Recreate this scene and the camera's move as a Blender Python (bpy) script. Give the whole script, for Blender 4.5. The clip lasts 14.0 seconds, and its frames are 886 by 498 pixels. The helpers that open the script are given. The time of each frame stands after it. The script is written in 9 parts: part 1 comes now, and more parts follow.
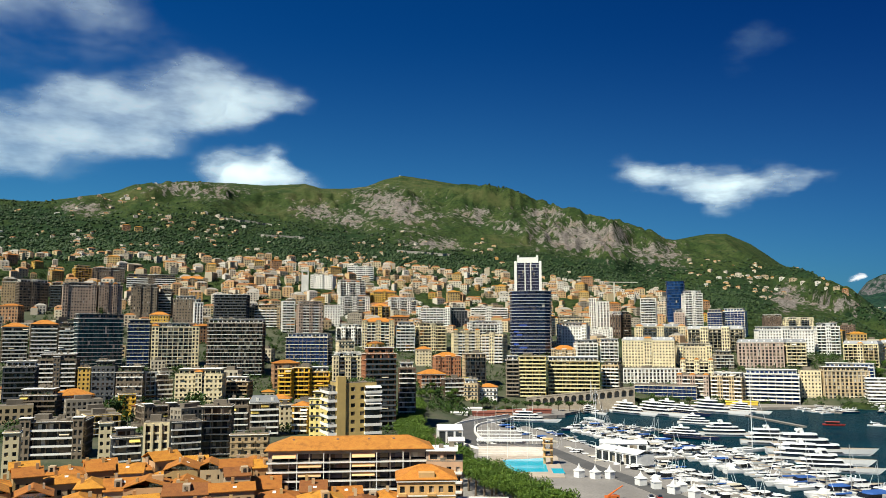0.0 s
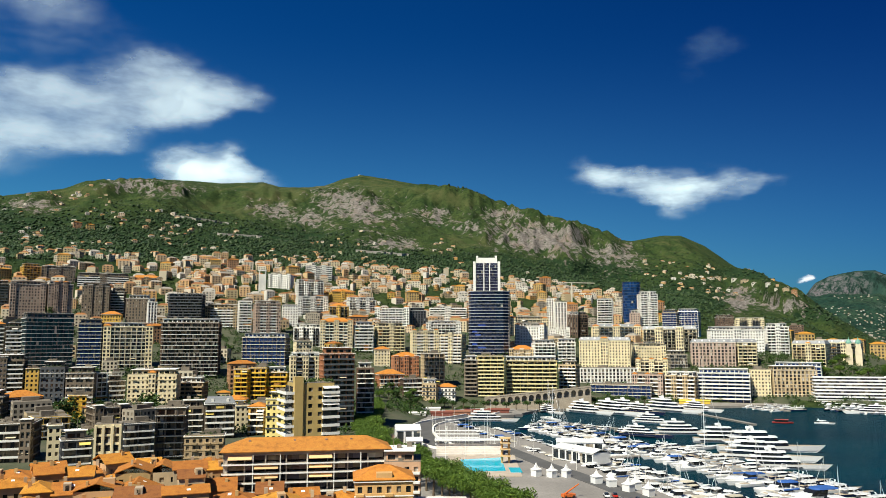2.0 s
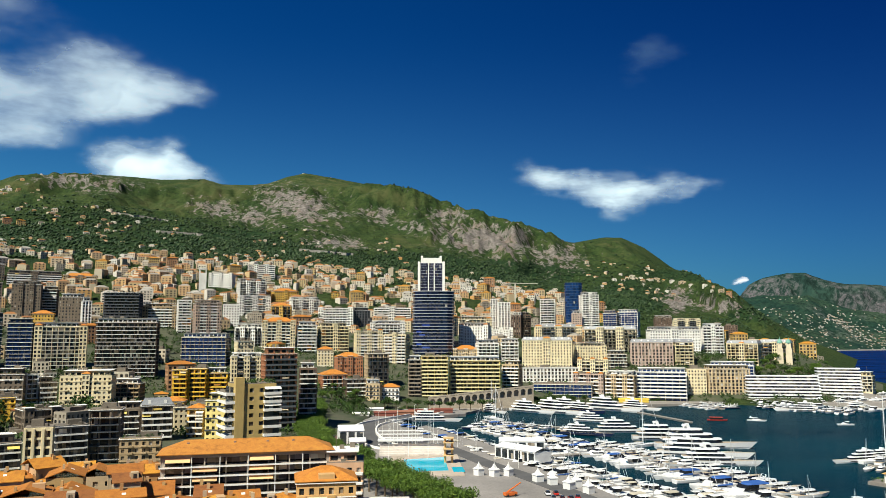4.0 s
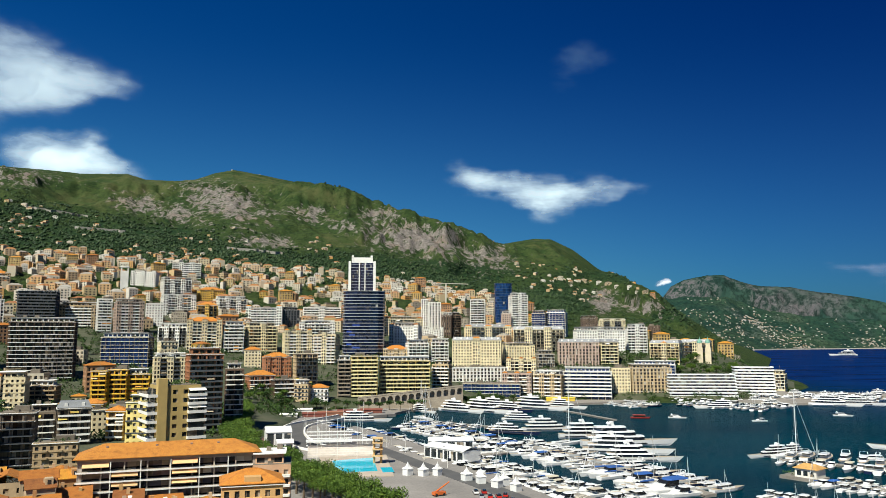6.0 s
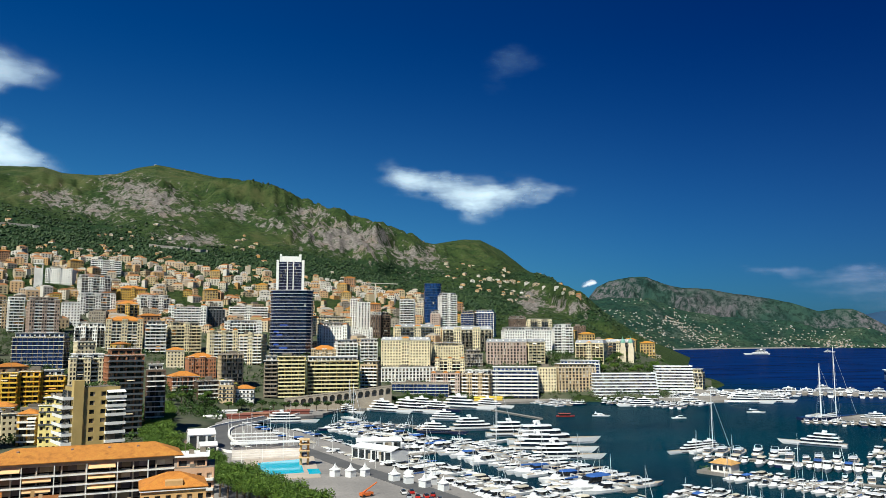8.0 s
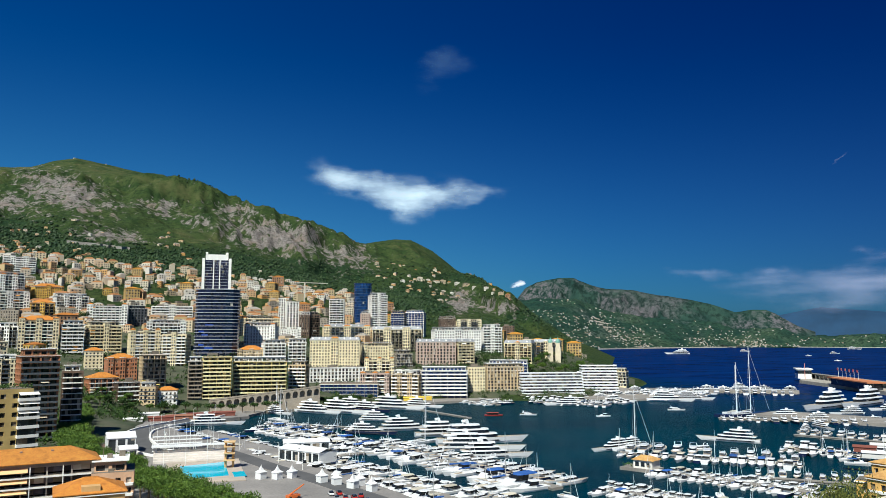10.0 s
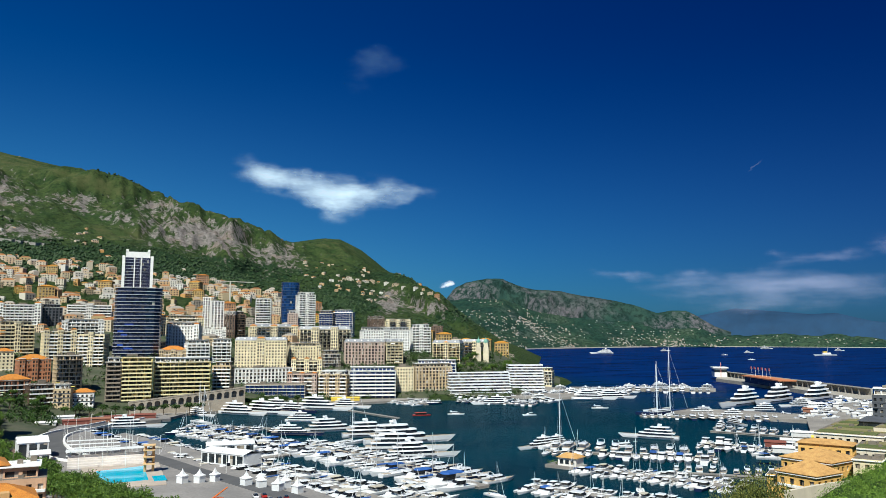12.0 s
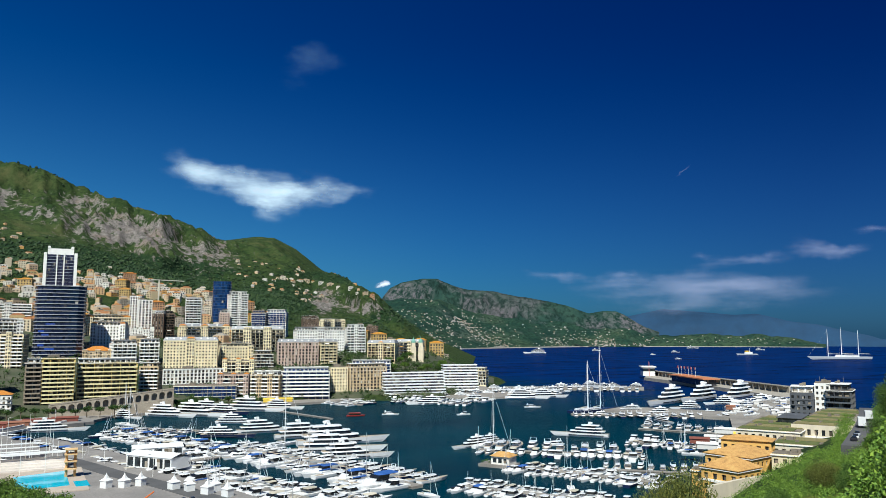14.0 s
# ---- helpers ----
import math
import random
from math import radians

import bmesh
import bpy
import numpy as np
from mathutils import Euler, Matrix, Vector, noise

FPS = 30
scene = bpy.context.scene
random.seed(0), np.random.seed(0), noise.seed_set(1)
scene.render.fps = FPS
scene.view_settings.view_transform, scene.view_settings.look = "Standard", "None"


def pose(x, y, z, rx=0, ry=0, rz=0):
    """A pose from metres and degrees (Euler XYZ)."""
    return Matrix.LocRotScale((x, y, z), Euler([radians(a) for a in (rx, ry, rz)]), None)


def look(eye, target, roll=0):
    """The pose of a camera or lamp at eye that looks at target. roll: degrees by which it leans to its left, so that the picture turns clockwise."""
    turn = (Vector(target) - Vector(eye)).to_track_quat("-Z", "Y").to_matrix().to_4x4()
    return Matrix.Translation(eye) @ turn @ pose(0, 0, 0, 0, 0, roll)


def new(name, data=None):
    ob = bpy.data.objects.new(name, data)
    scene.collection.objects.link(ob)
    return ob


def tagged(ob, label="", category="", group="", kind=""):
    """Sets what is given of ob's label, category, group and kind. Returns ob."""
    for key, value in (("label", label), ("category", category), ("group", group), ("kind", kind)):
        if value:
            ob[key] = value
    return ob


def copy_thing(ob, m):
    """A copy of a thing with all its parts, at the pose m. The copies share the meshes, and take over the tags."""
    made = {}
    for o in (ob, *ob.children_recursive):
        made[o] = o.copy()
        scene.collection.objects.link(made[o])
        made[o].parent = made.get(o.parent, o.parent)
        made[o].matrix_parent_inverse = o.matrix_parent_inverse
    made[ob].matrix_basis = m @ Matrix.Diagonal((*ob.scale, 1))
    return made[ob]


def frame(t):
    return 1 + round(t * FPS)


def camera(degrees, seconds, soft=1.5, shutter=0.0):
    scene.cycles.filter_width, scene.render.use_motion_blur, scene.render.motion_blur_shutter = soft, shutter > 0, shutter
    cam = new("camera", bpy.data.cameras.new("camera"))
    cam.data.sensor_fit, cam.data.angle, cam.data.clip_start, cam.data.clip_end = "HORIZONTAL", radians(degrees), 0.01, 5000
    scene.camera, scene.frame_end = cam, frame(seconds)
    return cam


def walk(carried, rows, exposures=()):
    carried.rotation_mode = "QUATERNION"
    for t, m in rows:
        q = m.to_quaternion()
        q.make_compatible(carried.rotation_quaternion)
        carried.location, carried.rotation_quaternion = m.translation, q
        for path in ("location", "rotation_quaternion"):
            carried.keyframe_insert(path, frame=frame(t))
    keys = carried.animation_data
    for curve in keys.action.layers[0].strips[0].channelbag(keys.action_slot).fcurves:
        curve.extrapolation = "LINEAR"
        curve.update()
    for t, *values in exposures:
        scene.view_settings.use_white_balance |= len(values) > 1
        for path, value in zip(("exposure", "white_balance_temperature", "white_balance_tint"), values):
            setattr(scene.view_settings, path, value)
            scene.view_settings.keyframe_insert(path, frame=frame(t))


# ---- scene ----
cam = camera(60.48, 14.0, soft=0.8)
EYE = (0.0, 0.0, 60.0)
walk(cam, [
    (0, pose(*EYE, 96.5, 0, -0.00)),
    (0.5, pose(*EYE, 96.5, 0, -0.82)),
    (1, pose(*EYE, 96.5, 0, -1.52)),
    (1.5, pose(*EYE, 96.5, 0, -2.23)),
    (2, pose(*EYE, 96.5, 0, -3.09)),
    (4.5, pose(*EYE, 96.5, 0, -8.52)),
    (5, pose(*EYE, 96.5, 0, -9.85)),
    (5.5, pose(*EYE, 96.5, 0, -11.18)),
    (6, pose(*EYE, 96.5, 0, -12.48)),
    (6.5, pose(*EYE, 96.5, 0, -13.80)),
    (7, pose(*EYE, 96.5, 0, -15.15)),
    (7.5, pose(*EYE, 96.5, 0, -16.47)),
    (8, pose(*EYE, 96.5, 0, -17.78)),
    (10.5, pose(*EYE, 96.5, 0, -24.37)),
    (11, pose(*EYE, 96.5, 0, -25.73)),
    (11.5, pose(*EYE, 96.5, 0, -27.05)),
    (12, pose(*EYE, 96.5, 0, -28.35)),
    (12.5, pose(*EYE, 96.5, 0, -29.69)),
    (13, pose(*EYE, 96.5, 0, -31.02)),
    (13.5, pose(*EYE, 96.5, 0, -32.33)),
    (14, pose(*EYE, 96.5, 0, -33.21)),
], exposures=[(0, 0.52, 6500, 10), (5, 0.48, 6400, 10), (8, 0.41, 6050, 10), (11, 0.39, 5850, 10), (14, 0.37, 5800, 10)])

# ---------------------------------------------------------------- sky, sun, exposure
SUN_AZ, SUN_EL = -137.0, 50.0
world = bpy.data.worlds.new("sky")
scene.world = world
world.use_nodes = True
wn, wl = world.node_tree.nodes, world.node_tree.links
wn.clear()
sky = wn.new("ShaderNodeTexSky")
sky.sky_type, sky.sun_disc = "NISHITA", False
sky.sun_elevation, sky.sun_rotation = radians(SUN_EL), radians(SUN_AZ)
sky.air_density, sky.dust_density, sky.ozone_density, sky.altitude = 1.0, 0.7, 3.2, 100
deep = wn.new("ShaderNodeMix")
deep.data_type, deep.blend_type = "RGBA", "MULTIPLY"
deep.inputs[0].default_value = 1.0
tc = wn.new("ShaderNodeTexCoord")
hz = wn.new("ShaderNodeSeparateXYZ")
haze = wn.new("ShaderNodeMapRange")
haze.interpolation_type = "SMOOTHSTEP"
haze.inputs["From Min"].default_value, haze.inputs["From Max"].default_value = -0.02, 0.42
tint = wn.new("ShaderNodeMix")
tint.data_type = "RGBA"
tint.inputs[6].default_value, tint.inputs[7].default_value = (0.130, 0.450, 0.76, 1), (0.005, 0.172, 0.55, 1)
wl.new(tc.outputs["Generated"], hz.inputs[0])
wl.new(hz.outputs["Z"], haze.inputs["Value"])
wl.new(haze.outputs[0], tint.inputs[0])
# paler towards the land on the west, deepest over the open sea
side = wn.new("ShaderNodeMapRange")
side.inputs["From Min"].default_value, side.inputs["From Max"].default_value = -0.45, 0.85
west = wn.new("ShaderNodeValToRGB")
while len(west.color_ramp.elements) < 4:
    west.color_ramp.elements.new(0.5)
for stop, (at, c) in zip(west.color_ramp.elements, ((0.0, (1.0, 0.80, 0.57)), (0.38, (0.82, 0.63, 0.475)), (0.78, (0.33, 0.33, 0.33)), (1.0, (0.24, 0.21, 0.25)))):
    stop.position, stop.color = at, (*c, 1)
shade_w = wn.new("ShaderNodeMix")
shade_w.data_type, shade_w.blend_type = "RGBA", "MULTIPLY"
shade_w.inputs[0].default_value = 1.0
wl.new(hz.outputs["X"], side.inputs["Value"])
wl.new(side.outputs[0], west.inputs["Fac"])
wl.new(tint.outputs[2], shade_w.inputs[6])
wl.new(west.outputs["Color"], shade_w.inputs[7])
wl.new(shade_w.outputs[2], deep.inputs[7])
bg = wn.new("ShaderNodeBackground")
bg.inputs["Strength"].default_value = 0.15
wo = wn.new("ShaderNodeOutputWorld")
wl.new(sky.outputs["Color"], deep.inputs[6])
wl.new(deep.outputs[2], bg.inputs["Color"])
wl.new(bg.outputs[0], wo.inputs["Surface"])

sun = new("sun", bpy.data.lights.new("sun", "SUN"))
sun.data.energy, sun.data.angle, sun.data.color = 5.0, radians(0.5), (0.97, 0.93, 0.77)
s_dir = Vector((math.sin(radians(SUN_AZ)) * math.cos(radians(SUN_EL)), math.cos(radians(SUN_AZ)) * math.cos(radians(SUN_EL)), math.sin(radians(SUN_EL))))
sun.matrix_world = look(s_dir * 400, (0, 0, 0))


def spot(az, d):
    """Plan position at a bearing (degrees clockwise from +y) and distance from the rock."""
    return d * math.sin(radians(az)), d * math.cos(radians(az))

# ---------------------------------------------------------------- materials
MATS = {}


def base(name):
    m = bpy.data.materials.new(name)
    m.use_nodes = True
    m.node_tree.nodes.clear()
    n, l = m.node_tree.nodes, m.node_tree.links
    out = n.new("ShaderNodeOutputMaterial")
    p = n.new("ShaderNodeBsdfPrincipled")
    l.new(p.outputs[0], out.inputs["Surface"])
    return m, n, l, p


def coords(n, l, scale=(1, 1, 1), world_space=True):
    """World position (or object coordinates), scaled."""
    mp = n.new("ShaderNodeMapping")
    mp.inputs["Scale"].default_value = scale
    if world_space:
        l.new(n.new("ShaderNodeNewGeometry").outputs["Position"], mp.inputs["Vector"])
    else:
        l.new(n.new("ShaderNodeTexCoord").outputs["Object"], mp.inputs["Vector"])
    return mp.outputs[0]


def grain(n, l, vec, scale, detail=4, rough=0.6):
    t = n.new("ShaderNodeTexNoise")
    t.inputs["Scale"].default_value, t.inputs["Detail"].default_value, t.inputs["Roughness"].default_value = scale, detail, rough
    l.new(vec, t.inputs["Vector"])
    return t.outputs["Fac"]


def ramp(n, l, fac, stops):
    r = n.new("ShaderNodeValToRGB")
    el = r.color_ramp.elements
    while len(el) < len(stops):
        el.new(0.5)
    for e, (at, c) in zip(el, stops):
        e.position, e.color = at, (*c, 1) if len(c) == 3 else c
    l.new(fac, r.inputs["Fac"])
    return r.outputs["Color"]


def mix(n, l, fac, a, b, blend="MIX"):
    m = n.new("ShaderNodeMix")
    m.data_type, m.blend_type = "RGBA", blend
    for sock, v in ((m.inputs[0], fac), (m.inputs[6], a), (m.inputs[7], b)):
        if isinstance(v, bpy.types.NodeSocket):
            l.new(v, sock)
        else:
            sock.default_value = v if isinstance(v, (int, float)) else (*v, 1)
    return m.outputs[2]


def bump(n, l, p, height, strength, distance):
    b = n.new("ShaderNodeBump")
    b.inputs["Strength"].default_value, b.inputs["Distance"].default_value = strength, distance
    l.new(height, b.inputs["Height"])
    l.new(b.outputs[0], p.inputs["Normal"])


def scaled(c, k):
    return tuple(min(1, v * k) for v in c)


def paint(c, rough=0.8, wear=0.22):
    """Rendered or painted masonry: patchy, with rain streaks that run down."""
    key = ("paint", c, rough, wear)
    if key not in MATS:
        m, n, l, p = base("painted_render")
        v = coords(n, l)
        blot = grain(n, l, v, 0.12, 5)
        streak = grain(n, l, coords(n, l, (1.1, 1.1, 0.06)), 0.9, 4)
        tone = mix(n, l, ramp(n, l, blot, [(0.35, (0, 0, 0)), (0.7, (1, 1, 1))]), scaled(c, 1.06), scaled(c, 1 - wear))
        tone = mix(n, l, ramp(n, l, streak, [(0.5, (0, 0, 0)), (0.8, (wear, wear, wear))]), tone, scaled((c[0], c[1] * 0.95, c[2] * 0.88), 0.45))
        oi = n.new("ShaderNodeObjectInfo")
        tone = mix(n, l, ramp(n, l, oi.outputs["Random"], [(0, (0, 0, 0)), (1, (0.16, 0.16, 0.16))]), tone, scaled(c, 0.7))
        l.new(tone, p.inputs["Base Color"])
        p.inputs["Roughness"].default_value = rough
        bump(n, l, p, grain(n, l, v, 6, 3), 0.2, 0.02)
        MATS[key] = m
    return MATS[key]


def glazing(c=(0.03, 0.04, 0.05), curtain=0.12, cell=(1.6, 1.6, 3.1), name="window_glass"):
    """Glass in front of dark rooms; some panes have pale curtains or blinds behind them."""
    key = ("glz", c, curtain, cell)
    if key not in MATS:
        m, n, l, p = base(name)
        sn = n.new("ShaderNodeVectorMath")
        sn.operation = "SNAP"
        sn.inputs[1].default_value = cell
        l.new(coords(n, l, world_space=False), sn.inputs[0])
        oi = n.new("ShaderNodeObjectInfo")
        ad = n.new("ShaderNodeVectorMath")
        l.new(sn.outputs[0], ad.inputs[0])
        l.new(oi.outputs["Random"], ad.inputs[1])
        wn_ = n.new("ShaderNodeTexWhiteNoise")
        l.new(ad.outputs[0], wn_.inputs["Vector"])
        tone = ramp(n, l, wn_.outputs["Value"], [(0, scaled(c, 0.5)), (1 - curtain, scaled(c, 1.6)), (1 - curtain + 0.02, (0.09, 0.075, 0.055)), (1 - curtain * 0.35, (0.26, 0.21, 0.15)), (1, (0.55, 0.52, 0.46))])
        l.new(tone, p.inputs["Base Color"])
        p.inputs["Roughness"].default_value = 0.12
        p.inputs["IOR"].default_value = 1.5
        MATS[key] = m
    return MATS[key]


def tiles(c=(0.56, 0.205, 0.026)):
    """Roman clay tiles, sun-bleached and stained."""
    key = ("tiles", c)
    if key not in MATS:
        m, n, l, p = base("clay_roof_tiles")
        v = coords(n, l)
        a = grain(n, l, v, 0.5, 5, 0.7)
        b = grain(n, l, v, 4.5, 3, 0.7)
        tone = ramp(n, l, a, [(0.28, scaled(c, 0.55)), (0.5, c), (0.75, scaled((c[0], c[1] * 1.2, c[2] * 1.2), 1.1))])
        tone = mix(n, l, ramp(n, l, b, [(0.35, (0.5, 0.5, 0.5)), (0.62, (0, 0, 0))]), tone, scaled(c, 0.5))
        l.new(tone, p.inputs["Base Color"])
        p.inputs["Roughness"].default_value = 0.85
        bump(n, l, p, b, 0.5, 0.08)
        MATS[key] = m
    return MATS[key]


def rough_stuff(name, c1, c2, scale=0.4, fine=6.0, rough=0.9, bump_d=0.04):
    key = ("stuff", name)
    if key not in MATS:
        m, n, l, p = base(name)
        v = coords(n, l)
        a, b = grain(n, l, v, scale, 5), grain(n, l, v, fine, 3)
        tone = mix(n, l, ramp(n, l, a, [(0.3, (0, 0, 0)), (0.7, (1, 1, 1))]), c1, c2)
        tone = mix(n, l, ramp(n, l, b, [(0.3, (0.35, 0.35, 0.35)), (0.65, (0, 0, 0))]), tone, scaled(c1, 0.5))
        l.new(tone, p.inputs["Base Color"])
        p.inputs["Roughness"].default_value = rough
        bump(n, l, p, b, 0.4, bump_d)
        MATS[key] = m
    return MATS[key]


def sleek(name, c, rough=0.3, metal=0.0, vary=0.15):
    """Gelcoat, lacquer, metal, canvas: one colour with faint wear and a little difference from piece to piece."""
    key = ("sleek", name)
    if key not in MATS:
        m, n, l, p = base(name)
        oi = n.new("ShaderNodeObjectInfo")
        tone = mix(n, l, ramp(n, l, oi.outputs["Random"], [(0, (0, 0, 0)), (1, (1, 1, 1))]), c, scaled(c, 1 - vary))
        tone = mix(n, l, ramp(n, l, grain(n, l, coords(n, l), 1.3, 4), [(0.45, (0, 0, 0)), (0.8, (0.25, 0.25, 0.25))]), tone, scaled(c, 0.6))
        l.new(tone, p.inputs["Base Color"])
        p.inputs["Roughness"].default_value, p.inputs["Metallic"].default_value = rough, metal
        MATS[key] = m
    return MATS[key]


def foliage(name, dark, light, patch=0.15):
    key = ("leaf", name)
    if key not in MATS:
        m, n, l, p = base(name)
        g = n.new("ShaderNodeNewGeometry")
        isl = ramp(n, l, g.outputs["Random Per Island"], [(0, dark), (0.6, light), (1, scaled((light[0] * 1.25, light[1] * 1.1, light[2]), 1.15))])
        tone = mix(n, l, ramp(n, l, grain(n, l, coords(n, l), patch, 4), [(0.3, (0.7, 0.7, 0.7)), (0.65, (0, 0, 0))]), isl, dark)
        l.new(tone, p.inputs["Base Color"])
        p.inputs["Roughness"].default_value = 0.6
        p.inputs["Specular IOR Level"].default_value = 0.25
        MATS[key] = m
    return MATS[key]


def hill_material(name, green1, green2, rock, dry, rocky=0.5, sc=1.0):
    """Scrub and woods with bare limestone where the slope is steep or broken."""
    m, n, l, p = base(name)
    v = coords(n, l)
    big = grain(n, l, v, 0.0045 * sc, 5, 0.6)
    mid = grain(n, l, v, 0.022 * sc, 5, 0.65)
    fine = grain(n, l, coords(n, l, (1, 1, 0.55)), 0.11 * sc, 5, 0.75)
    tone = mix(n, l, ramp(n, l, mid, [(0.38, (0, 0, 0)), (0.62, (1, 1, 1))]), green1, green2)
    tone = mix(n, l, ramp(n, l, big, [(0.48, (0, 0, 0)), (0.6, (0.85, 0.85, 0.85))]), tone, dry)
    tone = mix(n, l, ramp(n, l, fine, [(0.40, (0.85, 0.85, 0.85)), (0.54, (0, 0, 0))]), tone, scaled(green1, 0.4))
    g = n.new("ShaderNodeNewGeometry")
    sx = n.new("ShaderNodeSeparateXYZ")
    l.new(g.outputs["Normal"], sx.inputs[0])
    steep = n.new("ShaderNodeMapRange")
    l.new(sx.outputs["Z"], steep.inputs["Value"])
    steep.inputs["From Min"].default_value, steep.inputs["From Max"].default_value = 0.96, 0.80
    patches = ramp(n, l, grain(n, l, v, 0.009 * sc, 4, 0.6), [(rocky - 0.04, (0, 0, 0)), (rocky + 0.10, (1, 1, 1))])
    speck = ramp(n, l, fine, [(0.47, (0, 0, 0)), (0.56, (1, 1, 1))])
    a = n.new("ShaderNodeMath")
    a.operation = "MULTIPLY"
    l.new(patches, a.inputs[0])
    l.new(steep.outputs[0], a.inputs[1])
    b = n.new("ShaderNodeMath")
    b.operation = "MULTIPLY"
    l.new(a.outputs[0], b.inputs[0])
    l.new(speck, b.inputs[1])
    stone = ramp(n, l, grain(n, l, v, 0.3 * sc, 3), [(0.3, scaled(rock, 0.55)), (0.5, rock), (0.7, scaled(rock, 1.25))])
    l.new(mix(n, l, b.outputs[0], tone, stone), p.inputs["Base Color"])
    p.inputs["Roughness"].default_value = 0.95
    p.inputs["Specular IOR Level"].default_value = 0.1
    bump(n, l, p, fine, 1.0, 9.0)
    return m


def mountain_material():
    """The mountainside by its land cover: limestone crags, woods, dry grass and scrub, each with its own grain."""
    m, n, l, p = base("limestone_mountainside")
    v = coords(n, l)
    at = n.new("ShaderNodeAttribute")
    at.attribute_name = "land_cover"
    sep = n.new("ShaderNodeSeparateXYZ")
    l.new(at.outputs["Vector"], sep.inputs[0])
    mid, fine = grain(n, l, v, 0.022, 5, 0.65), grain(n, l, v, 0.10, 5, 0.75)
    crag = grain(n, l, coords(n, l, (1, 1, 0.5)), 0.055, 6, 0.72)

    def cover(sock, by, amount, lo, hi, weight=0.45):
        k = n.new("ShaderNodeMath")
        k.operation = "MULTIPLY_ADD"
        l.new(by, k.inputs[0])
        k.inputs[1].default_value = amount
        part_ = n.new("ShaderNodeMath")
        part_.operation = "MULTIPLY"
        part_.inputs[1].default_value = weight
        l.new(sock, part_.inputs[0])
        l.new(part_.outputs[0], k.inputs[2])
        return ramp(n, l, k.outputs[0], [(lo, (0, 0, 0)), (hi, (1, 1, 1))])

    scrub = mix(n, l, ramp(n, l, mid, [(0.38, (0, 0, 0)), (0.62, (1, 1, 1))]), (0.030, 0.056, 0.016), (0.058, 0.082, 0.024))
    scrub = mix(n, l, ramp(n, l, fine, [(0.38, (0.8, 0.8, 0.8)), (0.55, (0, 0, 0))]), scrub, (0.013, 0.027, 0.010))
    grass = mix(n, l, ramp(n, l, mid, [(0.35, (0, 0, 0)), (0.7, (1, 1, 1))]), (0.046, 0.072, 0.022), (0.088, 0.094, 0.036))
    grass = mix(n, l, ramp(n, l, fine, [(0.34, (0.6, 0.6, 0.6)), (0.48, (0, 0, 0))]), grass, (0.026, 0.046, 0.014))
    wood = mix(n, l, ramp(n, l, fine, [(0.38, (0, 0, 0)), (0.62, (1, 1, 1))]), (0.010, 0.028, 0.012), (0.028, 0.054, 0.019))
    stone = ramp(n, l, grain(n, l, coords(n, l, (1, 1, 1.7)), 0.14, 6, 0.75), [(0.30, (0.050, 0.045, 0.040)), (0.43, (0.135, 0.12, 0.108)), (0.55, (0.23, 0.205, 0.185)), (0.72, (0.38, 0.345, 0.31))])
    stone = mix(n, l, ramp(n, l, mid, [(0.5, (0, 0, 0)), (0.64, (0.3, 0.3, 0.3))]), stone, (0.26, 0.17, 0.125))
    tone = mix(n, l, cover(sep.outputs["Z"], mid, 0.8, 0.58, 0.80), scrub, grass)
    tone = mix(n, l, cover(sep.outputs["Y"], mid, 0.8, 0.56, 0.70), tone, wood)
    tone = mix(n, l, cover(sep.outputs["X"], crag, 1.0, 0.665, 0.73, 0.235), tone, stone)
    l.new(tone, p.inputs["Base Color"])
    p.inputs["Roughness"].default_value = 0.95
    p.inputs["Specular IOR Level"].default_value = 0.1
    bump(n, l, p, fine, 1.0, 7.0)
    return m


def water_material():
    m, n, l, p = base("sea_water")
    v = coords(n, l)
    sx = n.new("ShaderNodeSeparateXYZ")
    l.new(v, sx.inputs[0])
    far = n.new("ShaderNodeMapRange")
    l.new(sx.outputs["X"], far.inputs["Value"])
    far.inputs["From Min"].default_value, far.inputs["From Max"].default_value = 380, 760
    w = ramp(n, l, grain(n, l, coords(n, l, (0.5, 1.6, 1)), 0.012, 6, 0.7), [(0.32, (0, 0, 0)), (0.68, (1, 1, 1))])
    harbour = mix(n, l, w, (0.0005, 0.031, 0.047), (0.0003, 0.015, 0.026))
    sea = mix(n, l, w, (0.0006, 0.006, 0.045), (0.001, 0.022, 0.12))
    l.new(mix(n, l, far.outputs[0], harbour, sea), p.inputs["Base Color"])
    p.inputs["Roughness"].default_value = 1.0
    p.inputs["Specular IOR Level"].default_value = 0.0
    wave = grain(n, l, coords(n, l, (1, 1.6, 1)), 0.35, 5, 0.6)
    gloss, mx = n.new("ShaderNodeBsdfGlossy"), n.new("ShaderNodeMixShader")
    gloss.inputs["Roughness"].default_value = 0.12
    b = n.new("ShaderNodeBump")
    b.inputs["Strength"].default_value, b.inputs["Distance"].default_value = 0.7, 0.5
    l.new(wave, b.inputs["Height"])
    l.new(b.outputs[0], gloss.inputs["Normal"])
    mx.inputs[0].default_value = 0.09
    l.new(p.outputs[0], mx.inputs[1])
    l.new(gloss.outputs[0], mx.inputs[2])
    l.new(mx.outputs[0], n["Material Output"].inputs["Surface"])
    return m


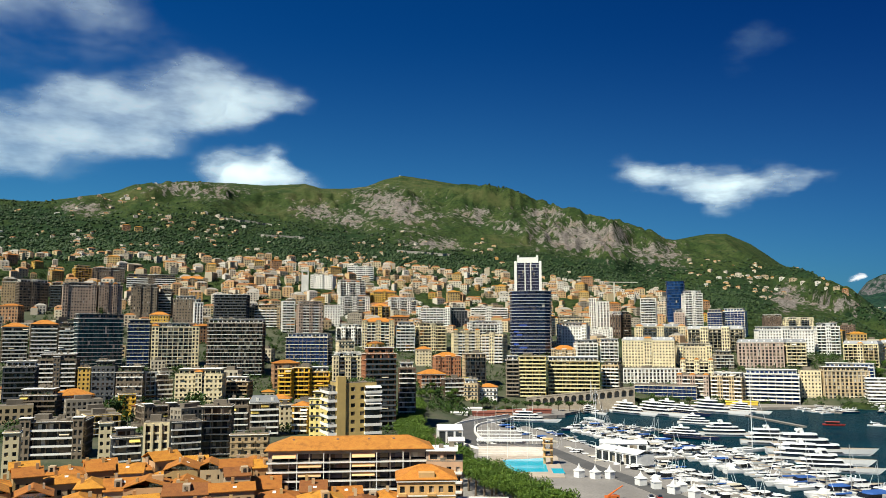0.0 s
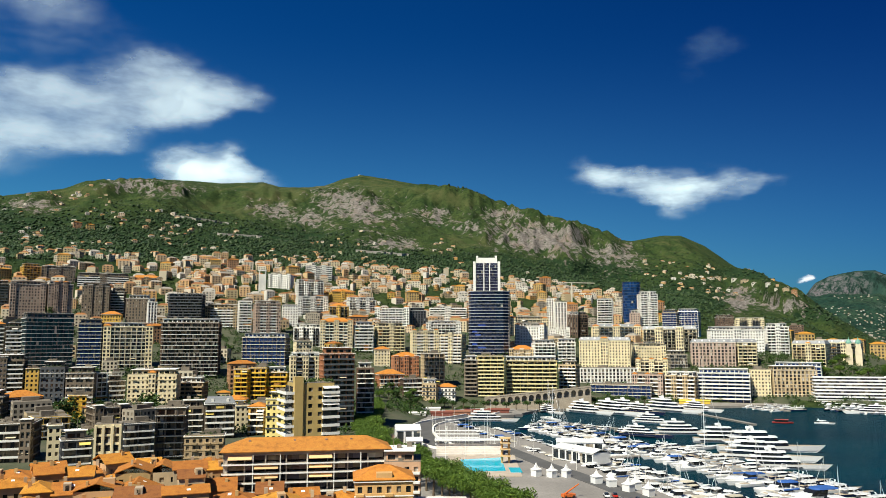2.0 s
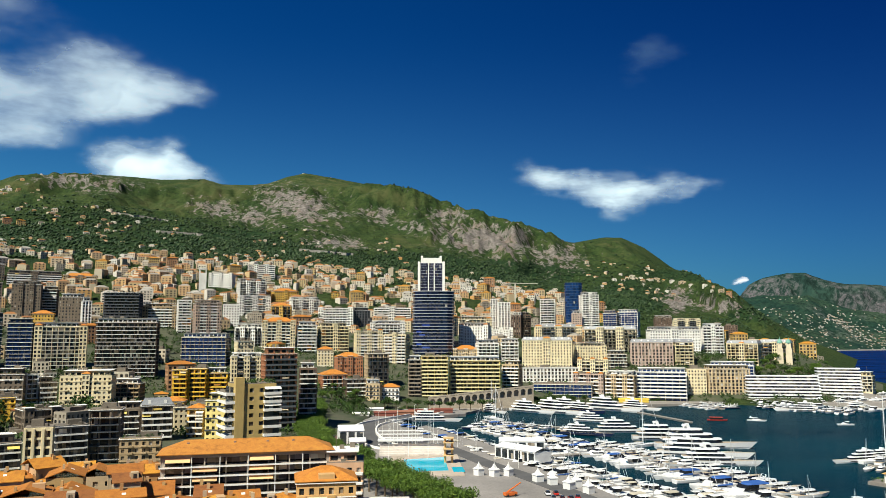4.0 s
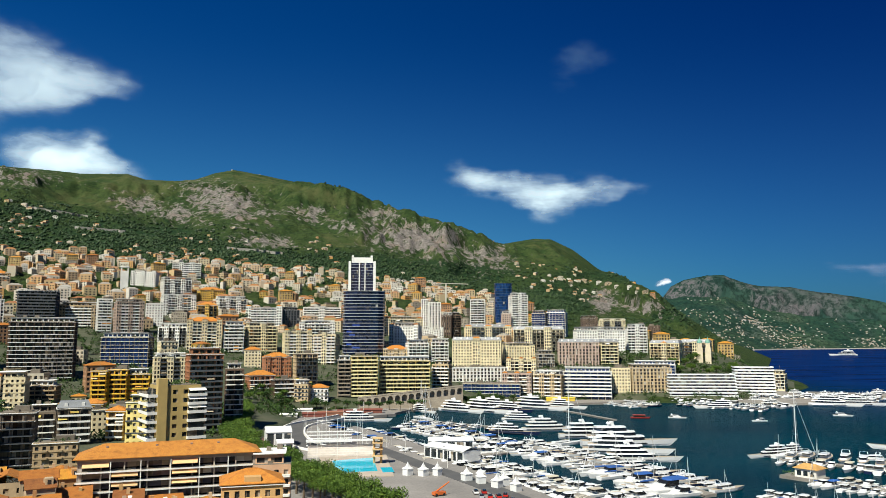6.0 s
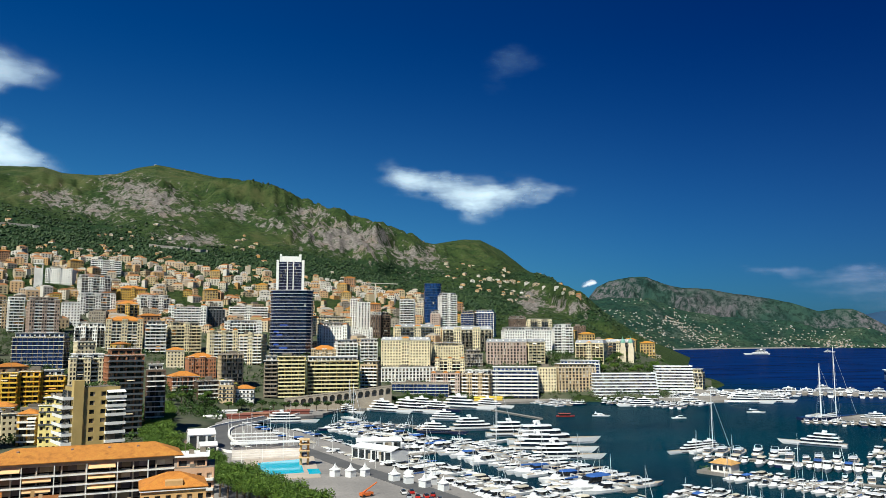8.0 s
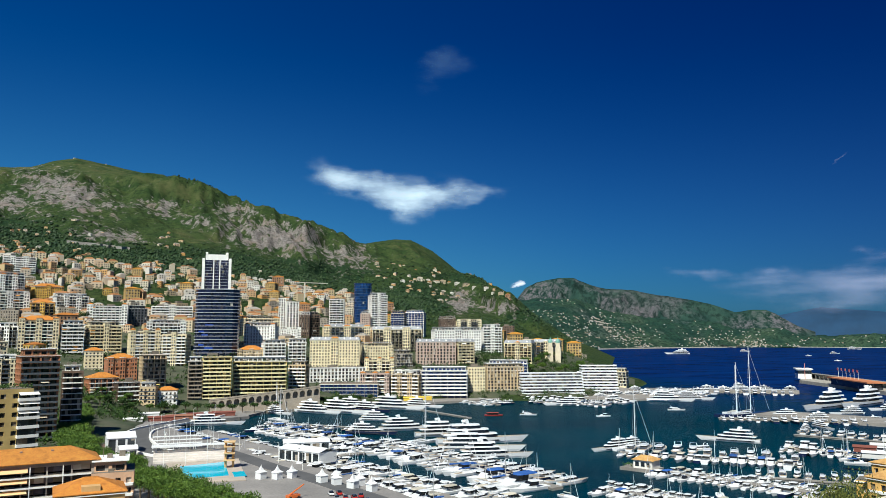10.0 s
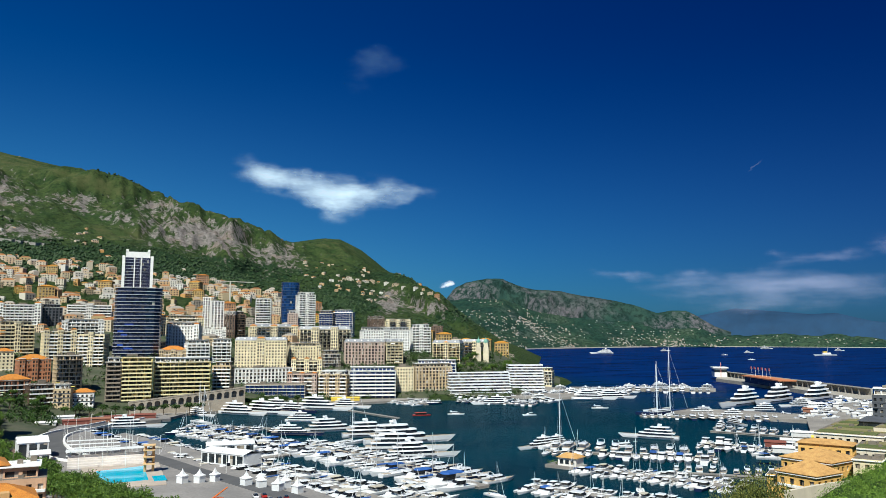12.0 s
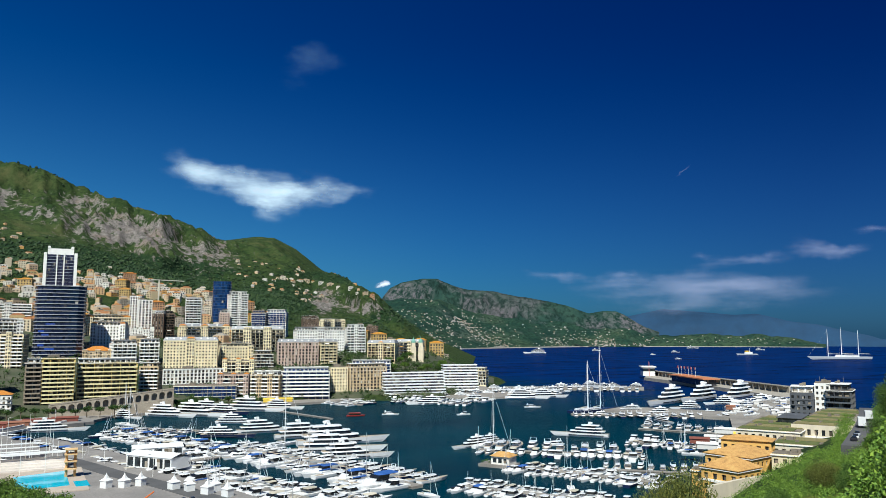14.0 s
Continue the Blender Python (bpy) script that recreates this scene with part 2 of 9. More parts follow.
WHITE = (0.88, 0.85, 0.78)
CREAM = (0.80, 0.68, 0.43)
BEIGE = (0.58, 0.44, 0.26)
YELLOW = (0.84, 0.68, 0.24)
OCHRE = (0.72, 0.44, 0.09)
PINK = (0.56, 0.42, 0.34)
GREY = (0.31, 0.255, 0.185)
BROWN = (0.14, 0.09, 0.06)
# darker grey, pink and beige for western blocks: shade put into the wall colour
GREY_SHADED = (0.20, 0.155, 0.11)
PINK_SHADED = (0.42, 0.31, 0.24)
BEIGE_SHADED = (0.44, 0.32, 0.18)
SLATE = (0.09, 0.095, 0.105)
TERRA = (0.44, 0.19, 0.09)

# ---------------------------------------------------------------- mesh helpers


def box(bm, x0, x1, y0, y1, z0, z1):
    v = [bm.verts.new(c) for c in ((x0, y0, z0), (x1, y0, z0), (x1, y1, z0), (x0, y1, z0), (x0, y0, z1), (x1, y0, z1), (x1, y1, z1), (x0, y1, z1))]
    for f in ((3, 2, 1, 0), (4, 5, 6, 7), (0, 1, 5, 4), (1, 2, 6, 5), (2, 3, 7, 6), (3, 0, 4, 7)):
        bm.faces.new([v[i] for i in f])


def loft(bm, rings, cap0=True, cap1=True):
    """A skin over rings of points that all have the same count."""
    vs = [[bm.verts.new(p) for p in r] for r in rings]
    k = len(vs[0])
    for a, b in zip(vs, vs[1:]):
        for i in range(k):
            bm.faces.new((a[i], a[(i + 1) % k], b[(i + 1) % k], b[i]))
    if cap0:
        bm.faces.new(vs[0][::-1])
    if cap1:
        bm.faces.new(vs[-1])


def tube(bm, a, b, r0, r1=None, k=6):
    a, b = Vector(a), Vector(b)
    q = (b - a).to_track_quat("Z", "Y")
    r1 = r0 if r1 is None else r1
    loft(bm, [[p + q @ Vector((r * math.cos(6.2832 * i / k), r * math.sin(6.2832 * i / k), 0)) for i in range(k)] for p, r in ((a, r0), (b, r1))])


def prism(bm, pts, z0, z1):
    loft(bm, [[(x, y, z0) for x, y in pts], [(x, y, z1) for x, y in pts]])


def mesh(bm, material, name, smooth=False):
    bmesh.ops.recalc_face_normals(bm, faces=bm.faces[:])
    me = bpy.data.meshes.new(name)
    bm.to_mesh(me)
    bm.free()
    me.materials.append(material)
    if smooth:
        me.polygons.foreach_set("use_smooth", [True] * len(me.polygons))
    return me


def part(name, bm, material, parent=None, label="", at=None, smooth=False):
    """One mesh object under a thing or a part; bm may also be a finished mesh that is shared."""
    me = bm if isinstance(bm, bpy.types.Mesh) else mesh(bm, material, name, smooth)
    ob = new(name, me)
    ob.parent = parent
    if at is not None:
        ob.location = at
    return tagged(ob, label)


def thing(name, label, category, m, group="", kind=""):
    ob = new(name)
    ob.matrix_world = m
    ob.empty_display_size = 0.5
    return tagged(ob, label, category, group, kind)


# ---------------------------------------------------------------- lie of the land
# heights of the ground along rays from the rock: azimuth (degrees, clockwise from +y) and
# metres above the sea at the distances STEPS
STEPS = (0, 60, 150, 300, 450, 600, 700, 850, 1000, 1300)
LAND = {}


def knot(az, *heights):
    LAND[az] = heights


knot(-40, 57, 40, 10, 7, 9, 18, 34, 62, 95, 170)
knot(-20, 57, 40, 9, 6, 8, 17, 32, 62, 95, 175)
knot(-8, 57, 40, 9, 5, 6, 13, 28, 60, 92, 165)
knot(0, 57, 40, 8, 1.5, 1.5, 6, 22, 50, 80, 150)
knot(6, 57, 38, 6, 0, -5, -3, 20, 48, 75, 140)
knot(16, 57, 36, 2, -5, -6, -6, 5, 42, 62, 112)
knot(24, 57, 36, 2, -5, -6, -6, -4, 42, 52, 62)
knot(32, 57, 36, 3, -5, -6, -6, -5, 26, 40, 20)
knot(36, 57, 36, 4, -5, -6, -6, -5, -2, 10, -5)
knot(39, 57, 36, 5, -5, -6, -6, -6, -6, -6, -6)
knot(46, 57, 36, 14, -4, -6, -6, -6, -6, -6, -6)
knot(50.5, 57, 38, 17, -2, -6, -6, -6, -6, -6, -6)
knot(55, 57, 43, 24, 12, 6, -6, -6, -6, -6, -6)
knot(58, 57, 45, 29, 18, 10, -6, -6, -6, -6, -6)
knot(61, 57, 46, 31, 23, 14, -6, -6, -6, -6, -6)
knot(62, 57, 48, 36, 25, 15, -6, -6, -6, -6, -6)
knot(64, 57, 52, 46, 30, 16, -6, -6, -6, -6, -6)
knot(80, 57, 54, 46, 34, 20, -6, -6, -6, -6, -6)

# the main ridge: azimuth, height of the crest, distance of the crest
RIDGE = {}


def crest(az, z, d):
    RIDGE[az] = (z, d)


crest(-40.0, 417, 2450)
crest(-30.6, 454, 2521)
crest(-29.3, 454, 2530)
crest(-28.0, 459, 2540)
crest(-25.6, 488, 2558)
crest(-23.8, 509, 2572)
crest(-22.4, 541, 2582)
crest(-20.1, 555, 2599)
crest(-18.4, 570, 2620)
crest(-15.4, 578, 2658)
crest(-13.3, 580, 2683)
crest(-10.4, 599, 2719)
crest(-9.2, 587, 2735)
crest(-7.1, 595, 2762)
crest(-5.8, 608, 2778)
crest(-4.5, 638, 2794)
crest(-3.2, 654, 2795)
crest(-1.0, 637, 2781)
crest(2.0, 608, 2763)
crest(5.0, 572, 2742)
crest(7.1, 522, 2724)
crest(8.8, 501, 2710)
crest(11.7, 455, 2700)
crest(13.3, 437, 2700)
crest(15.3, 404, 2717)
crest(17.1, 398, 2806)
crest(19.3, 429, 2913)
crest(20.6, 428, 2928)
crest(22.2, 380, 2866)
crest(24.0, 302, 2797)
crest(25.3, 252, 2620)
crest(26.4, 216, 2480)
crest(27.7, 194, 2364)
crest(28.4, 176, 2320)
crest(28.9, 150, 2289)
crest(30.4, 107, 2242)
crest(31.6, 76, 2224)
crest(32.6, 51, 2206)
crest(34.5, 20, 2200)
crest(36.0, -6, 2200)
crest(80.0, -6, 2200)

AZ_K = np.array(sorted(LAND))
Z_K = np.array([LAND[a] for a in sorted(LAND)])
AZ_R = np.array(sorted(RIDGE))
Z_R = np.array([RIDGE[a][0] for a in sorted(RIDGE)])
D_R = np.array([RIDGE[a][1] for a in sorted(RIDGE)])


def fbm(x, y, octaves=4, seed=0.0):
    """Smooth value noise in numpy, about -1 to 1."""
    total, amp = 0.0, 0.5
    for o in range(octaves):
        xi, yi = np.floor(x), np.floor(y)
        fx, fy = x - xi, y - yi
        fx, fy = fx * fx * (3 - 2 * fx), fy * fy * (3 - 2 * fy)

        def h(a, b):
            v = np.sin(a * 127.1 + b * 311.7 + seed * 17.3 + o * 7.7) * 43758.5453
            return v - np.floor(v)
        v = (h(xi, yi) * (1 - fx) + h(xi + 1, yi) * fx) * (1 - fy) + (h(xi, yi + 1) * (1 - fx) + h(xi + 1, yi + 1) * fx) * fy
        total = total + amp * (2 * v - 1)
        x, y, amp = x * 2.03 + 11.1, y * 2.03 + 5.7, amp * 0.5
    return total


# land cover of the mountainside, by bearing and by the angle above the horizon at which it lies from the rock
COVER = []


def cover(kind, az, el, wide, high, tilt=0.0, much=1.0):
    COVER.append((kind, az, el, wide, high, math.tan(radians(tilt)), much))


for kind_, patches_ in (("rock", ((-3.6, 9.6, 3.2, 1.3, -22, 1.15), (2.2, 8.9, 1.7, 0.7, -15), (7.5, 9.0, 2.1, 0.65, -8), (10.5, 7.2, 3.8, 1.25, -14, 1.3), (12.9, 7.9, 1.5, 0.6, -20), (15.7, 5.9, 2.2, 1.1, -18),
                                 (-18.3, 10.4, 3.6, 0.6, 0), (-25.5, 8.6, 1.7, 0.6, 8), (-9.6, 9.3, 2.0, 0.7, -10), (-7.0, 8.6, 2.6, 0.8, -15), (24.2, 2.6, 1.0, 1.1, 0, 1.15), (27.0, 2.1, 1.8, 0.7, -12, 1.1), (-0.6, 6.9, 2.6, 0.5, -10), (5.0, 8.2, 1.6, 0.5, -15))),
                        ("wood", ((-9.5, 6.5, 6.5, 1.3, 0), (12.4, 4.8, 6.0, 0.75, -8), (-23.6, 6.2, 8.5, 1.6, 0), (20.8, 2.8, 2.8, 1.2, 0), (-16.1, 8.1, 3.0, 0.45, 0), (-2.3, 5.4, 5.4, 0.9, 0), (-28.6, 7.8, 2.3, 0.8, 0), (24.0, 4.3, 2.8, 0.35, -10), (5.5, 5.2, 4.0, 0.9, 0), (29.5, 1.6, 1.8, 0.7, 0))),
                        ("grass", ((-1.9, 11.2, 4.2, 0.9, -12, 0.8), (-9.6, 10.5, 3.2, 0.75, 0), (3.3, 10.3, 2.8, 0.5, -15), (-22.7, 9.7, 2.6, 0.6, 10), (20.4, 6.4, 2.6, 0.9, 0, 0.6), (-6.2, 11.2, 1.9, 0.5, 12), (5.4, 7.0, 2.0, 0.45, -10), (-13.5, 9.2, 2.4, 0.5, 0)))):
    for patch_ in patches_:
        cover(kind_, *patch_)


def covered(kind, az, el):
    """How much of a kind of land cover lies at a bearing and height angle, 0 to 1."""
    aw = az + 0.9 * fbm(az * 0.9, el * 1.6, 3, 51.0)
    ew = el + 0.32 * fbm(az * 1.1, el * 2.4, 4, 57.0)
    total = np.zeros(np.shape(az))
    for k, a, e, wide, high, lean, much in COVER:
        if k == kind:
            q = ((aw - a) / wide) ** 2 + ((ew - e - (aw - a) * lean * 0.5) / high) ** 2
            total = np.maximum(total, much * np.exp(-q * 0.7))
    return total


def land_z(az, d, rough=True):
    """Height of the ground at an azimuth in degrees and a distance in metres (numpy arrays)."""
    az, d = np.asarray(az, float), np.asarray(d, float)
    a = np.clip(az, AZ_K[0], AZ_K[-1])
    i = np.clip(np.searchsorted(AZ_K, a) - 1, 0, len(AZ_K) - 2)
    f = (a - AZ_K[i]) / (AZ_K[i + 1] - AZ_K[i])
    dd = np.clip(d, 0, 1300)
    j = np.clip(np.searchsorted(STEPS, dd, side="right") - 1, 0, len(STEPS) - 2)
    s = np.array(STEPS, float)
    g = (dd - s[j]) / (s[j + 1] - s[j])
    low = (Z_K[i, j] * (1 - g) + Z_K[i, j + 1] * g) * (1 - f) + (Z_K[i + 1, j] * (1 - g) + Z_K[i + 1, j + 1] * g) * f
    zr, dr = np.interp(az, AZ_R, Z_R), np.interp(az, AZ_R, D_R)
    u = np.clip((d - 1300) / (dr - 1300), 0, 1)
    high = low + np.maximum(zr - low, 0) * (0.75 * u + 0.25 * u * u)
    wob = 0.07 * fbm(az * 0.55, d / 900, 3, 31.0) if rough else 0.0
    for at, a0, a1, lift in ((0.60, 0.0, 17.5, 0.16), (0.42, 3.0, 15.0, 0.08), (0.74, -24.0, 4.0, 0.07), (0.45, 23.5, 32.5, 0.3)):
        win = np.clip((az - a0) / 2.5, 0, 1) * np.clip((a1 - az) / 2.5, 0, 1)
        step = np.clip((u - at + wob) / 0.035, 0, 1) - np.clip((u - at) / (1 - at) * 1.0, 0, 1)
        high = high + np.maximum(zr - low, 0) * lift * win * step * (u < 1)
    high = np.where(d > dr, np.maximum(zr, low) - (d - dr) * 0.35, high)
    if rough:
        x, y = d * np.sin(np.radians(az)), d * np.cos(np.radians(az))
        w = np.clip((d - 1350) / 500, 0, 1) * np.clip((dr - d) / 380, 0.03, 1) * np.clip((zr - 30) / 100, 0, 1)
        ridged = 0.5 - np.abs(fbm(x / 260, y / 260, 4, 3.0))
        el = np.degrees(np.arctan2(high - 60, np.maximum(d, 1)))
        crags = covered("rock", az, el) * np.clip((dr - d) / 60, 0, 1)
        high = high + w * crags * (30 * (0.4 - np.abs(fbm(x / 55, y / 75, 4, 71.0))) + 16 * fbm(x / 22, y / 26, 3, 77.0))
        high = high + w * (36 * fbm(x / 420, y / 420, 3, 1.0) + 70 * (ridged - 0.3) * np.clip(u * 1.6 - 0.1, 0, 1)
                           + 26 * (0.42 - np.abs(fbm(x / 70, y / 90, 3, 9.0))) * np.clip(u * 2 - 0.2, 0, 1) * np.clip((0.9 - u) / 0.2, 0.12, 1))
    return np.where(d > 1300, high, low)



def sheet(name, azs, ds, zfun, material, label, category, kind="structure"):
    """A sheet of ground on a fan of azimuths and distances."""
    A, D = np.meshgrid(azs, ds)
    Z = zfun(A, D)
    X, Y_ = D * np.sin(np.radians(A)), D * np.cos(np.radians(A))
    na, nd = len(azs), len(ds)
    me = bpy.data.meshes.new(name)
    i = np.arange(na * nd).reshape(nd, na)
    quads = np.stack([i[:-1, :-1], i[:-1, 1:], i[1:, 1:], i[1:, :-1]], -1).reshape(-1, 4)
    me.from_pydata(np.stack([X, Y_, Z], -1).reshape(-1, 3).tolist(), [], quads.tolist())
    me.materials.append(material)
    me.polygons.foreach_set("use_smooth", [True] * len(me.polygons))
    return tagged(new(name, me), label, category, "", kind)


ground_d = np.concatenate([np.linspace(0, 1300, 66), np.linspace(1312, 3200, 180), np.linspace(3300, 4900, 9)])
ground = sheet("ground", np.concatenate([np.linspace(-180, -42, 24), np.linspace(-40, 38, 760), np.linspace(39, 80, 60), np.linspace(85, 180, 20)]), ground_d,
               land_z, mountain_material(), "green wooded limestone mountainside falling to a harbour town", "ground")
gv = np.zeros(len(ground.data.vertices) * 3, dtype=np.float32)
ground.data.vertices.foreach_get("co", gv)
gv = gv.reshape(-1, 3)
g_az, g_el = np.degrees(np.arctan2(gv[:, 0], gv[:, 1])), np.degrees(np.arctan2(gv[:, 2] - 60, np.hypot(gv[:, 0], gv[:, 1]) + 1e-6))
land_cover = ground.data.attributes.new("land_cover", "FLOAT_VECTOR", "POINT")
land_cover.data.foreach_set("vector", np.stack([covered(k, g_az, g_el) for k in ("rock", "wood", "grass")], -1).astype(np.float32).ravel())

bmw = bmesh.new()
ring0 = [bmw.verts.new((0, 0, 0))]
wring = [bmw.verts.new((4960 * math.cos(a), 4960 * math.sin(a), 0)) for a in np.linspace(0, 2 * math.pi, 96, endpoint=False)]
for i in range(96):
    bmw.faces.new((ring0[0], wring[i], wring[(i + 1) % 96]))
tagged(new("water", mesh(bmw, water_material(), "water")), "calm deep blue sea, teal green inside the harbour", "water", "", "structure")


# ---------------------------------------------------------------- buildings
SLAB = paint((0.84, 0.82, 0.76), 0.7, 0.10)
ZINC = rough_stuff("zinc_roof", (0.20, 0.21, 0.22), (0.30, 0.31, 0.32), 0.2, 2.0, 0.5)
SMOKED = sleek("smoked_glass_rail", (0.10, 0.11, 0.12), 0.15)
FLAT = rough_stuff("flat_roof_screed", (0.13, 0.11, 0.085), (0.25, 0.21, 0.16), 0.15, 2.0)
CURTAIN = glazing((0.022, 0.025, 0.028), 0.40, (1.5, 1.5, 3.05))
DARKGLASS = glazing((0.02, 0.026, 0.03), 0.16)
TEALGLASS = glazing((0.012, 0.05, 0.055), 0.06, name="teal_glass")
BLUEGLASS = glazing((0.012, 0.03, 0.10), 0.05, name="blue_glass")
ROOFGREEN = foliage("roof_garden_leaves", (0.02, 0.05, 0.012), (0.07, 0.12, 0.03))


def clump(bm, x, y, z, r, rng, leaves=10, size=0.5):
    """A tuft of leaf blades round a point."""
    for _ in range(leaves):
        d = Vector((rng.gauss(0, 1), rng.gauss(0, 1), rng.gauss(0, 0.7)))
        c = Vector((x, y, z)) + d.normalized() * r * rng.uniform(0.5, 1.0)
        u = Vector((rng.gauss(0, 1), rng.gauss(0, 1), rng.gauss(0, 1))).normalized() * r * size
        w = u.cross(Vector((rng.gauss(0, 1), rng.gauss(0, 1), rng.gauss(0, 1)))).normalized() * r * size
        bm.faces.new([bm.verts.new(p) for p in (c - u, c + w, c + u)])


def hip_roof(bm, w, dep, z, rise, over=0.6):
    a = [(-w / 2 - over, -over, z), (w / 2 + over, -over, z), (w / 2 + over, dep + over, z), (-w / 2 - over, dep + over, z)]
    b = [(p[0], p[1], z + 0.18) for p in a]
    lo, hi = (w, dep) if w > dep else (dep, w)
    if w >= dep:
        c = [(-w / 2 + dep / 2, dep / 2 - 0.05, z + rise), (w / 2 - dep / 2, dep / 2 - 0.05, z + rise), (w / 2 - dep / 2, dep / 2 + 0.05, z + rise), (-w / 2 + dep / 2, dep / 2 + 0.05, z + rise)]
    else:
        c = [(-0.05, w / 2, z + rise), (0.05, w / 2, z + rise), (0.05, dep - w / 2, z + rise), (-0.05, dep - w / 2, z + rise)]
    loft(bm, [a, b, c])


def tray(bm, x0, x1, y0, y1, z0, z1, t=0.12, floor=0.22):
    """A balcony: slab and parapet in one piece, open above and towards the house."""
    outer = [(x0, y1), (x0, y0), (x1, y0), (x1, y1)]
    inner = [(x0 + t, y1), (x0 + t, y0 + t), (x1 - t, y0 + t), (x1 - t, y1)]
    rows = [[bm.verts.new((*p, z)) for p in pts] for pts, z in ((outer, z0), (outer, z1), (inner, z1), (inner, z0 + floor))]
    for a, b in zip(rows, rows[1:]):
        for i in range(3):
            bm.faces.new((a[i], a[i + 1], b[i + 1], b[i]))
    bm.faces.new(rows[0])
    bm.faces.new(rows[3])


def facade_shell(bm, w, dep, h, base_h, n, nb, nd, sp, pf, reveal=0.45):
    """Outer walls as one connected skin with an opening for every window, set back by its reveal."""
    fh = (h - base_h) / n
    zs = [-2.0] if base_h < 0.3 else [-2.0]
    for k in range(n):
        zs += [base_h + k * fh + sp * fh * 0.5, base_h + (k + 1) * fh - sp * fh * 0.5]
    zs.append(h + 0.9)
    known = {}

    def vert(p):
        key = (round(p[0], 3), round(p[1], 3), round(p[2], 3))
        if key not in known:
            known[key] = bm.verts.new(p)
        return known[key]

    def side(a, b, count, inward):
        """One wall from a to b in plan."""
        us = [0.0]
        for i in range(count):
            us += [(i + pf / 2) / count, (i + 1 - pf / 2) / count]
        us.append(1.0)
        a, b, inw = Vector(a), Vector(b), Vector(inward) * reveal
        for j in range(len(zs) - 1):
            for i in range(len(us) - 1):
                c = [a.lerp(b, us[i]), a.lerp(b, us[i + 1])]
                q = [(*c[0], zs[j]), (*c[1], zs[j]), (*c[1], zs[j + 1]), (*c[0], zs[j + 1])]
                if i % 2 and j % 2:
                    r = [(p[0] + inw[0], p[1] + inw[1], p[2]) for p in q]
                    for e in range(4):
                        bm.faces.new((vert(q[e]), vert(q[(e + 1) % 4]), vert(r[(e + 1) % 4]), vert(r[e])))
                else:
                    bm.faces.new([vert(p) for p in q])

    side((-w / 2, 0), (w / 2, 0), nb, (0, 1))
    side((w / 2, 0), (w / 2, dep), nd, (-1, 0))
    side((-w / 2, dep), (-w / 2, 0), nd, (1, 0))
    back = [vert((w / 2, dep, -2)), vert((-w / 2, dep, -2)), vert((-w / 2, dep, h + 0.9)), vert((w / 2, dep, h + 0.9))]
    bm.faces.new(back)


STYLES = {  # share of wall between windows, bay, share of pier, balcony depth, overhang of slabs, piers proud
    "balc": (0.20, 4.6, 0.07, 1.7, 0.0, 0.03),
    "bays": (0.22, 4.4, 0.16, 1.5, 0.0, 0.1),
    "punch": (0.48, 2.9, 0.52, 0.0, 0.0, 0.04),
    "tall": (0.26, 3.4, 0.42, 0.0, 0.0, 0.5),
    "glass": (0.14, 4.0, 0.05, 0.0, 0.35, -0.1),
    "bands": (0.22, 6.0, 0.06, 2.2, 0.0, -0.1),
}


AWNINGS = [sleek(nm, c, 0.8, 0, 0.2) for nm, c in (("white_awning", (0.74, 0.72, 0.66)), ("orange_awning", (0.72, 0.34, 0.08)), ("yellow_awning", (0.74, 0.56, 0.14)), ("sand_awning", (0.66, 0.54, 0.36)))]


def mesh_of(fill, material, name):
    bm = bmesh.new()
    fill(bm)
    return mesh(bm, material, name)


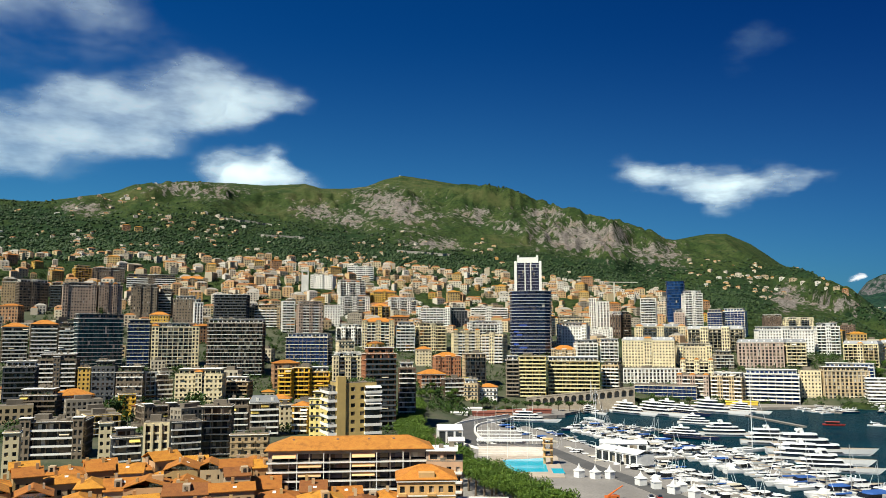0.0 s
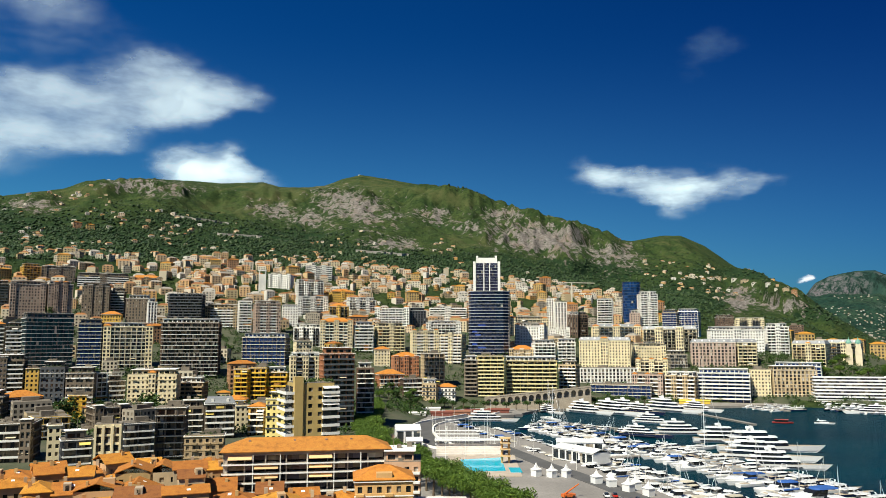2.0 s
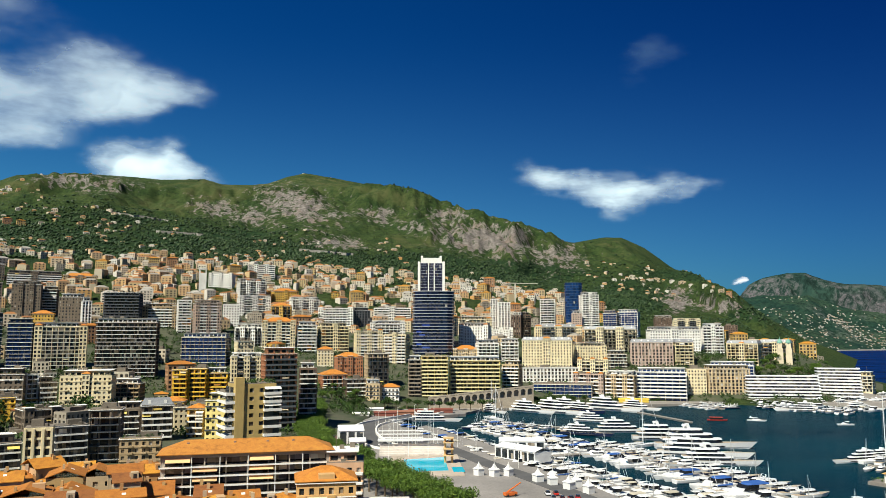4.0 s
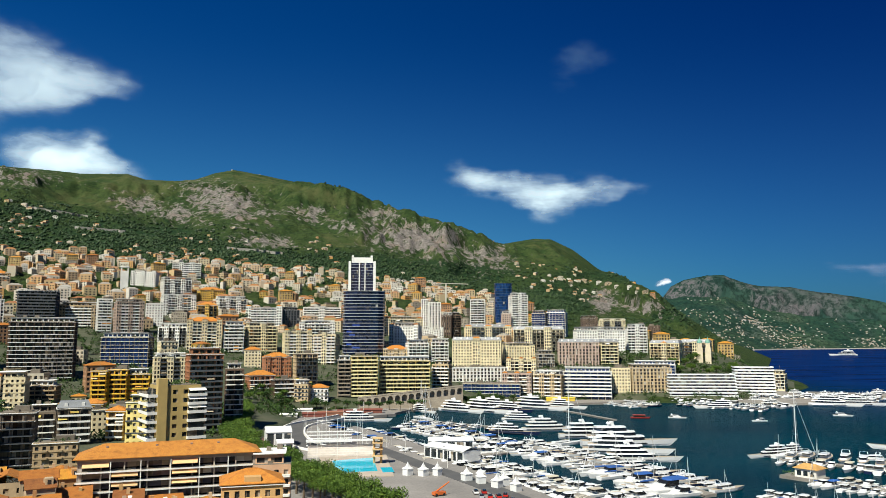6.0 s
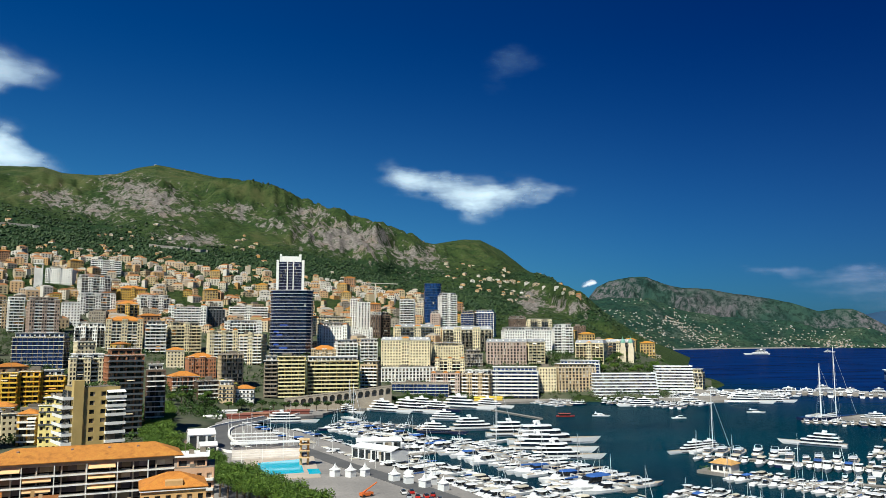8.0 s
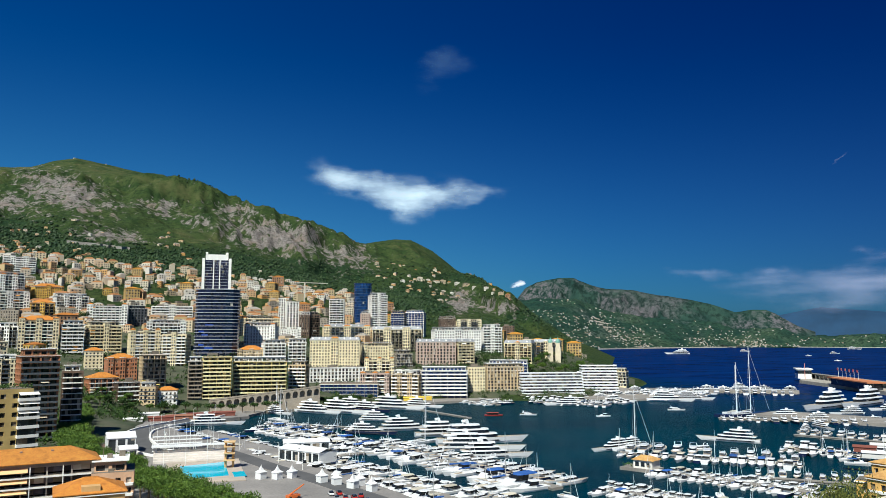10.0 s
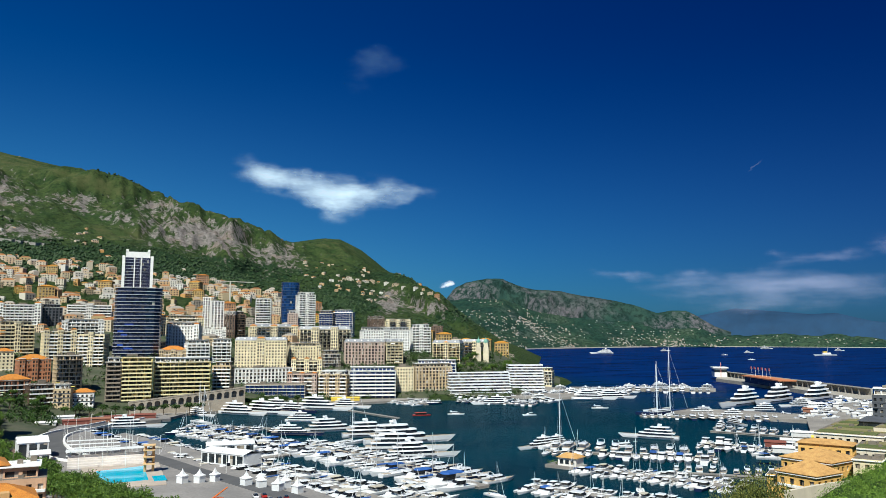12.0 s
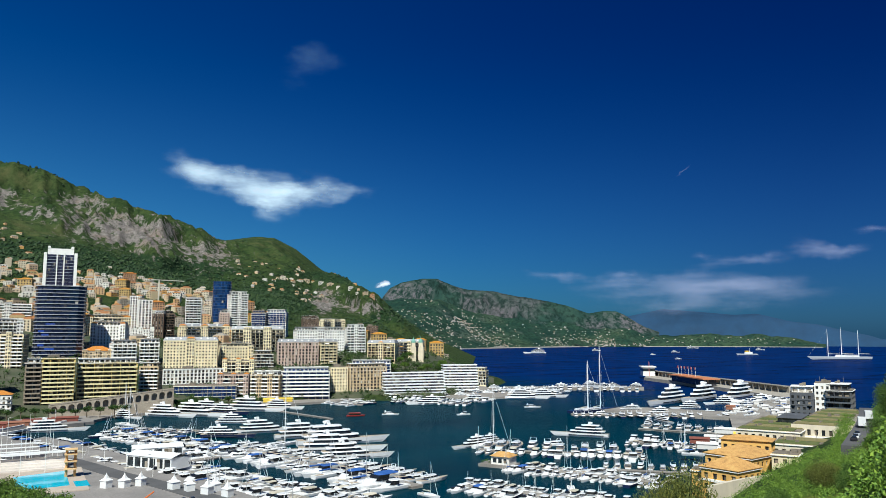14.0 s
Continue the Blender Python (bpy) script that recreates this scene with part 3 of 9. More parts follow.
def block(x, y, z, w, dep, h, rot, style, wall, label, roof="flat", glass=None, rail=None, storey=3.05, name="apartment_building", category="building", pent=True, base_h=0.0, group="town buildings", lip=None, pitch=0.22):
    """A building of several storeys: wall (slabs and piers), one window part and one balcony part for each storey, and a roof."""
    rng = random.Random(int(x * 13 + y * 7 + w * 3))
    sp, bay, pf, bal, over, proud = STYLES[style]
    root = thing(name, label, category, pose(x, y, z, 0, 0, rot), group)
    full = h
    n = max(1, round((h - base_h) / storey))
    crown = roof in ("flat", "garden") and n >= 6 and w > 8 and pent and rng.random() < 0.75
    if crown:  # the top storey stands back behind a terrace
        h -= (h - base_h) / n
        n -= 1
    fh = (h - base_h) / n
    wm = paint(wall)
    bm = bmesh.new()
    nb, nd = max(1, round(w / bay)), max(1, round(dep / bay))
    bw = w / nb
    deep = 1.1 if bal else 0.5
    facade_shell(bm, w, dep, h, base_h, n, nb, nd, sp, pf, deep)
    part("wall", bm, wm, root)
    if over:
        bm = bmesh.new()
        box(bm, -w / 2 - over, w / 2 + over, -over, dep + over, -0.16, 0.16)
        band = mesh(bm, SLAB, "floor_band")
        for k in range(1, n + 1):
            part("floor_band", band, None, root, at=(0, 0, base_h + k * fh))
    if proud > 0.2:
        bm = bmesh.new()
        box(bm, -bw * pf * 0.3, bw * pf * 0.3, -proud, -0.005, 0, h + 0.5)
        rib = mesh(bm, wm, "pilaster")
        for i in range(nb + 1):
            part("pilaster", rib, None, root, at=(min(max(-w / 2 + i * bw, -w / 2 + bw * pf * 0.3), w / 2 - bw * pf * 0.3), 0, 0))
    if w > 22 and style in ("punch", "bays", "balc") and pent:  # projecting bays break up a long front
        out, wide = max(bal + 0.4, 1.1), min(max(4.2, w * 0.15), 7.5)
        up = rng.uniform(0.4, 2.2)
        bm = bmesh.new()
        facade_shell(bm, wide, out + 3.0, h + up, base_h, n, max(1, round(wide / 2.6)), 1, 0.34, 0.4)
        bay_wall = mesh(bm, paint(wall if rng.random() < 0.5 else scaled(wall, 1.1)), "bay")
        bay_win = mesh_of(lambda q: box(q, -wide / 2 + 0.4, wide / 2 - 0.4, 0.4, out + 2.4, 0.2, h), glass or CURTAIN, "window")
        cap_flat = rng.random() < 0.6
        bay_cap = mesh_of(lambda q: box(q, -wide / 2 - 0.35, wide / 2 + 0.35, -0.35, out + 3.3, h + up + 0.905, h + up + 1.15) if cap_flat else hip_roof(q, wide, out + 3.0, h + up + 0.905, 1.5, 0.3), SLAB if cap_flat else tiles(), "bay_roof")
        spots = rng.choice(([-0.5, 0.5], [-0.5, 0.0, 0.5], [-0.22, 0.22], [0.0]))
        for f in spots:
            bay_part = part("bay", bay_wall, None, root, at=(f * (w - wide), -out, 0))
            part("window", bay_win, None, bay_part)
            part("bay_roof", bay_cap, None, bay_part)
    bm = bmesh.new()
    gz = fh * (1 - sp)
    box(bm, -w / 2 + deep - 0.1, w / 2 - deep + 0.1, deep - 0.1, dep - 0.35, -0.05, gz + 0.05)
    wmesh = mesh(bm, glass or CURTAIN, "window")
    if math.hypot(x, y) > 520:
        bm = bmesh.new()
        box(bm, -w / 2 + deep - 0.1, w / 2 - deep + 0.1, deep - 0.1, dep - 0.35, 0.2, h - 0.2)
        part("window", bm, glass or CURTAIN, root)
    for k in range(n if math.hypot(x, y) <= 520 else 0):
        part("window", wmesh, None, root, at=(0, 0, base_h + k * fh + sp * fh * 0.5))
    if bal:
        bm = bmesh.new()
        rm = rail or (SLAB, SLAB, SLAB, wm, SMOKED)[rng.randrange(5)]
        lip = lip or rng.choice((0.25, 0.5, 0.8, 0.95, 0.95))
        tray(bm, -w / 2 + 0.4, w / 2 - 0.4, -bal, -0.03, -0.14, lip, 0.12, 0.12)
        bal_mesh = mesh(bm, rm, "balcony")
        for k in range(1, n):
            part("balcony", bal_mesh, None, root, at=(0, 0, base_h + k * fh))
    if style in ("punch", "tall", "bays") and n >= 4 and w > 12 and math.hypot(x, y) < 800:  # string courses and small balconies on flat fronts
        course = mesh_of(lambda q: box(q, -w / 2 - 0.22, w / 2 + 0.22, -0.22, -0.01, -0.16, 0.16), SLAB if rng.random() < 0.6 else wm, "string_course")
        for k in {1, n - 1}:
            part("string_course", course, None, root, at=(0, 0, base_h + k * fh))
    if style == "punch" and n >= 3 and w > 9 and math.hypot(x, y) < 720:
        first, step = rng.choice(((0, 2), (1, 2), (1, 3), (0, 3)))
        bm = bmesh.new()
        line_ = [(-w / 2 + 0.1, -0.005), (-w / 2 + 0.1, -0.14)]
        for i in range(first, nb, step):
            c = -w / 2 + (i + 0.5) * bw
            line_ += [(c - bw * 0.42, -0.14), (c - bw * 0.42, -1.0), (c + bw * 0.42, -1.0), (c + bw * 0.42, -0.14)]
        line_ += [(w / 2 - 0.1, -0.14), (w / 2 - 0.1, -0.005)]
        prism(bm, line_, -0.14, 0.55)
        small_bal = mesh(bm, (SLAB, wm, SMOKED)[rng.randrange(3)], "balcony")
        for k in range(2, n, 1 if n < 6 else 2):
            part("balcony", small_bal, None, root, at=(0, 0, base_h + k * fh + 0.18))
    if crown:
        ph = full - h
        in_l, in_r, in_f = rng.uniform(0.6, 2.6), rng.uniform(0.6, 2.6), rng.uniform(1.8, 2.8)
        pw_ = w - in_l - in_r
        bm = bmesh.new()
        facade_shell(bm, pw_, dep - in_f - 1.5, ph - 0.9, 0, 1, max(1, round(pw_ / 3.6)), 2, 0.2, 0.22)
        top = part("penthouse", bm, wm if rng.random() < 0.6 else SLAB, root, at=((in_l - in_r) / 2, in_f, h + 0.98))
        part("window", mesh_of(lambda q: box(q, -pw_ / 2 + 0.4, pw_ / 2 - 0.4, 0.4, dep - in_f - 1.9, 0.2, ph - 0.5), glass or CURTAIN, "window"), None, top)
        part("penthouse_roof", mesh_of(lambda q: box(q, -pw_ / 2 - 0.7, pw_ / 2 + 0.7, -0.9, dep - in_f - 1.2, ph - 0.02, ph + 0.22), SLAB, "penthouse_roof"), None, top)
    if not over and rng.random() < 0.7:
        bm = bmesh.new()
        box(bm, -w / 2 - 0.45, w / 2 + 0.45, -0.45, dep + 0.3, h + 0.35, h + 0.6)
        part("cornice", bm, SLAB, root)
    if bal and style != "bands":
        aw_m = AWNINGS[rng.randrange(len(AWNINGS))]
        awn = None
        for _ in range(rng.choice((0, 1, 2, 2, 3))):
            aw_w = min(bw * 0.95, 4.0)
            if awn is None:
                awn = mesh_of(lambda q: loft(q, [[(-aw_w / 2, -0.03, 2.3), (aw_w / 2, -0.03, 2.3), (aw_w / 2, -0.03, 2.4), (-aw_w / 2, -0.03, 2.4)], [(-aw_w / 2, -1.9, 1.5), (aw_w / 2, -1.9, 1.5), (aw_w / 2, -1.9, 1.58), (-aw_w / 2, -1.9, 1.58)]]), aw_m, "awning")
            part("awning", awn, None, root, "canvas awning over a balcony", at=(-w / 2 + (rng.randrange(nb) + 0.5) * bw, 0, base_h + rng.randrange(1, max(2, n)) * fh))
    bm = bmesh.new()
    if roof.endswith("tile"):
        hip_roof(bm, w, dep, h + 0.905, min(w, dep) * pitch + 0.4)
        part("roof", bm, tiles((0.58, 0.32, 0.10)) if roof == "paletile" else tiles(), root)
    elif roof == "mansard":
        lo_, hi_ = [(-w / 2 - 0.2, -0.2), (w / 2 + 0.2, -0.2), (w / 2 + 0.2, dep), (-w / 2 - 0.2, dep)], [(-w / 2 + 1.4, 1.4), (w / 2 - 1.4, 1.4), (w / 2 - 1.4, dep - 1.5), (-w / 2 + 1.4, dep - 1.5)]
        loft(bm, [[(*c, h + 0.905) for c in lo_], [(*c, h + 3.9) for c in hi_]])
        part("roof", bm, ZINC, root, "grey zinc mansard roof")
        dm = mesh_of(lambda q: box(q, -0.7, 0.7, 0.1, 1.6, 0, 2.0), SLAB, "dormer")
        for i in range(max(2, nb // 2)):
            part("dormer", dm, None, root, at=(-w / 2 + (i + 0.5) * w / max(2, nb // 2), 0.1, h + 1.2))
    else:
        box(bm, -w / 2 + 0.003, w / 2 - 0.003, 0.003, dep - 0.003, h + 0.2, h + 0.98)
        if pent and w > 9 and not crown:
            a = rng.uniform(-w / 2 + 1.5, 0)
            pw_ = rng.uniform(3, min(8, w * 0.45))
            box(bm, a, a + pw_, dep * 0.35, dep * 0.7, h + 0.981, h + rng.uniform(2.6, 3.8))
        for _ in range(int(w / 4)):
            a, b = rng.uniform(-w / 2 + 1, w / 2 - 2), rng.uniform(1, dep * 0.33)
            box(bm, a, a + rng.uniform(0.6, 1.6), b, b + 0.8, h + 0.982, h + rng.uniform(1.4, 2.2))
        hi = full + 1.2 if crown else h + 0.982
        for _ in range(rng.choice((1, 2, 3))):
            a, b = rng.uniform(-w / 3, w / 3), rng.uniform(dep * 0.4, dep * 0.7)
            tube(bm, (a, b, hi - 0.3), (a, b, hi + rng.uniform(2.5, 5.5)), 0.07, 0.05, 4)
        for _ in range(2):
            a, b = rng.uniform(-w / 3, w / 4), rng.uniform(dep * 0.4, dep * 0.7)
            box(bm, a, a + rng.uniform(1.2, 3.0), b, b + 1.6, hi - 0.3, hi + rng.uniform(0.8, 1.9))
        part("roof", bm, FLAT, root)
        if roof == "garden":
            bm = bmesh.new()
            for _ in range(int(w * 1.2)):
                clump(bm, rng.uniform(-w / 2 + 0.6, w / 2 - 0.6), rng.uniform(0.5, dep * 0.6), h + 1.4, rng.uniform(0.5, 1.1), rng, 14, 0.4)
            tagged(part("roof_plants", bm, ROOFGREEN, root), "green shrubs along the roof terrace", kind="stuff")
    return root


block(-486.4, 852.5, 89.9, 16.0, 12.0, 33.0, 20.3, "punch", BEIGE_SHADED, "beige apartment block with small dark windows")
block(-455.3, 845.7, 85.3, 30.0, 18.0, 35.8, 40.9, "bays", GREY_SHADED, "grey brown apartment block with bay balconies")
block(-436.9, 857.6, 85.8, 12.1, 9.1, 33.1, 17.0, "balc", BROWN, "dark brown narrow apartment block")
block(-484.3, 1020.4, 128.0, 20.7, 15.5, 25.1, 39.6, "bays", OCHRE, "yellow ochre apartment block with stacked balconies")
block(-457.3, 1036.6, 129.0, 40.4, 18.0, 22.4, 23.4, "punch", GREY_SHADED, "mauve grey apartment slab with square windows")
block(-396.3, 829.7, 76.3, 33.4, 18.0, 40.6, 29.3, "punch", PINK_SHADED, "pale pink tower block with a grid of windows")
block(-368.8, 844.0, 76.6, 24.5, 18.0, 41.3, 32.6, "punch", PINK_SHADED, "pale pink tower block with a grid of windows")
block(-396.3, 1030.4, 121.6, 62.5, 18.0, 20.0, 21.7, "balc", GREY_SHADED, "grey apartment block with white balcony bands")
block(-337.4, 858.0, 76.8, 27.6, 18.0, 40.1, 14.6, "punch", GREY_SHADED, "grey apartment tower with one white gable wall")
block(-321.7, 879.0, 79.9, 15.4, 11.6, 32.6, 9.5, "balc", GREY_SHADED, "grey apartment block with white balcony bands")
block(-275.5, 807.8, 61.6, 21.4, 16.1, 39.4, 4.6, "punch", GREY_SHADED, "grey apartment block with square windows")
block(-252.0, 786.1, 55.7, 8.6, 9.0, 40.7, 25.9, "tall", WHITE, "narrow tower with white upright frames")
block(-354.1, 1071.5, 127.4, 41.2, 18.0, 11.2, 16.3, "bays", BEIGE_SHADED, "sand coloured apartment block on the hillside", roof='tile')
block(-234.3, 838.4, 64.7, 36.0, 18.0, 39.7, 4.0, "bands", SLATE, "tall dark apartment tower with pale curved terraces")
block(-284.2, 635.3, 30.8, 35.2, 18.0, 46.2, 37.0, "glass", SLATE, "dark teal glass office block with white floor bands", glass=TEALGLASS)
block(-257.0, 645.7, 30.4, 17.6, 13.2, 42.1, 14.0, "glass", SLATE, "dark office block with bright blue panels", glass=BLUEGLASS)
block(-229.2, 655.6, 29.9, 38.5, 18.0, 39.9, 16.4, "bays", CREAM, "cream apartment block with yellow end wall and stacked balconies", roof='garden')
block(-297.6, 798.9, 61.5, 19.3, 14.5, 19.2, 13.5, "punch", OCHRE, "ochre house with orange tiled roof", roof='tile')
block(-351.1, 628.0, 35.7, 18.8, 14.1, 30.5, 33.6, "balc", GREY_SHADED, "grey apartment house with tiled roof", roof='tile')
block(-327.6, 628.2, 33.4, 19.9, 14.9, 35.0, 30.3, "balc", GREY_SHADED, "grey apartment house with orange tiled roof", roof='tile')
block(-312.2, 635.5, 33.2, 13.0, 9.8, 36.3, 29.6, "bays", GREY_SHADED, "grey apartment house with stacked loggias", roof='garden')
block(-174.9, 643.7, 24.5, 46.2, 18.0, 48.5, 7.2, "bands", BROWN, "wide dark brown terraced apartment block with white slabs", roof='garden')
block(-270.6, 491.4, 14.1, 19.0, 14.2, 28.6, 21.5, "bands", SLATE, "dark glass apartment block with thin white slabs")
block(-267.5, 532.6, 16.1, 24.4, 18.0, 29.9, 18.3, "balc", GREY_SHADED, "grey apartment block with planted balconies", roof='garden')
block(-250.6, 536.9, 15.8, 8.0, 9.0, 21.4, 19.2, "punch", OCHRE, "small ochre town house with flat roof")
block(-226.1, 511.8, 13.8, 14.6, 11.0, 28.2, 11.7, "punch", SLATE, "dark grey office block with small windows", roof='garden')
block(-209.8, 514.9, 13.5, 16.9, 12.7, 24.7, 10.8, "punch", GREY_SHADED, "dark grey apartment block with regular windows", roof='garden')
block(-200.2, 527.3, 13.9, 7.7, 9.0, 20.7, 36.6, "balc", WHITE, "small white town house", roof='garden')
block(-190.9, 529.1, 13.7, 10.6, 9.0, 18.5, 35.5, "balc", GREY_SHADED, "grey rendered town house")
block(-167.0, 526.1, 12.5, 31.4, 18.0, 23.7, 7.0, "punch", CREAM, "cream apartment block with projecting gabled bays", roof='garden')
block(-147.7, 550.5, 12.7, 17.0, 12.8, 16.8, -1.2, "balc", BEIGE_SHADED, "beige low building above a retaining wall")
block(-199.5, 859.1, 66.8, 36.1, 18.0, 26.7, 3.0, "bays", BEIGE_SHADED, "beige period apartment house with pilasters")
block(-170.6, 842.4, 61.6, 14.2, 10.7, 35.5, 18.2, "balc", WHITE, "white apartment tower with balconies")
block(-143.0, 825.7, 56.8, 26.3, 18.0, 39.6, 19.3, "bays", PINK_SHADED, "apartment tower with peach end wall and dark loggias")
block(-126.8, 712.3, 32.7, 40.1, 18.0, 28.6, -6.1, "glass", GREY_SHADED, "blue grey glass apartment block with white frames", glass=BLUEGLASS, roof='garden')
block(-128.2, 884.3, 68.3, 17.6, 13.2, 26.1, 10.9, "punch", WHITE, "white house with dark windows")
block(-98.6, 800.4, 48.6, 28.5, 18.0, 22.4, -9.9, "balc", WHITE, "white apartment block with broad balconies")
block(-66.8, 787.7, 43.0, 32.6, 18.0, 30.2, 5.4, "bays", CREAM, "cream period apartment house with arched loggias", roof='tile')
block(-38.8, 791.6, 41.2, 19.8, 14.9, 32.0, 7.6, "balc", WHITE, "white apartment block with broad balconies")
block(-10.6, 802.4, 41.0, 29.9, 18.0, 31.2, 17.3, "balc", CREAM, "cream apartment block with horizontal balcony bands")
block(-12.2, 944.4, 68.9, 42.7, 18.0, 23.7, -7.4, "bays", WHITE, "white apartment block with dark loggias")
block(18.3, 953.8, 69.1, 24.7, 18.0, 24.7, 9.2, "tall", SLATE, "dark glass block with white upright fins", glass=DARKGLASS)
block(-51.3, 1002.7, 84.3, 36.0, 18.0, 24.5, 15.5, "balc", WHITE, "white and lilac apartment block with flat roof")
block(-123.5, 1040.2, 100.6, 35.8, 18.0, 34.1, 21.1, "balc", WHITE, "white apartment block with blue shaded balconies")
block(-181.6, 1135.6, 128.1, 34.0, 18.0, 20.3, -7.8, "punch", WHITE, "white hillside house with dark windows")
block(-135.6, 1247.1, 149.7, 43.0, 18.0, 22.5, 5.2, "balc", WHITE, "white terraced villa block high on the slope")
block(-82.1, 1063.8, 101.6, 30.6, 18.0, 18.2, 20.8, "punch", OCHRE, "ochre house with tiled roof", roof='tile')
block(-78.2, 947.8, 75.9, 23.8, 17.8, 19.3, 1.3, "bays", OCHRE, "orange ochre apartment house", roof='tile')
block(-111.3, 960.1, 81.9, 37.7, 18.0, 26.3, 17.3, "balc", WHITE, "white period apartment house")
block(59.5, 981.2, 72.9, 47.9, 18.0, 21.8, -1.9, "balc", WHITE, "white apartment block with long balconies")
block(24.2, 781.6, 35.7, 26.8, 18.0, 27.5, 7.4, "bays", CREAM, "cream apartment block with loggias")
block(44.7, 818.8, 42.4, 37.5, 18.0, 32.5, -3.6, "bays", WHITE, "white apartment block with yellow blinds")
block(48.5, 757.9, 30.9, 22.7, 17.0, 29.4, -19.7, "bays", CREAM, "cream apartment block with white loggias")
block(-114.1, 554.9, 11.5, 10.1, 9.0, 24.2, -2.4, "bays", (0.84, 0.52, 0.05), "bright yellow apartment block with framed balconies", rail=paint((0.84, 0.52, 0.05)))
block(-103.0, 558.6, 11.2, 12.5, 9.4, 25.1, -2.8, "bays", (0.84, 0.52, 0.05), "bright yellow apartment block with framed balconies", rail=paint((0.84, 0.52, 0.05)))
block(-89.7, 562.4, 10.9, 14.2, 10.7, 25.3, 0.6, "balc", (0.84, 0.52, 0.05), "yellow apartment block with brown balconies", rail=paint((0.84, 0.52, 0.05)), roof='garden')
block(-86.8, 691.1, 25.8, 14.7, 11.0, 28.8, 23.0, "punch", CREAM, "pale yellow house on a terrace")
block(-74.8, 604.4, 12.5, 23.1, 17.3, 33.4, 11.5, "bays", CREAM, "pale yellow apartment block with roof terrace", roof='garden')
block(-37.0, 457.5, 3.5, 18.8, 14.1, 48.3, 15.4, "bays", TERRA, "tall red brick apartment tower with cream balconies", roof='garden')
block(-22.7, 487.0, 3.3, 11.1, 9.0, 38.7, 4.9, "balc", BROWN, "brown apartment block with regular balconies")
block(-18.4, 736.3, 29.1, 14.7, 11.0, 16.9, 6.0, "punch", CREAM, "cream house with orange tiled roof", roof='tile')
block(4.6, 702.0, 21.2, 23.0, 17.3, 18.7, 10.2, "punch", TERRA, "red brown villa with tiled roof and arched windows", roof='tile')
block(-8.1, 650.4, 13.7, 21.3, 16.0, 13.0, 15.2, "bays", TERRA, "red brick villa with white balustrades", roof='tile')
block(9.2, 627.9, 8.5, 16.1, 12.1, 15.9, 13.2, "bays", BROWN, "terraced house with white railings")
block(28.1, 660.9, 12.9, 18.8, 14.1, 31.3, 8.6, "bays", BEIGE, "tall beige period town house with balconies")
block(22.3, 621.1, 5.9, 11.5, 9.0, 18.0, -15.9, "punch", BEIGE, "beige town house beside the boulevard")
block(36.2, 626.5, 5.5, 15.1, 11.3, 11.9, -8.0, "punch", WHITE, "small white house with tiled roof", roof='tile')
block(-65.8, 413.8, 4.9, 11.9, 9.0, 24.1, -6.8, "punch", YELLOW, "pale yellow apartment house with round aerials on its roof", roof='garden')
block(-94.4, 409.2, 5.5, 15.2, 11.4, 18.5, 14.6, "balc", GREY_SHADED, "pale grey hotel with dormers", roof='mansard')
block(-89.6, 444.0, 5.7, 8.0, 9.0, 14.1, 21.5, "punch", CREAM, "cream town house with regular windows")
block(-78.1, 422.9, 5.2, 9.1, 9.0, 15.7, -4.8, "balc", OCHRE, "orange town house with tiled roof", roof='tile')
block(-103.0, 483.1, 7.9, 13.4, 10.1, 11.8, 1.4, "punch", OCHRE, "low town house with orange tiled roof", roof='tile')
block(-110.7, 417.6, 6.0, 11.4, 9.0, 18.6, 10.3, "balc", GREY_SHADED, "grey apartment block with recessed balconies")
block(-100.1, 342.2, 5.3, 12.5, 9.4, 23.0, 7.6, "bays", GREY_SHADED, "grey white apartment block with a dark glazed stair")
block(-111.4, 336.0, 5.5, 13.0, 9.8, 16.9, 28.4, "bands", SLATE, "dark apartment block with white balcony slabs")
block(-113.1, 306.3, 5.4, 9.7, 9.0, 19.6, 15.2, "tall", CREAM, "cream slab block with tall blank end walls")
block(-124.1, 305.2, 5.5, 10.9, 9.0, 17.0, 26.8, "balc", SLATE, "dark brown blank office wall block")
block(-145.1, 333.3, 6.0, 5.2, 9.0, 16.0, 23.3, "punch", CREAM, "cream slab block with blank gable")
block(-189.2, 462.8, 10.1, 9.7, 9.0, 14.4, 25.1, "punch", (0.80, 0.50, 0.06), "small bright yellow house")
block(-151.5, 431.2, 7.3, 29.9, 18.0, 13.6, 34.3, "balc", GREY_SHADED, "low grey block with planted roof terraces", roof='garden')
block(-221.9, 467.5, 11.3, 20.4, 15.3, 11.8, 40.5, "bays", TERRA, "town house with red tiled roof", roof='tile')
block(-233.0, 444.1, 10.5, 19.5, 14.6, 17.7, 14.5, "balc", GREY_SHADED, "grey apartment block with white awnings", roof='garden')
block(-174.4, 398.0, 7.0, 16.5, 12.4, 11.8, 35.3, "balc", OCHRE, "ochre town house with flat roof")
block(-160.9, 289.3, 5.9, 5.3, 9.0, 17.5, 23.9, "punch", CREAM, "cream rendered house wall", roof='garden')
block(-166.8, 331.4, 6.3, 25.0, 18.0, 16.6, 13.2, "balc", GREY_SHADED, "grey apartment block behind the old town")
block(-84.7, 339.6, 5.0, 16.3, 12.2, 11.4, 10.0, "punch", BEIGE_SHADED, "beige town house with pilasters", roof='garden')
block(58.3, 644.4, 7.6, 11.4, 9.0, 34.6, -4.8, "balc", GREY, "grey white apartment block with balconies")
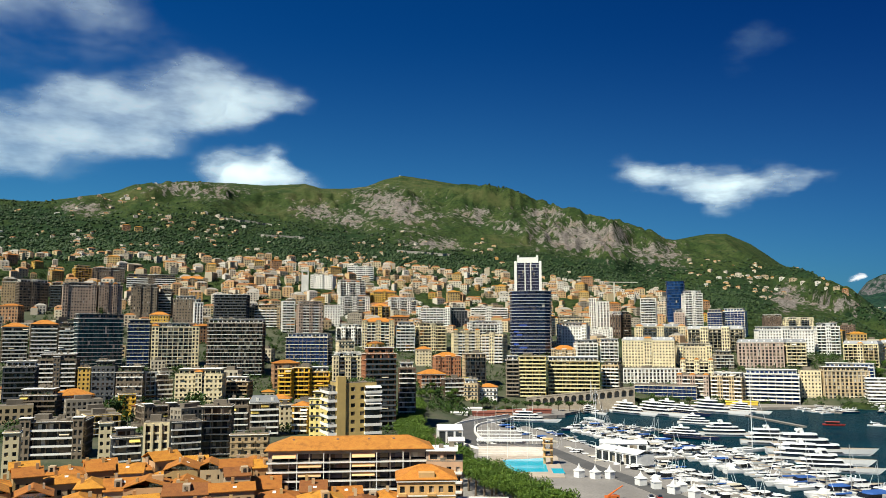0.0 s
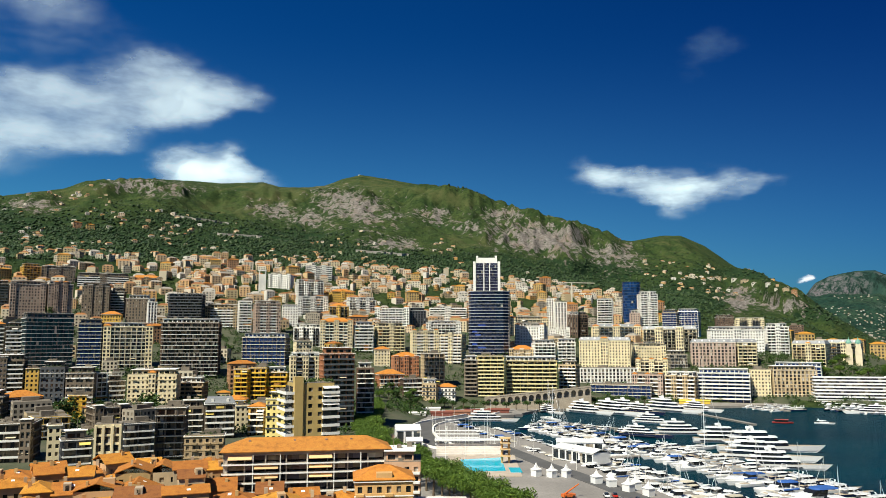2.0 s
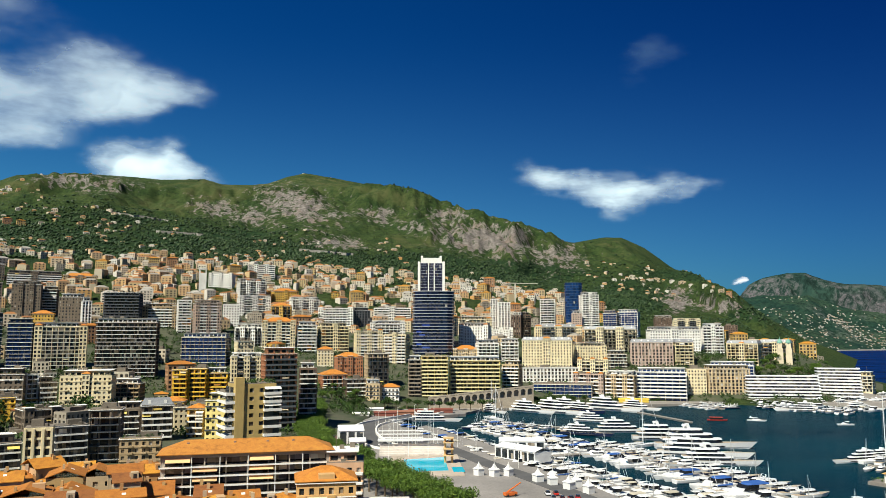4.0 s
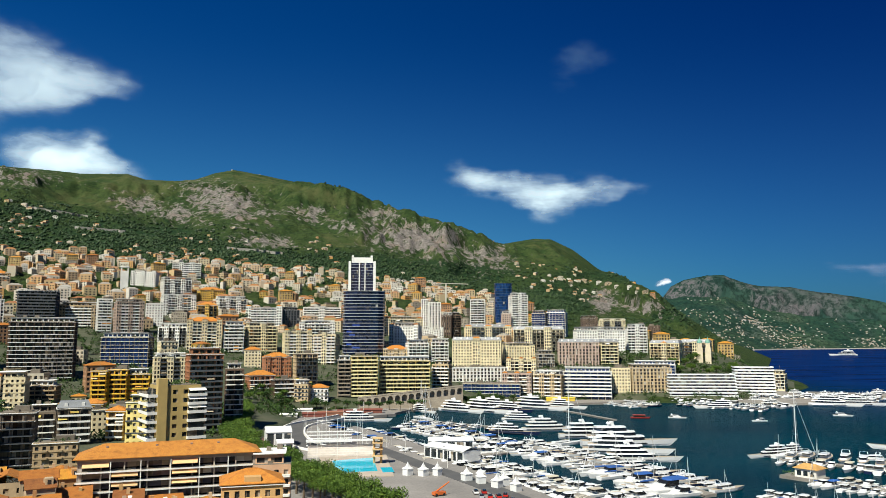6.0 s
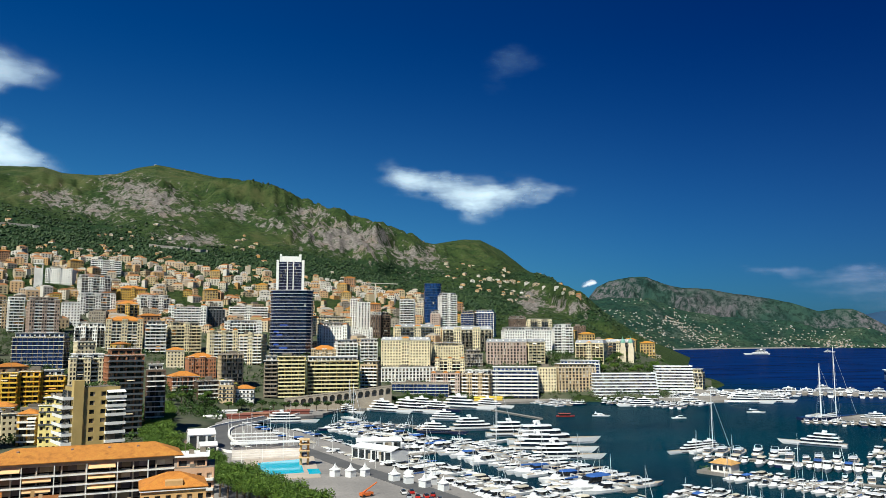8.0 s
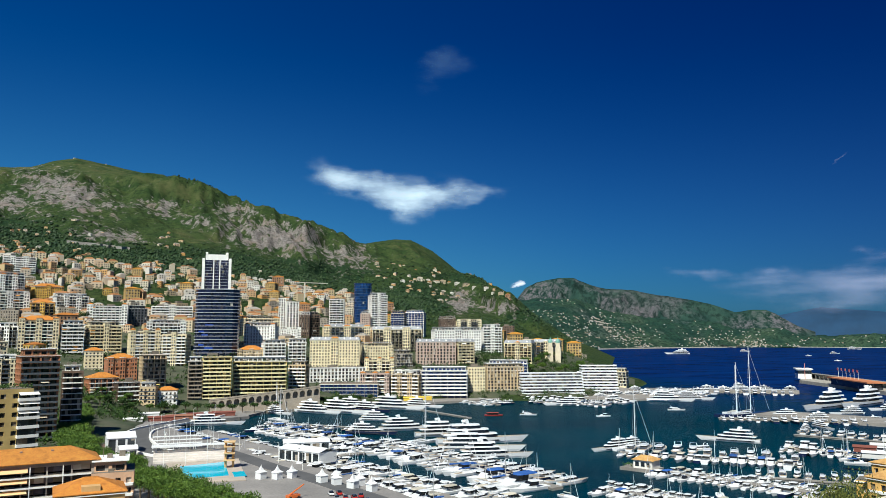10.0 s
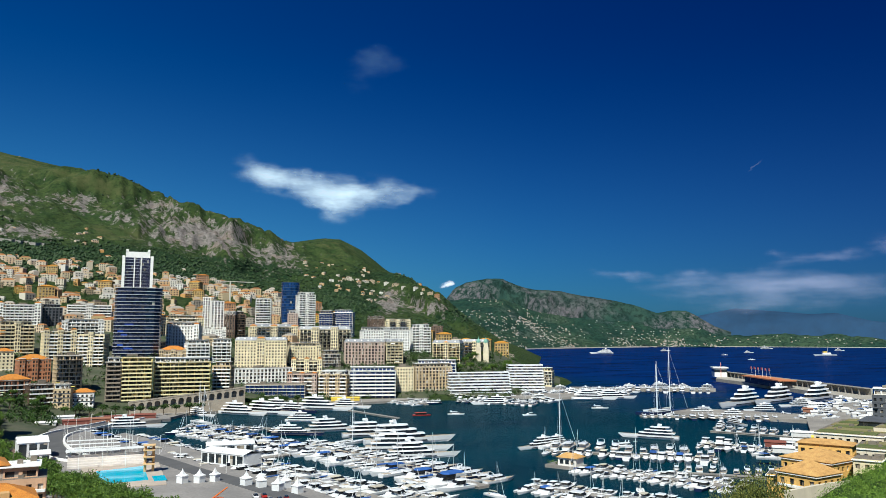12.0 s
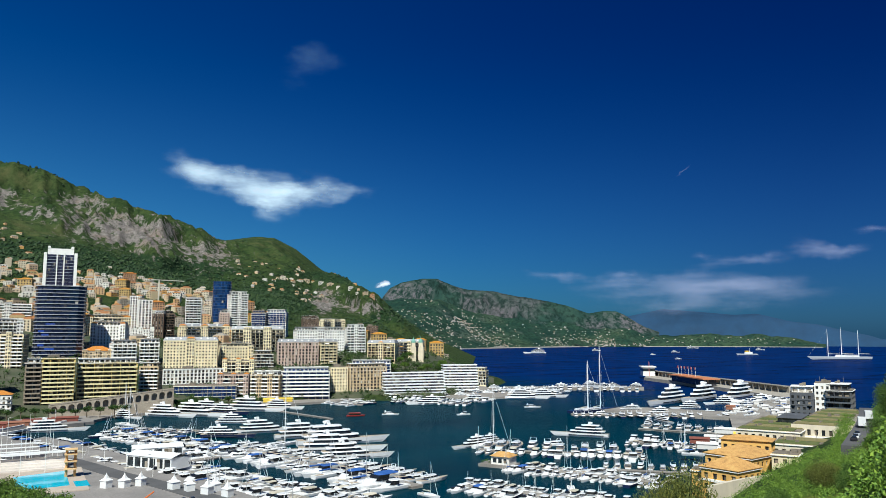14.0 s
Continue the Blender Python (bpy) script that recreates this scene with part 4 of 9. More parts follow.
block(75.0, 644.6, 6.7, 22.8, 17.1, 35.5, -4.6, "bands", (0.70, 0.55, 0.20), "long yellow apartment block with solid balcony bands", roof='garden', lip=0.95, rail=paint((0.84, 0.75, 0.40)))
block(110.6, 651.2, 6.2, 43.9, 18.0, 34.9, -7.6, "bands", (0.70, 0.55, 0.20), "long yellow apartment block with solid balcony bands", roof='garden', lip=0.95, rail=paint((0.84, 0.75, 0.40)))
block(145.8, 670.3, 7.4, 15.9, 11.9, 29.2, -28.9, "bays", BEIGE, "beige period apartment house with balconies")
block(154.4, 920.6, 58.5, 46.9, 18.0, 23.7, 2.7, "balc", CREAM, "cream apartment block with roof terraces")
block(140.6, 836.3, 44.5, 33.1, 18.0, 28.3, -22.8, "punch", WHITE, "white apartment block with a grid of windows")
block(123.2, 780.3, 32.9, 25.9, 18.0, 12.0, -9.7, "punch", BEIGE, "low sand coloured house with tiled roof", roof='tile')
block(145.4, 771.9, 30.4, 21.7, 16.3, 24.3, 1.2, "bays", WHITE, "white period apartment house with dark balconies")
block(168.1, 774.5, 30.4, 18.4, 13.8, 25.4, -11.7, "bays", WHITE, "white period apartment house with dark balconies")
block(185.9, 947.4, 62.0, 8.7, 9.0, 43.4, -12.9, "tall", WHITE, "slim white and dark residential tower")
block(197.9, 941.4, 60.6, 15.2, 11.4, 40.4, -1.7, "tall", WHITE, "slim white and dark residential tower")
block(205.4, 909.1, 55.1, 12.7, 9.5, 32.2, -29.0, "tall", BROWN, "brown residential tower with white ribs")
block(218.4, 911.2, 55.1, 12.1, 9.1, 32.3, -11.0, "balc", BROWN, "brown residential tower with dark balconies")
block(259.7, 964.1, 62.0, 19.4, 14.5, 44.2, -18.1, "balc", WHITE, "white round cornered residential tower with band balconies")
block(322.5, 978.2, 62.1, 22.7, 17.0, 54.3, -1.7, "balc", WHITE, "white residential tower with wide balconies")
block(301.8, 972.2, 62.1, 12.0, 9.0, 29.4, -7.0, "punch", PINK, "pink residential tower with small windows")
block(341.7, 959.5, 58.5, 18.2, 13.6, 33.3, -34.8, "glass", GREY, "blue glass residential tower with white bands", glass=BLUEGLASS)
block(371.5, 973.5, 58.5, 25.5, 18.0, 35.2, -31.4, "glass", WHITE, "blue glass residential tower with white ribs", glass=BLUEGLASS)
block(182.1, 886.0, 52.0, 28.0, 18.0, 14.4, -13.2, "punch", WHITE, "white house with flat roof")
block(246.2, 865.7, 47.8, 54.3, 18.0, 21.6, -9.0, "bays", CREAM, "long cream grand hotel with mansard roof", roof='mansard')
block(284.8, 800.9, 41.0, 55.6, 18.0, 25.3, -25.3, "bays", CREAM, "long cream grand hotel with pilasters", roof='mansard')
block(202.4, 756.4, 25.5, 50.1, 18.0, 29.3, -19.7, "punch", CREAM, "grand cream hotel with rows of arched windows", roof='mansard')
block(193.6, 709.6, 13.7, 54.6, 18.0, 15.4, -0.9, "tall", WHITE, "white colonnade below the grand hotel")
block(252.5, 769.6, 30.5, 33.4, 18.0, 20.8, -2.7, "punch", CREAM, "cream period building with ornate windows")
block(240.3, 727.3, 18.8, 29.5, 18.0, 15.9, -21.4, "bays", CREAM, "cream arcaded terrace building")
block(274.0, 746.8, 25.9, 17.0, 12.8, 18.0, -6.6, "glass", GREY, "grey building wrapped in scaffolding")
block(219.7, 677.3, 4.9, 26.6, 18.0, 19.7, -23.7, "balc", PINK, "sand pink apartment block above the quay")
block(245.0, 666.4, 2.1, 26.2, 18.0, 25.0, -34.4, "balc", BEIGE, "beige apartment block with loggias")
block(281.9, 660.9, 1.6, 44.1, 18.0, 28.2, -22.2, "bands", WHITE, "white hotel with broad wavy balconies and blue glass", glass=BLUEGLASS, lip=1.15, rail=SLAB)
block(308.4, 743.6, 27.7, 41.2, 18.0, 25.0, -17.1, "tall", PINK, "period hotel with tall columns and dark mansard", roof='mansard')
block(339.8, 737.0, 28.1, 18.2, 13.6, 24.7, -11.4, "bays", CREAM, "cream period hotel wing", roof='mansard')
block(351.7, 784.3, 41.3, 53.8, 18.0, 27.1, -8.3, "punch", WHITE, "large white modern hotel with dark square windows")
block(398.9, 791.7, 38.3, 22.3, 16.7, 33.7, -17.6, "bays", WHITE, "large white modern hotel wing with balconies")
block(494.9, 1144.6, 62.5, 25.6, 18.0, 27.9, -14.6, "punch", BROWN, "brown apartment block with yellow roof sign")
block(571.9, 1227.3, 62.9, 43.9, 18.0, 25.3, -17.8, "balc", CREAM, "cream stepped apartment block")
block(628.7, 1185.1, 45.3, 19.5, 14.6, 30.5, -21.1, "punch", BROWN, "brown apartment block with square windows")
block(317.4, 664.0, 5.2, 16.2, 12.1, 24.0, -16.5, "punch", CREAM, "cream retaining wall building with an arched doorway")
block(344.9, 657.5, 5.6, 36.8, 18.0, 26.7, -11.5, "tall", BEIGE, "beige waterfront palace with tall arched openings")
block(367.3, 695.5, 16.9, 40.0, 18.0, 17.1, -32.1, "glass", WHITE, "white greenhouse pavilion with blue glass", glass=BLUEGLASS)
block(404.7, 742.9, 30.8, 31.2, 18.0, 20.4, -42.8, "bays", CREAM, "ornate cream casino wing", roof='mansard')
block(459.7, 774.9, 32.2, 30.9, 18.0, 19.8, -39.5, "bays", CREAM, "cream grand hotel with orange roof edge", roof='mansard')
block(519.0, 725.4, 3.3, 26.0, 18.0, 18.8, -45.1, "glass", CREAM, "cream pavilion with a dark glass end")
block(194.4, 675.1, 4.5, 52.4, 18.0, 11.6, -20.7, "glass", GREY, "low blue glazed terrace building with flat white roof", glass=BLUEGLASS)


# ---------------------------------------------------------------- streets, quays and piers
ASPHALT = rough_stuff("asphalt", (0.075, 0.074, 0.074), (0.115, 0.112, 0.110), 0.08, 3.0)
CONCRETE = rough_stuff("quay_concrete", (0.20, 0.18, 0.155), (0.33, 0.30, 0.26), 0.06, 1.2)
QUAYGREY = rough_stuff("grey_quay_paving", (0.20, 0.185, 0.17), (0.31, 0.285, 0.26), 0.05, 1.0)
STONE = rough_stuff("retaining_wall_stone", (0.30, 0.27, 0.22), (0.44, 0.40, 0.33), 0.2, 1.6, bump_d=0.1)
RED_PAVING = rough_stuff("red_paving", (0.24, 0.12, 0.09), (0.32, 0.18, 0.13), 0.15, 3.0)

GARDENS = rough_stuff("gardens_and_lanes", (0.030, 0.050, 0.016), (0.10, 0.095, 0.06), 0.05, 0.9)
town_d = np.linspace(150, 1010, 70)


def street_z(a, d):
    z = land_z(a, d) + 0.5
    return np.where(z < 2.2, -7.0, z)


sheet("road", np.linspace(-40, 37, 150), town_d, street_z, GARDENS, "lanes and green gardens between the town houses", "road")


def slab_of(name, pts, z1, material, label, category, z0=-5.0, kind="structure"):
    bm = bmesh.new()
    prism(bm, pts, z0, z1)
    return tagged(new(name, mesh(bm, material, name)), label, category, "", kind)


def pier(x0, y0, x1, y1, wide=4.0, z=1.1, material=None, label="long concrete boat pier on the harbour water"):
    """A pier: a solid wall in the water under a deck that juts out a little."""
    v = Vector((x1 - x0, y1 - y0))
    ln = v.length
    root = thing("pier", label, "pier", pose(x0, y0, 0, 0, 0, math.degrees(math.atan2(v.y, v.x))), "harbour piers")
    bm = bmesh.new()
    loft(bm, [[(0, -wide / 2 + e, h), (ln, -wide / 2 + e, h), (ln, wide / 2 - e, h), (0, wide / 2 - e, h)] for e, h in ((0.3, -4.0), (0.3, z - 0.45), (0.0, z - 0.4), (0.0, z))])
    part("deck", bm, material or CONCRETE, root)
    return root


pier(51, 486, 82, 360, 4)
pier(90, 502, 125, 393, 4)
pier(101, 536, 154, 473, 3)
pier(91, 370, 134, 387, 5)
pier(129, 410, 161, 264, 6)
pier(89, 361, 117, 256, 5)
pier(227, 577, 237, 508, 3.5)
pier(124, 278, 129, 233, 4)
pier(220, 279, 248, 214, 5)
pier(176, 257, 204, 197, 4)
pier(239, 330, 295, 268, 4)
pier(249, 253, 279, 219, 3)
pier(324, 307, 354, 259, 3)
pier(377, 347, 402, 298, 3)
pier(402, 437, 495, 366, 8)
pier(435, 649, 514, 580, 5)
pier(566, 662, 645, 588, 6)
pier(298, 635, 306, 596, 4)
pier(493, 648, 532, 595, 4)
pier(25, 529, 43, 451, 3)
slab_of("quay", [(-40, 235), (95, 235), (100, 262), (87, 350), (93, 376), (86, 376), (69, 442), (53, 500), (43, 486), (36, 516), (39, 543), (49, 551), (90, 570), (92, 660), (-40, 660)], 2.2, QUAYGREY, "grey paved quay round the harbour pool", "quay")
slab_of("quay", [(83, 566), (108, 605), (169, 621), (235, 624), (302, 633), (365, 652), (440, 760), (330, 760), (120, 700), (85, 640)], 2.0, CONCRETE, "pale concrete quay along the north shore", "quay")
slab_of("quay", [(369, 658), (440, 587), (519, 585), (534, 602), (508, 648), (560, 860), (420, 800)], 2.0, CONCRETE, "pale concrete quay under the waterfront apartments", "quay")
slab_of("quay", [(555, 648), (648, 587), (669, 606), (541, 701)], 2.4, CONCRETE, "long breakwater with pale concrete top", "quay")
slab_of("breakwater", [(797, 721), (725, 558), (629, 385), (702, 424), (837, 635), (895, 799)], 4.0, STONE, "long dark stone breakwater with a roadway", "breakwater")
slab_of("quay", [(438, 444), (473, 450), (509, 377), (578, 405), (658, 437), (673, 412), (520, 250), (330, 150), (262, 180), (276, 221), (335, 256), (400, 293), (472, 349), (453, 389)], 2.2, CONCRETE, "busy concrete quay on the south side of the harbour", "quay")


# ---------------------------------------------------------------- towers and landmarks
def prism_part(name, pts, z0, z1, material, parent, label=""):
    bm = bmesh.new()
    prism(bm, pts, z0, z1)
    return part(name, bm, material, parent, label)


def box_part(name, x0, x1, y0, y1, z0, z1, material, parent, label=""):
    bm = bmesh.new()
    box(bm, x0, x1, y0, y1, z0, z1)
    return part(name, bm, material, parent, label)


def oval(w, dep, k=20, power=3.2):
    pts = []
    for i in range(k):
        a = 2 * math.pi * i / k
        c, s = math.cos(a), math.sin(a)
        r = (abs(c) ** power + abs(s) ** power) ** (-1 / power)
        pts.append((w / 2 * r * c, dep / 2 + dep / 2 * r * s))
    return pts


def banded_tower(x, y, z, w, dep, h, rot, label, glass, band, storey=3.5, power=3.2, out=0.7, name="residential_tower"):
    """A tower with a rounded plan: a glass core part and a projecting band for every storey."""
    root = thing(name, label, "tower", pose(x, y, z, 0, 0, rot), "towers")
    n = round(h / storey)
    core = mesh_of(lambda bm: prism(bm, oval(w - 2 * out, dep - 2 * out, 20, power), 0, h / n), glass, "window")
    ring = mesh_of(lambda bm: prism(bm, oval(w, dep, 20, power), -0.3, 0.3), band, "floor_band")
    for k in range(n):
        part("window", core, None, root, at=(0, out, k * h / n))
        part("floor_band", ring, None, root, at=(0, 0, (k + 1) * h / n))
    return root


# white tower with twin fins, and the dark rounded tower in front of it
tx, ty = spot(6.39, 905)
root = thing("residential_tower", "tall white tower with dark glass strips and paired fins", "tower", pose(tx, ty, 60, 0, 0, -6), "towers")
prism_part("core", [(-14, 1), (14, 1), (14, 18), (-14, 18)], 0, 86, glazing((0.03, 0.03, 0.06), 0.1, name="violet_glass"), root, "dark violet glazed body")
for fx, hw in ((-14.6, 1.5), (-3.4, 0.6), (3.4, 0.6), (14.6, 1.5)):
    prism_part("fin", [(fx - hw, 0), (fx + hw, 0), (fx + hw, 19), (fx - hw, 19)], 0, 88, SLAB, root, "white upright fin")
prism_part("crown", [(-12.5, 2), (12.5, 2), (12.5, 17), (-12.5, 17)], 86.01, 92.6, SLAB, root, "white roof crown")
for fx in (-11.2, 11.2):
    prism_part("fin", [(fx - 1.3, 1.5), (fx + 1.3, 1.5), (fx + 1.3, 17.5), (fx - 1.3, 17.5)], 92.61, 95, SLAB, root)
slab_m = mesh_of(lambda bm: box(bm, -14.05, 14.05, 0.2, 18.3, -0.12, 0.12), paint((0.55, 0.55, 0.58)), "floor_band")
for k in range(1, 26):
    part("floor_band", slab_m, None, root, at=(0, 0, k * 3.35))

bx, by = spot(6.57, 800)
dark = banded_tower(bx, by, 36, 45, 30, 70.5, -6.5, "dark glass tower with rounded front and thin grey floor bands", glazing((0.012, 0.018, 0.045), 0.03, (2.4, 2.4, 3.4), "dark_blue_glass"), paint((0.40, 0.40, 0.44)), 3.3)
NET = sleek("blue_netting", (0.012, 0.06, 0.36), 0.7, 0, 0.4)
for k, (a, b) in ((3, (-12, -4)), (4, (-18, 2)), (7, (-15, -5)), (8, (-18, 6)), (10, (-12, -4))):
    box_part("netting", a, b, -0.2 + 0.004 * a * a * 1.5, 0.9 + 0.004 * a * a, k * 3.3 + 0.8, k * 3.3 + 2.6, NET, dark, "bright blue building net")

ox, oy = spot(17.0, 1055)
banded_tower(ox, oy, 60, 25, 22, 72, -17, "tall slender dark blue glass tower", glazing((0.012, 0.04, 0.12), 0.03, (2, 2, 3.4), "navy_glass"), sleek("navy_frame", (0.03, 0.06, 0.13), 0.35), 3.6, 2.6, 0.35)

# ---------------------------------------------------------------- long block with the orange roof, in front
AWNING = sleek("apricot_awning", (0.80, 0.50, 0.24), 0.8, 0, 0.25)
PALEGLASS = glazing((0.060, 0.054, 0.066), 0.42, (2.4, 2.4, 3.0), "loggia_glass")
lx, ly = (-29.5, 247.0)
long_house = thing("apartment_building", "long apartment block with orange tiled roof and awnings", "building", pose(lx, ly, 6, 0, 0, 6.6), "town buildings")
LW, LD, LH, LN = 51.0, 13.0, 18.0, 6
bm = bmesh.new()
facade_shell(bm, LW, LD, LH - 0.9, 0, LN, 8, 3, 0.16, 0.06, 1.3)
part("wall", bm, paint((0.40, 0.34, 0.28)), long_house)
inner = mesh_of(lambda bm: box(bm, -LW / 2 + 1.0, LW / 2 - 1.0, 1.25, LD - 0.4, 0, LH / LN - 0.4), PALEGLASS, "window")
bal_l = mesh_of(lambda bm: tray(bm, -LW / 2 - 0.3, LW / 2 + 0.3, -1.3, -0.03, -0.16, 0.3, 0.12, 0.2), SLAB, "balcony")
for k in range(LN):
    part("window", inner, None, long_house, at=(0, 0, k * LH / LN + 0.2))
    if k:
        part("balcony", bal_l, None, long_house, at=(0, 0, k * (LH - 0.9) / LN))
aw = mesh_of(lambda bm: loft(bm, [[(-3.6, -0.03, 2.55), (3.6, -0.03, 2.55), (3.6, -0.03, 2.65), (-3.6, -0.03, 2.65)], [(-3.6, -1.7, 1.55), (3.6, -1.7, 1.55), (3.6, -1.7, 1.63), (-3.6, -1.7, 1.63)]]), AWNING, "awning")
for ax, k in ((-12.5, 4), (-12.5, 3), (4.2, 5), (4.2, 4), (4.2, 3), (18.6, 3), (-20.5, 5)):
    part("awning", aw, None, long_house, "apricot canvas awning", at=(ax, 0, k * (LH - 0.9) / LN))
fin = mesh_of(lambda bm: box(bm, -0.12, 0.12, -1.2, -0.035, 0, LH - 0.9), SLAB, "divider")
for ax in (-16.5, -8.2, 0.2, 8.4, 16.8):
    part("divider", fin, None, long_house, at=(ax, 0, 0))
bm = bmesh.new()
hip_roof(bm, LW, LD, LH + 0.005, 3.6, 1.2)
part("roof", bm, tiles((0.50, 0.195, 0.028)), long_house, "bright orange tiled hip roof")
vent = mesh_of(lambda bm: box(bm, -0.35, 0.35, -0.35, 0.35, 0, 1.0), paint((0.3, 0.2, 0.15)), "roof_vent")
for ax in (-18, -4, 6, 14):
    part("roof_vent", vent, None, long_house, at=(ax, 4.5, LH + 2.0))

ex, ey = spot(0.1, 246)
block(ex, ey, 5, 11.5, 15, 17.5, -2, "punch", (0.66, 0.40, 0.24), "apricot end house with a roof terrace")

# ochre villa with hipped roof, and pale roof beside it
vx, vy = spot(-1.2, 216)
villa = block(vx, vy, 6, 16, 13, 13.5, 4, "punch", (0.66, 0.40, 0.16), "ochre villa with hipped tile roof and dormer", roof="tile")
box_part("dormer", -2.2, 2.2, 0.2, 4.0, 14.2, 16.2, paint((0.66, 0.40, 0.16)), villa, "ochre dormer with round window")
wx, wy = spot(2.6, 214)
pale = thing("pavilion", "low pavilion with a shallow pale cream roof", "building", pose(wx, wy, 4, 0, 0, -2), "town buildings")
box_part("wall", -8, 8, 0, 12, 0, 9.5, paint(CREAM), pale)
bm = bmesh.new()
hip_roof(bm, 16, 12, 9.505, 1.6, 0.8)
part("roof", bm, paint((0.78, 0.74, 0.66)), pale)

# ---------------------------------------------------------------- tan tower with two balcony fronts
px, py = spot(-6.3, 300)
TAN = (0.50, 0.36, 0.13)
tan = thing("apartment_building", "tan apartment tower with white balconies and roof garden", "building", pose(px, py, 7, 0, 0, 22), "town buildings")
TH, TN = 34.0, 11
bm = bmesh.new()
facade_shell(bm, 15, 14, TH, 0, TN, 4, 3, 0.5, 0.55)
part("wall", bm, paint(TAN), tan)
win_t = mesh_of(lambda bm: box(bm, -7.1, 7.1, 0.35, 13.6, 0, 1.8), CURTAIN, "window")
box_part("stair_tower", -8.2, -4.9, -0.7, 2.4, -1, TH + 3.4, paint(TAN), tan, "blank tan stair tower")
bal_r = mesh_of(lambda bm: tray(bm, 2.6, 9.3, -1.8, -0.03, -0.15, 0.9), SLAB, "balcony")
bal_s = mesh_of(lambda bm: tray(bm, -11.6, -7.53, -0.4, 13.6, -0.15, 0.9), SLAB, "balcony")
shade = mesh_of(lambda bm: loft(bm, [[(2.8, -0.03, 2.7), (9.1, -0.03, 2.7), (9.1, -0.03, 2.78), (2.8, -0.03, 2.78)], [(2.8, -2.1, 1.9), (9.1, -2.1, 1.9), (9.1, -2.1, 1.97), (2.8, -2.1, 1.97)]]), SLAB, "awning")
log_r = mesh_of(lambda bm: box(bm, 2.9, 8.9, -0.02, 1.0, 0.2, 2.7), DARKGLASS, "loggia")
log_s = mesh_of(lambda bm: box(bm, -8.4, -7.52, 2.6, 13.4, 0.2, 2.7), DARKGLASS, "loggia")
for k in range(TN):
    part("window", win_t, None, tan, at=(0, 0, k * TH / TN + 0.7))
    if k:
        part("balcony", bal_r, None, tan, at=(0, 0, k * TH / TN))
        part("balcony", bal_s, None, tan, at=(0, 0, k * TH / TN))
    part("loggia", log_r, None, tan, "dark loggia behind the balcony", at=(0, 0, k * TH / TN))
    part("loggia", log_s, None, tan, "dark loggia behind the balcony", at=(0, 0, k * TH / TN))
    if k in (8, 9, 10):
        part("awning", shade, None, tan, "white canvas awning", at=(0, 0, k * TH / TN))
box_part("roof", -7.4, 7.4, 0.1, 13.9, TH + 0.3, TH + 1.0, FLAT, tan)
bm = bmesh.new()
rngp = random.Random(4)
for _ in range(30):
    clump(bm, rngp.uniform(-3.5, 7), rngp.uniform(0.5, 9), TH + 1.6, rngp.uniform(0.6, 1.2), rngp, 16, 0.4)
tagged(part("roof_plants", bm, ROOFGREEN, tan), "green roof garden shrubs", kind="stuff")

# ---------------------------------------------------------------- tiled roofs of the old quarter
TILE_TONES = ((0.50, 0.195, 0.018), (0.38, 0.130, 0.018), (0.56, 0.240, 0.022), (0.26, 0.090, 0.020), (0.44, 0.155, 0.018))
OLD_WALLS = ((0.52, 0.34, 0.14), (0.52, 0.39, 0.24), (0.46, 0.25, 0.10), (0.48, 0.38, 0.27), (0.52, 0.33, 0.17))


def gable_roof(bm, w, dep, z, rise, over=0.45):
    pts = [(-over, z), (dep / 2, z + rise), (dep + over, z), (dep + over, z - 0.2), (dep / 2, z + rise - 0.25), (-over, z - 0.2)]
    loft(bm, [[(-w / 2 - over, y, zz) for y, zz in pts], [(w / 2 + over, y, zz) for y, zz in pts]])


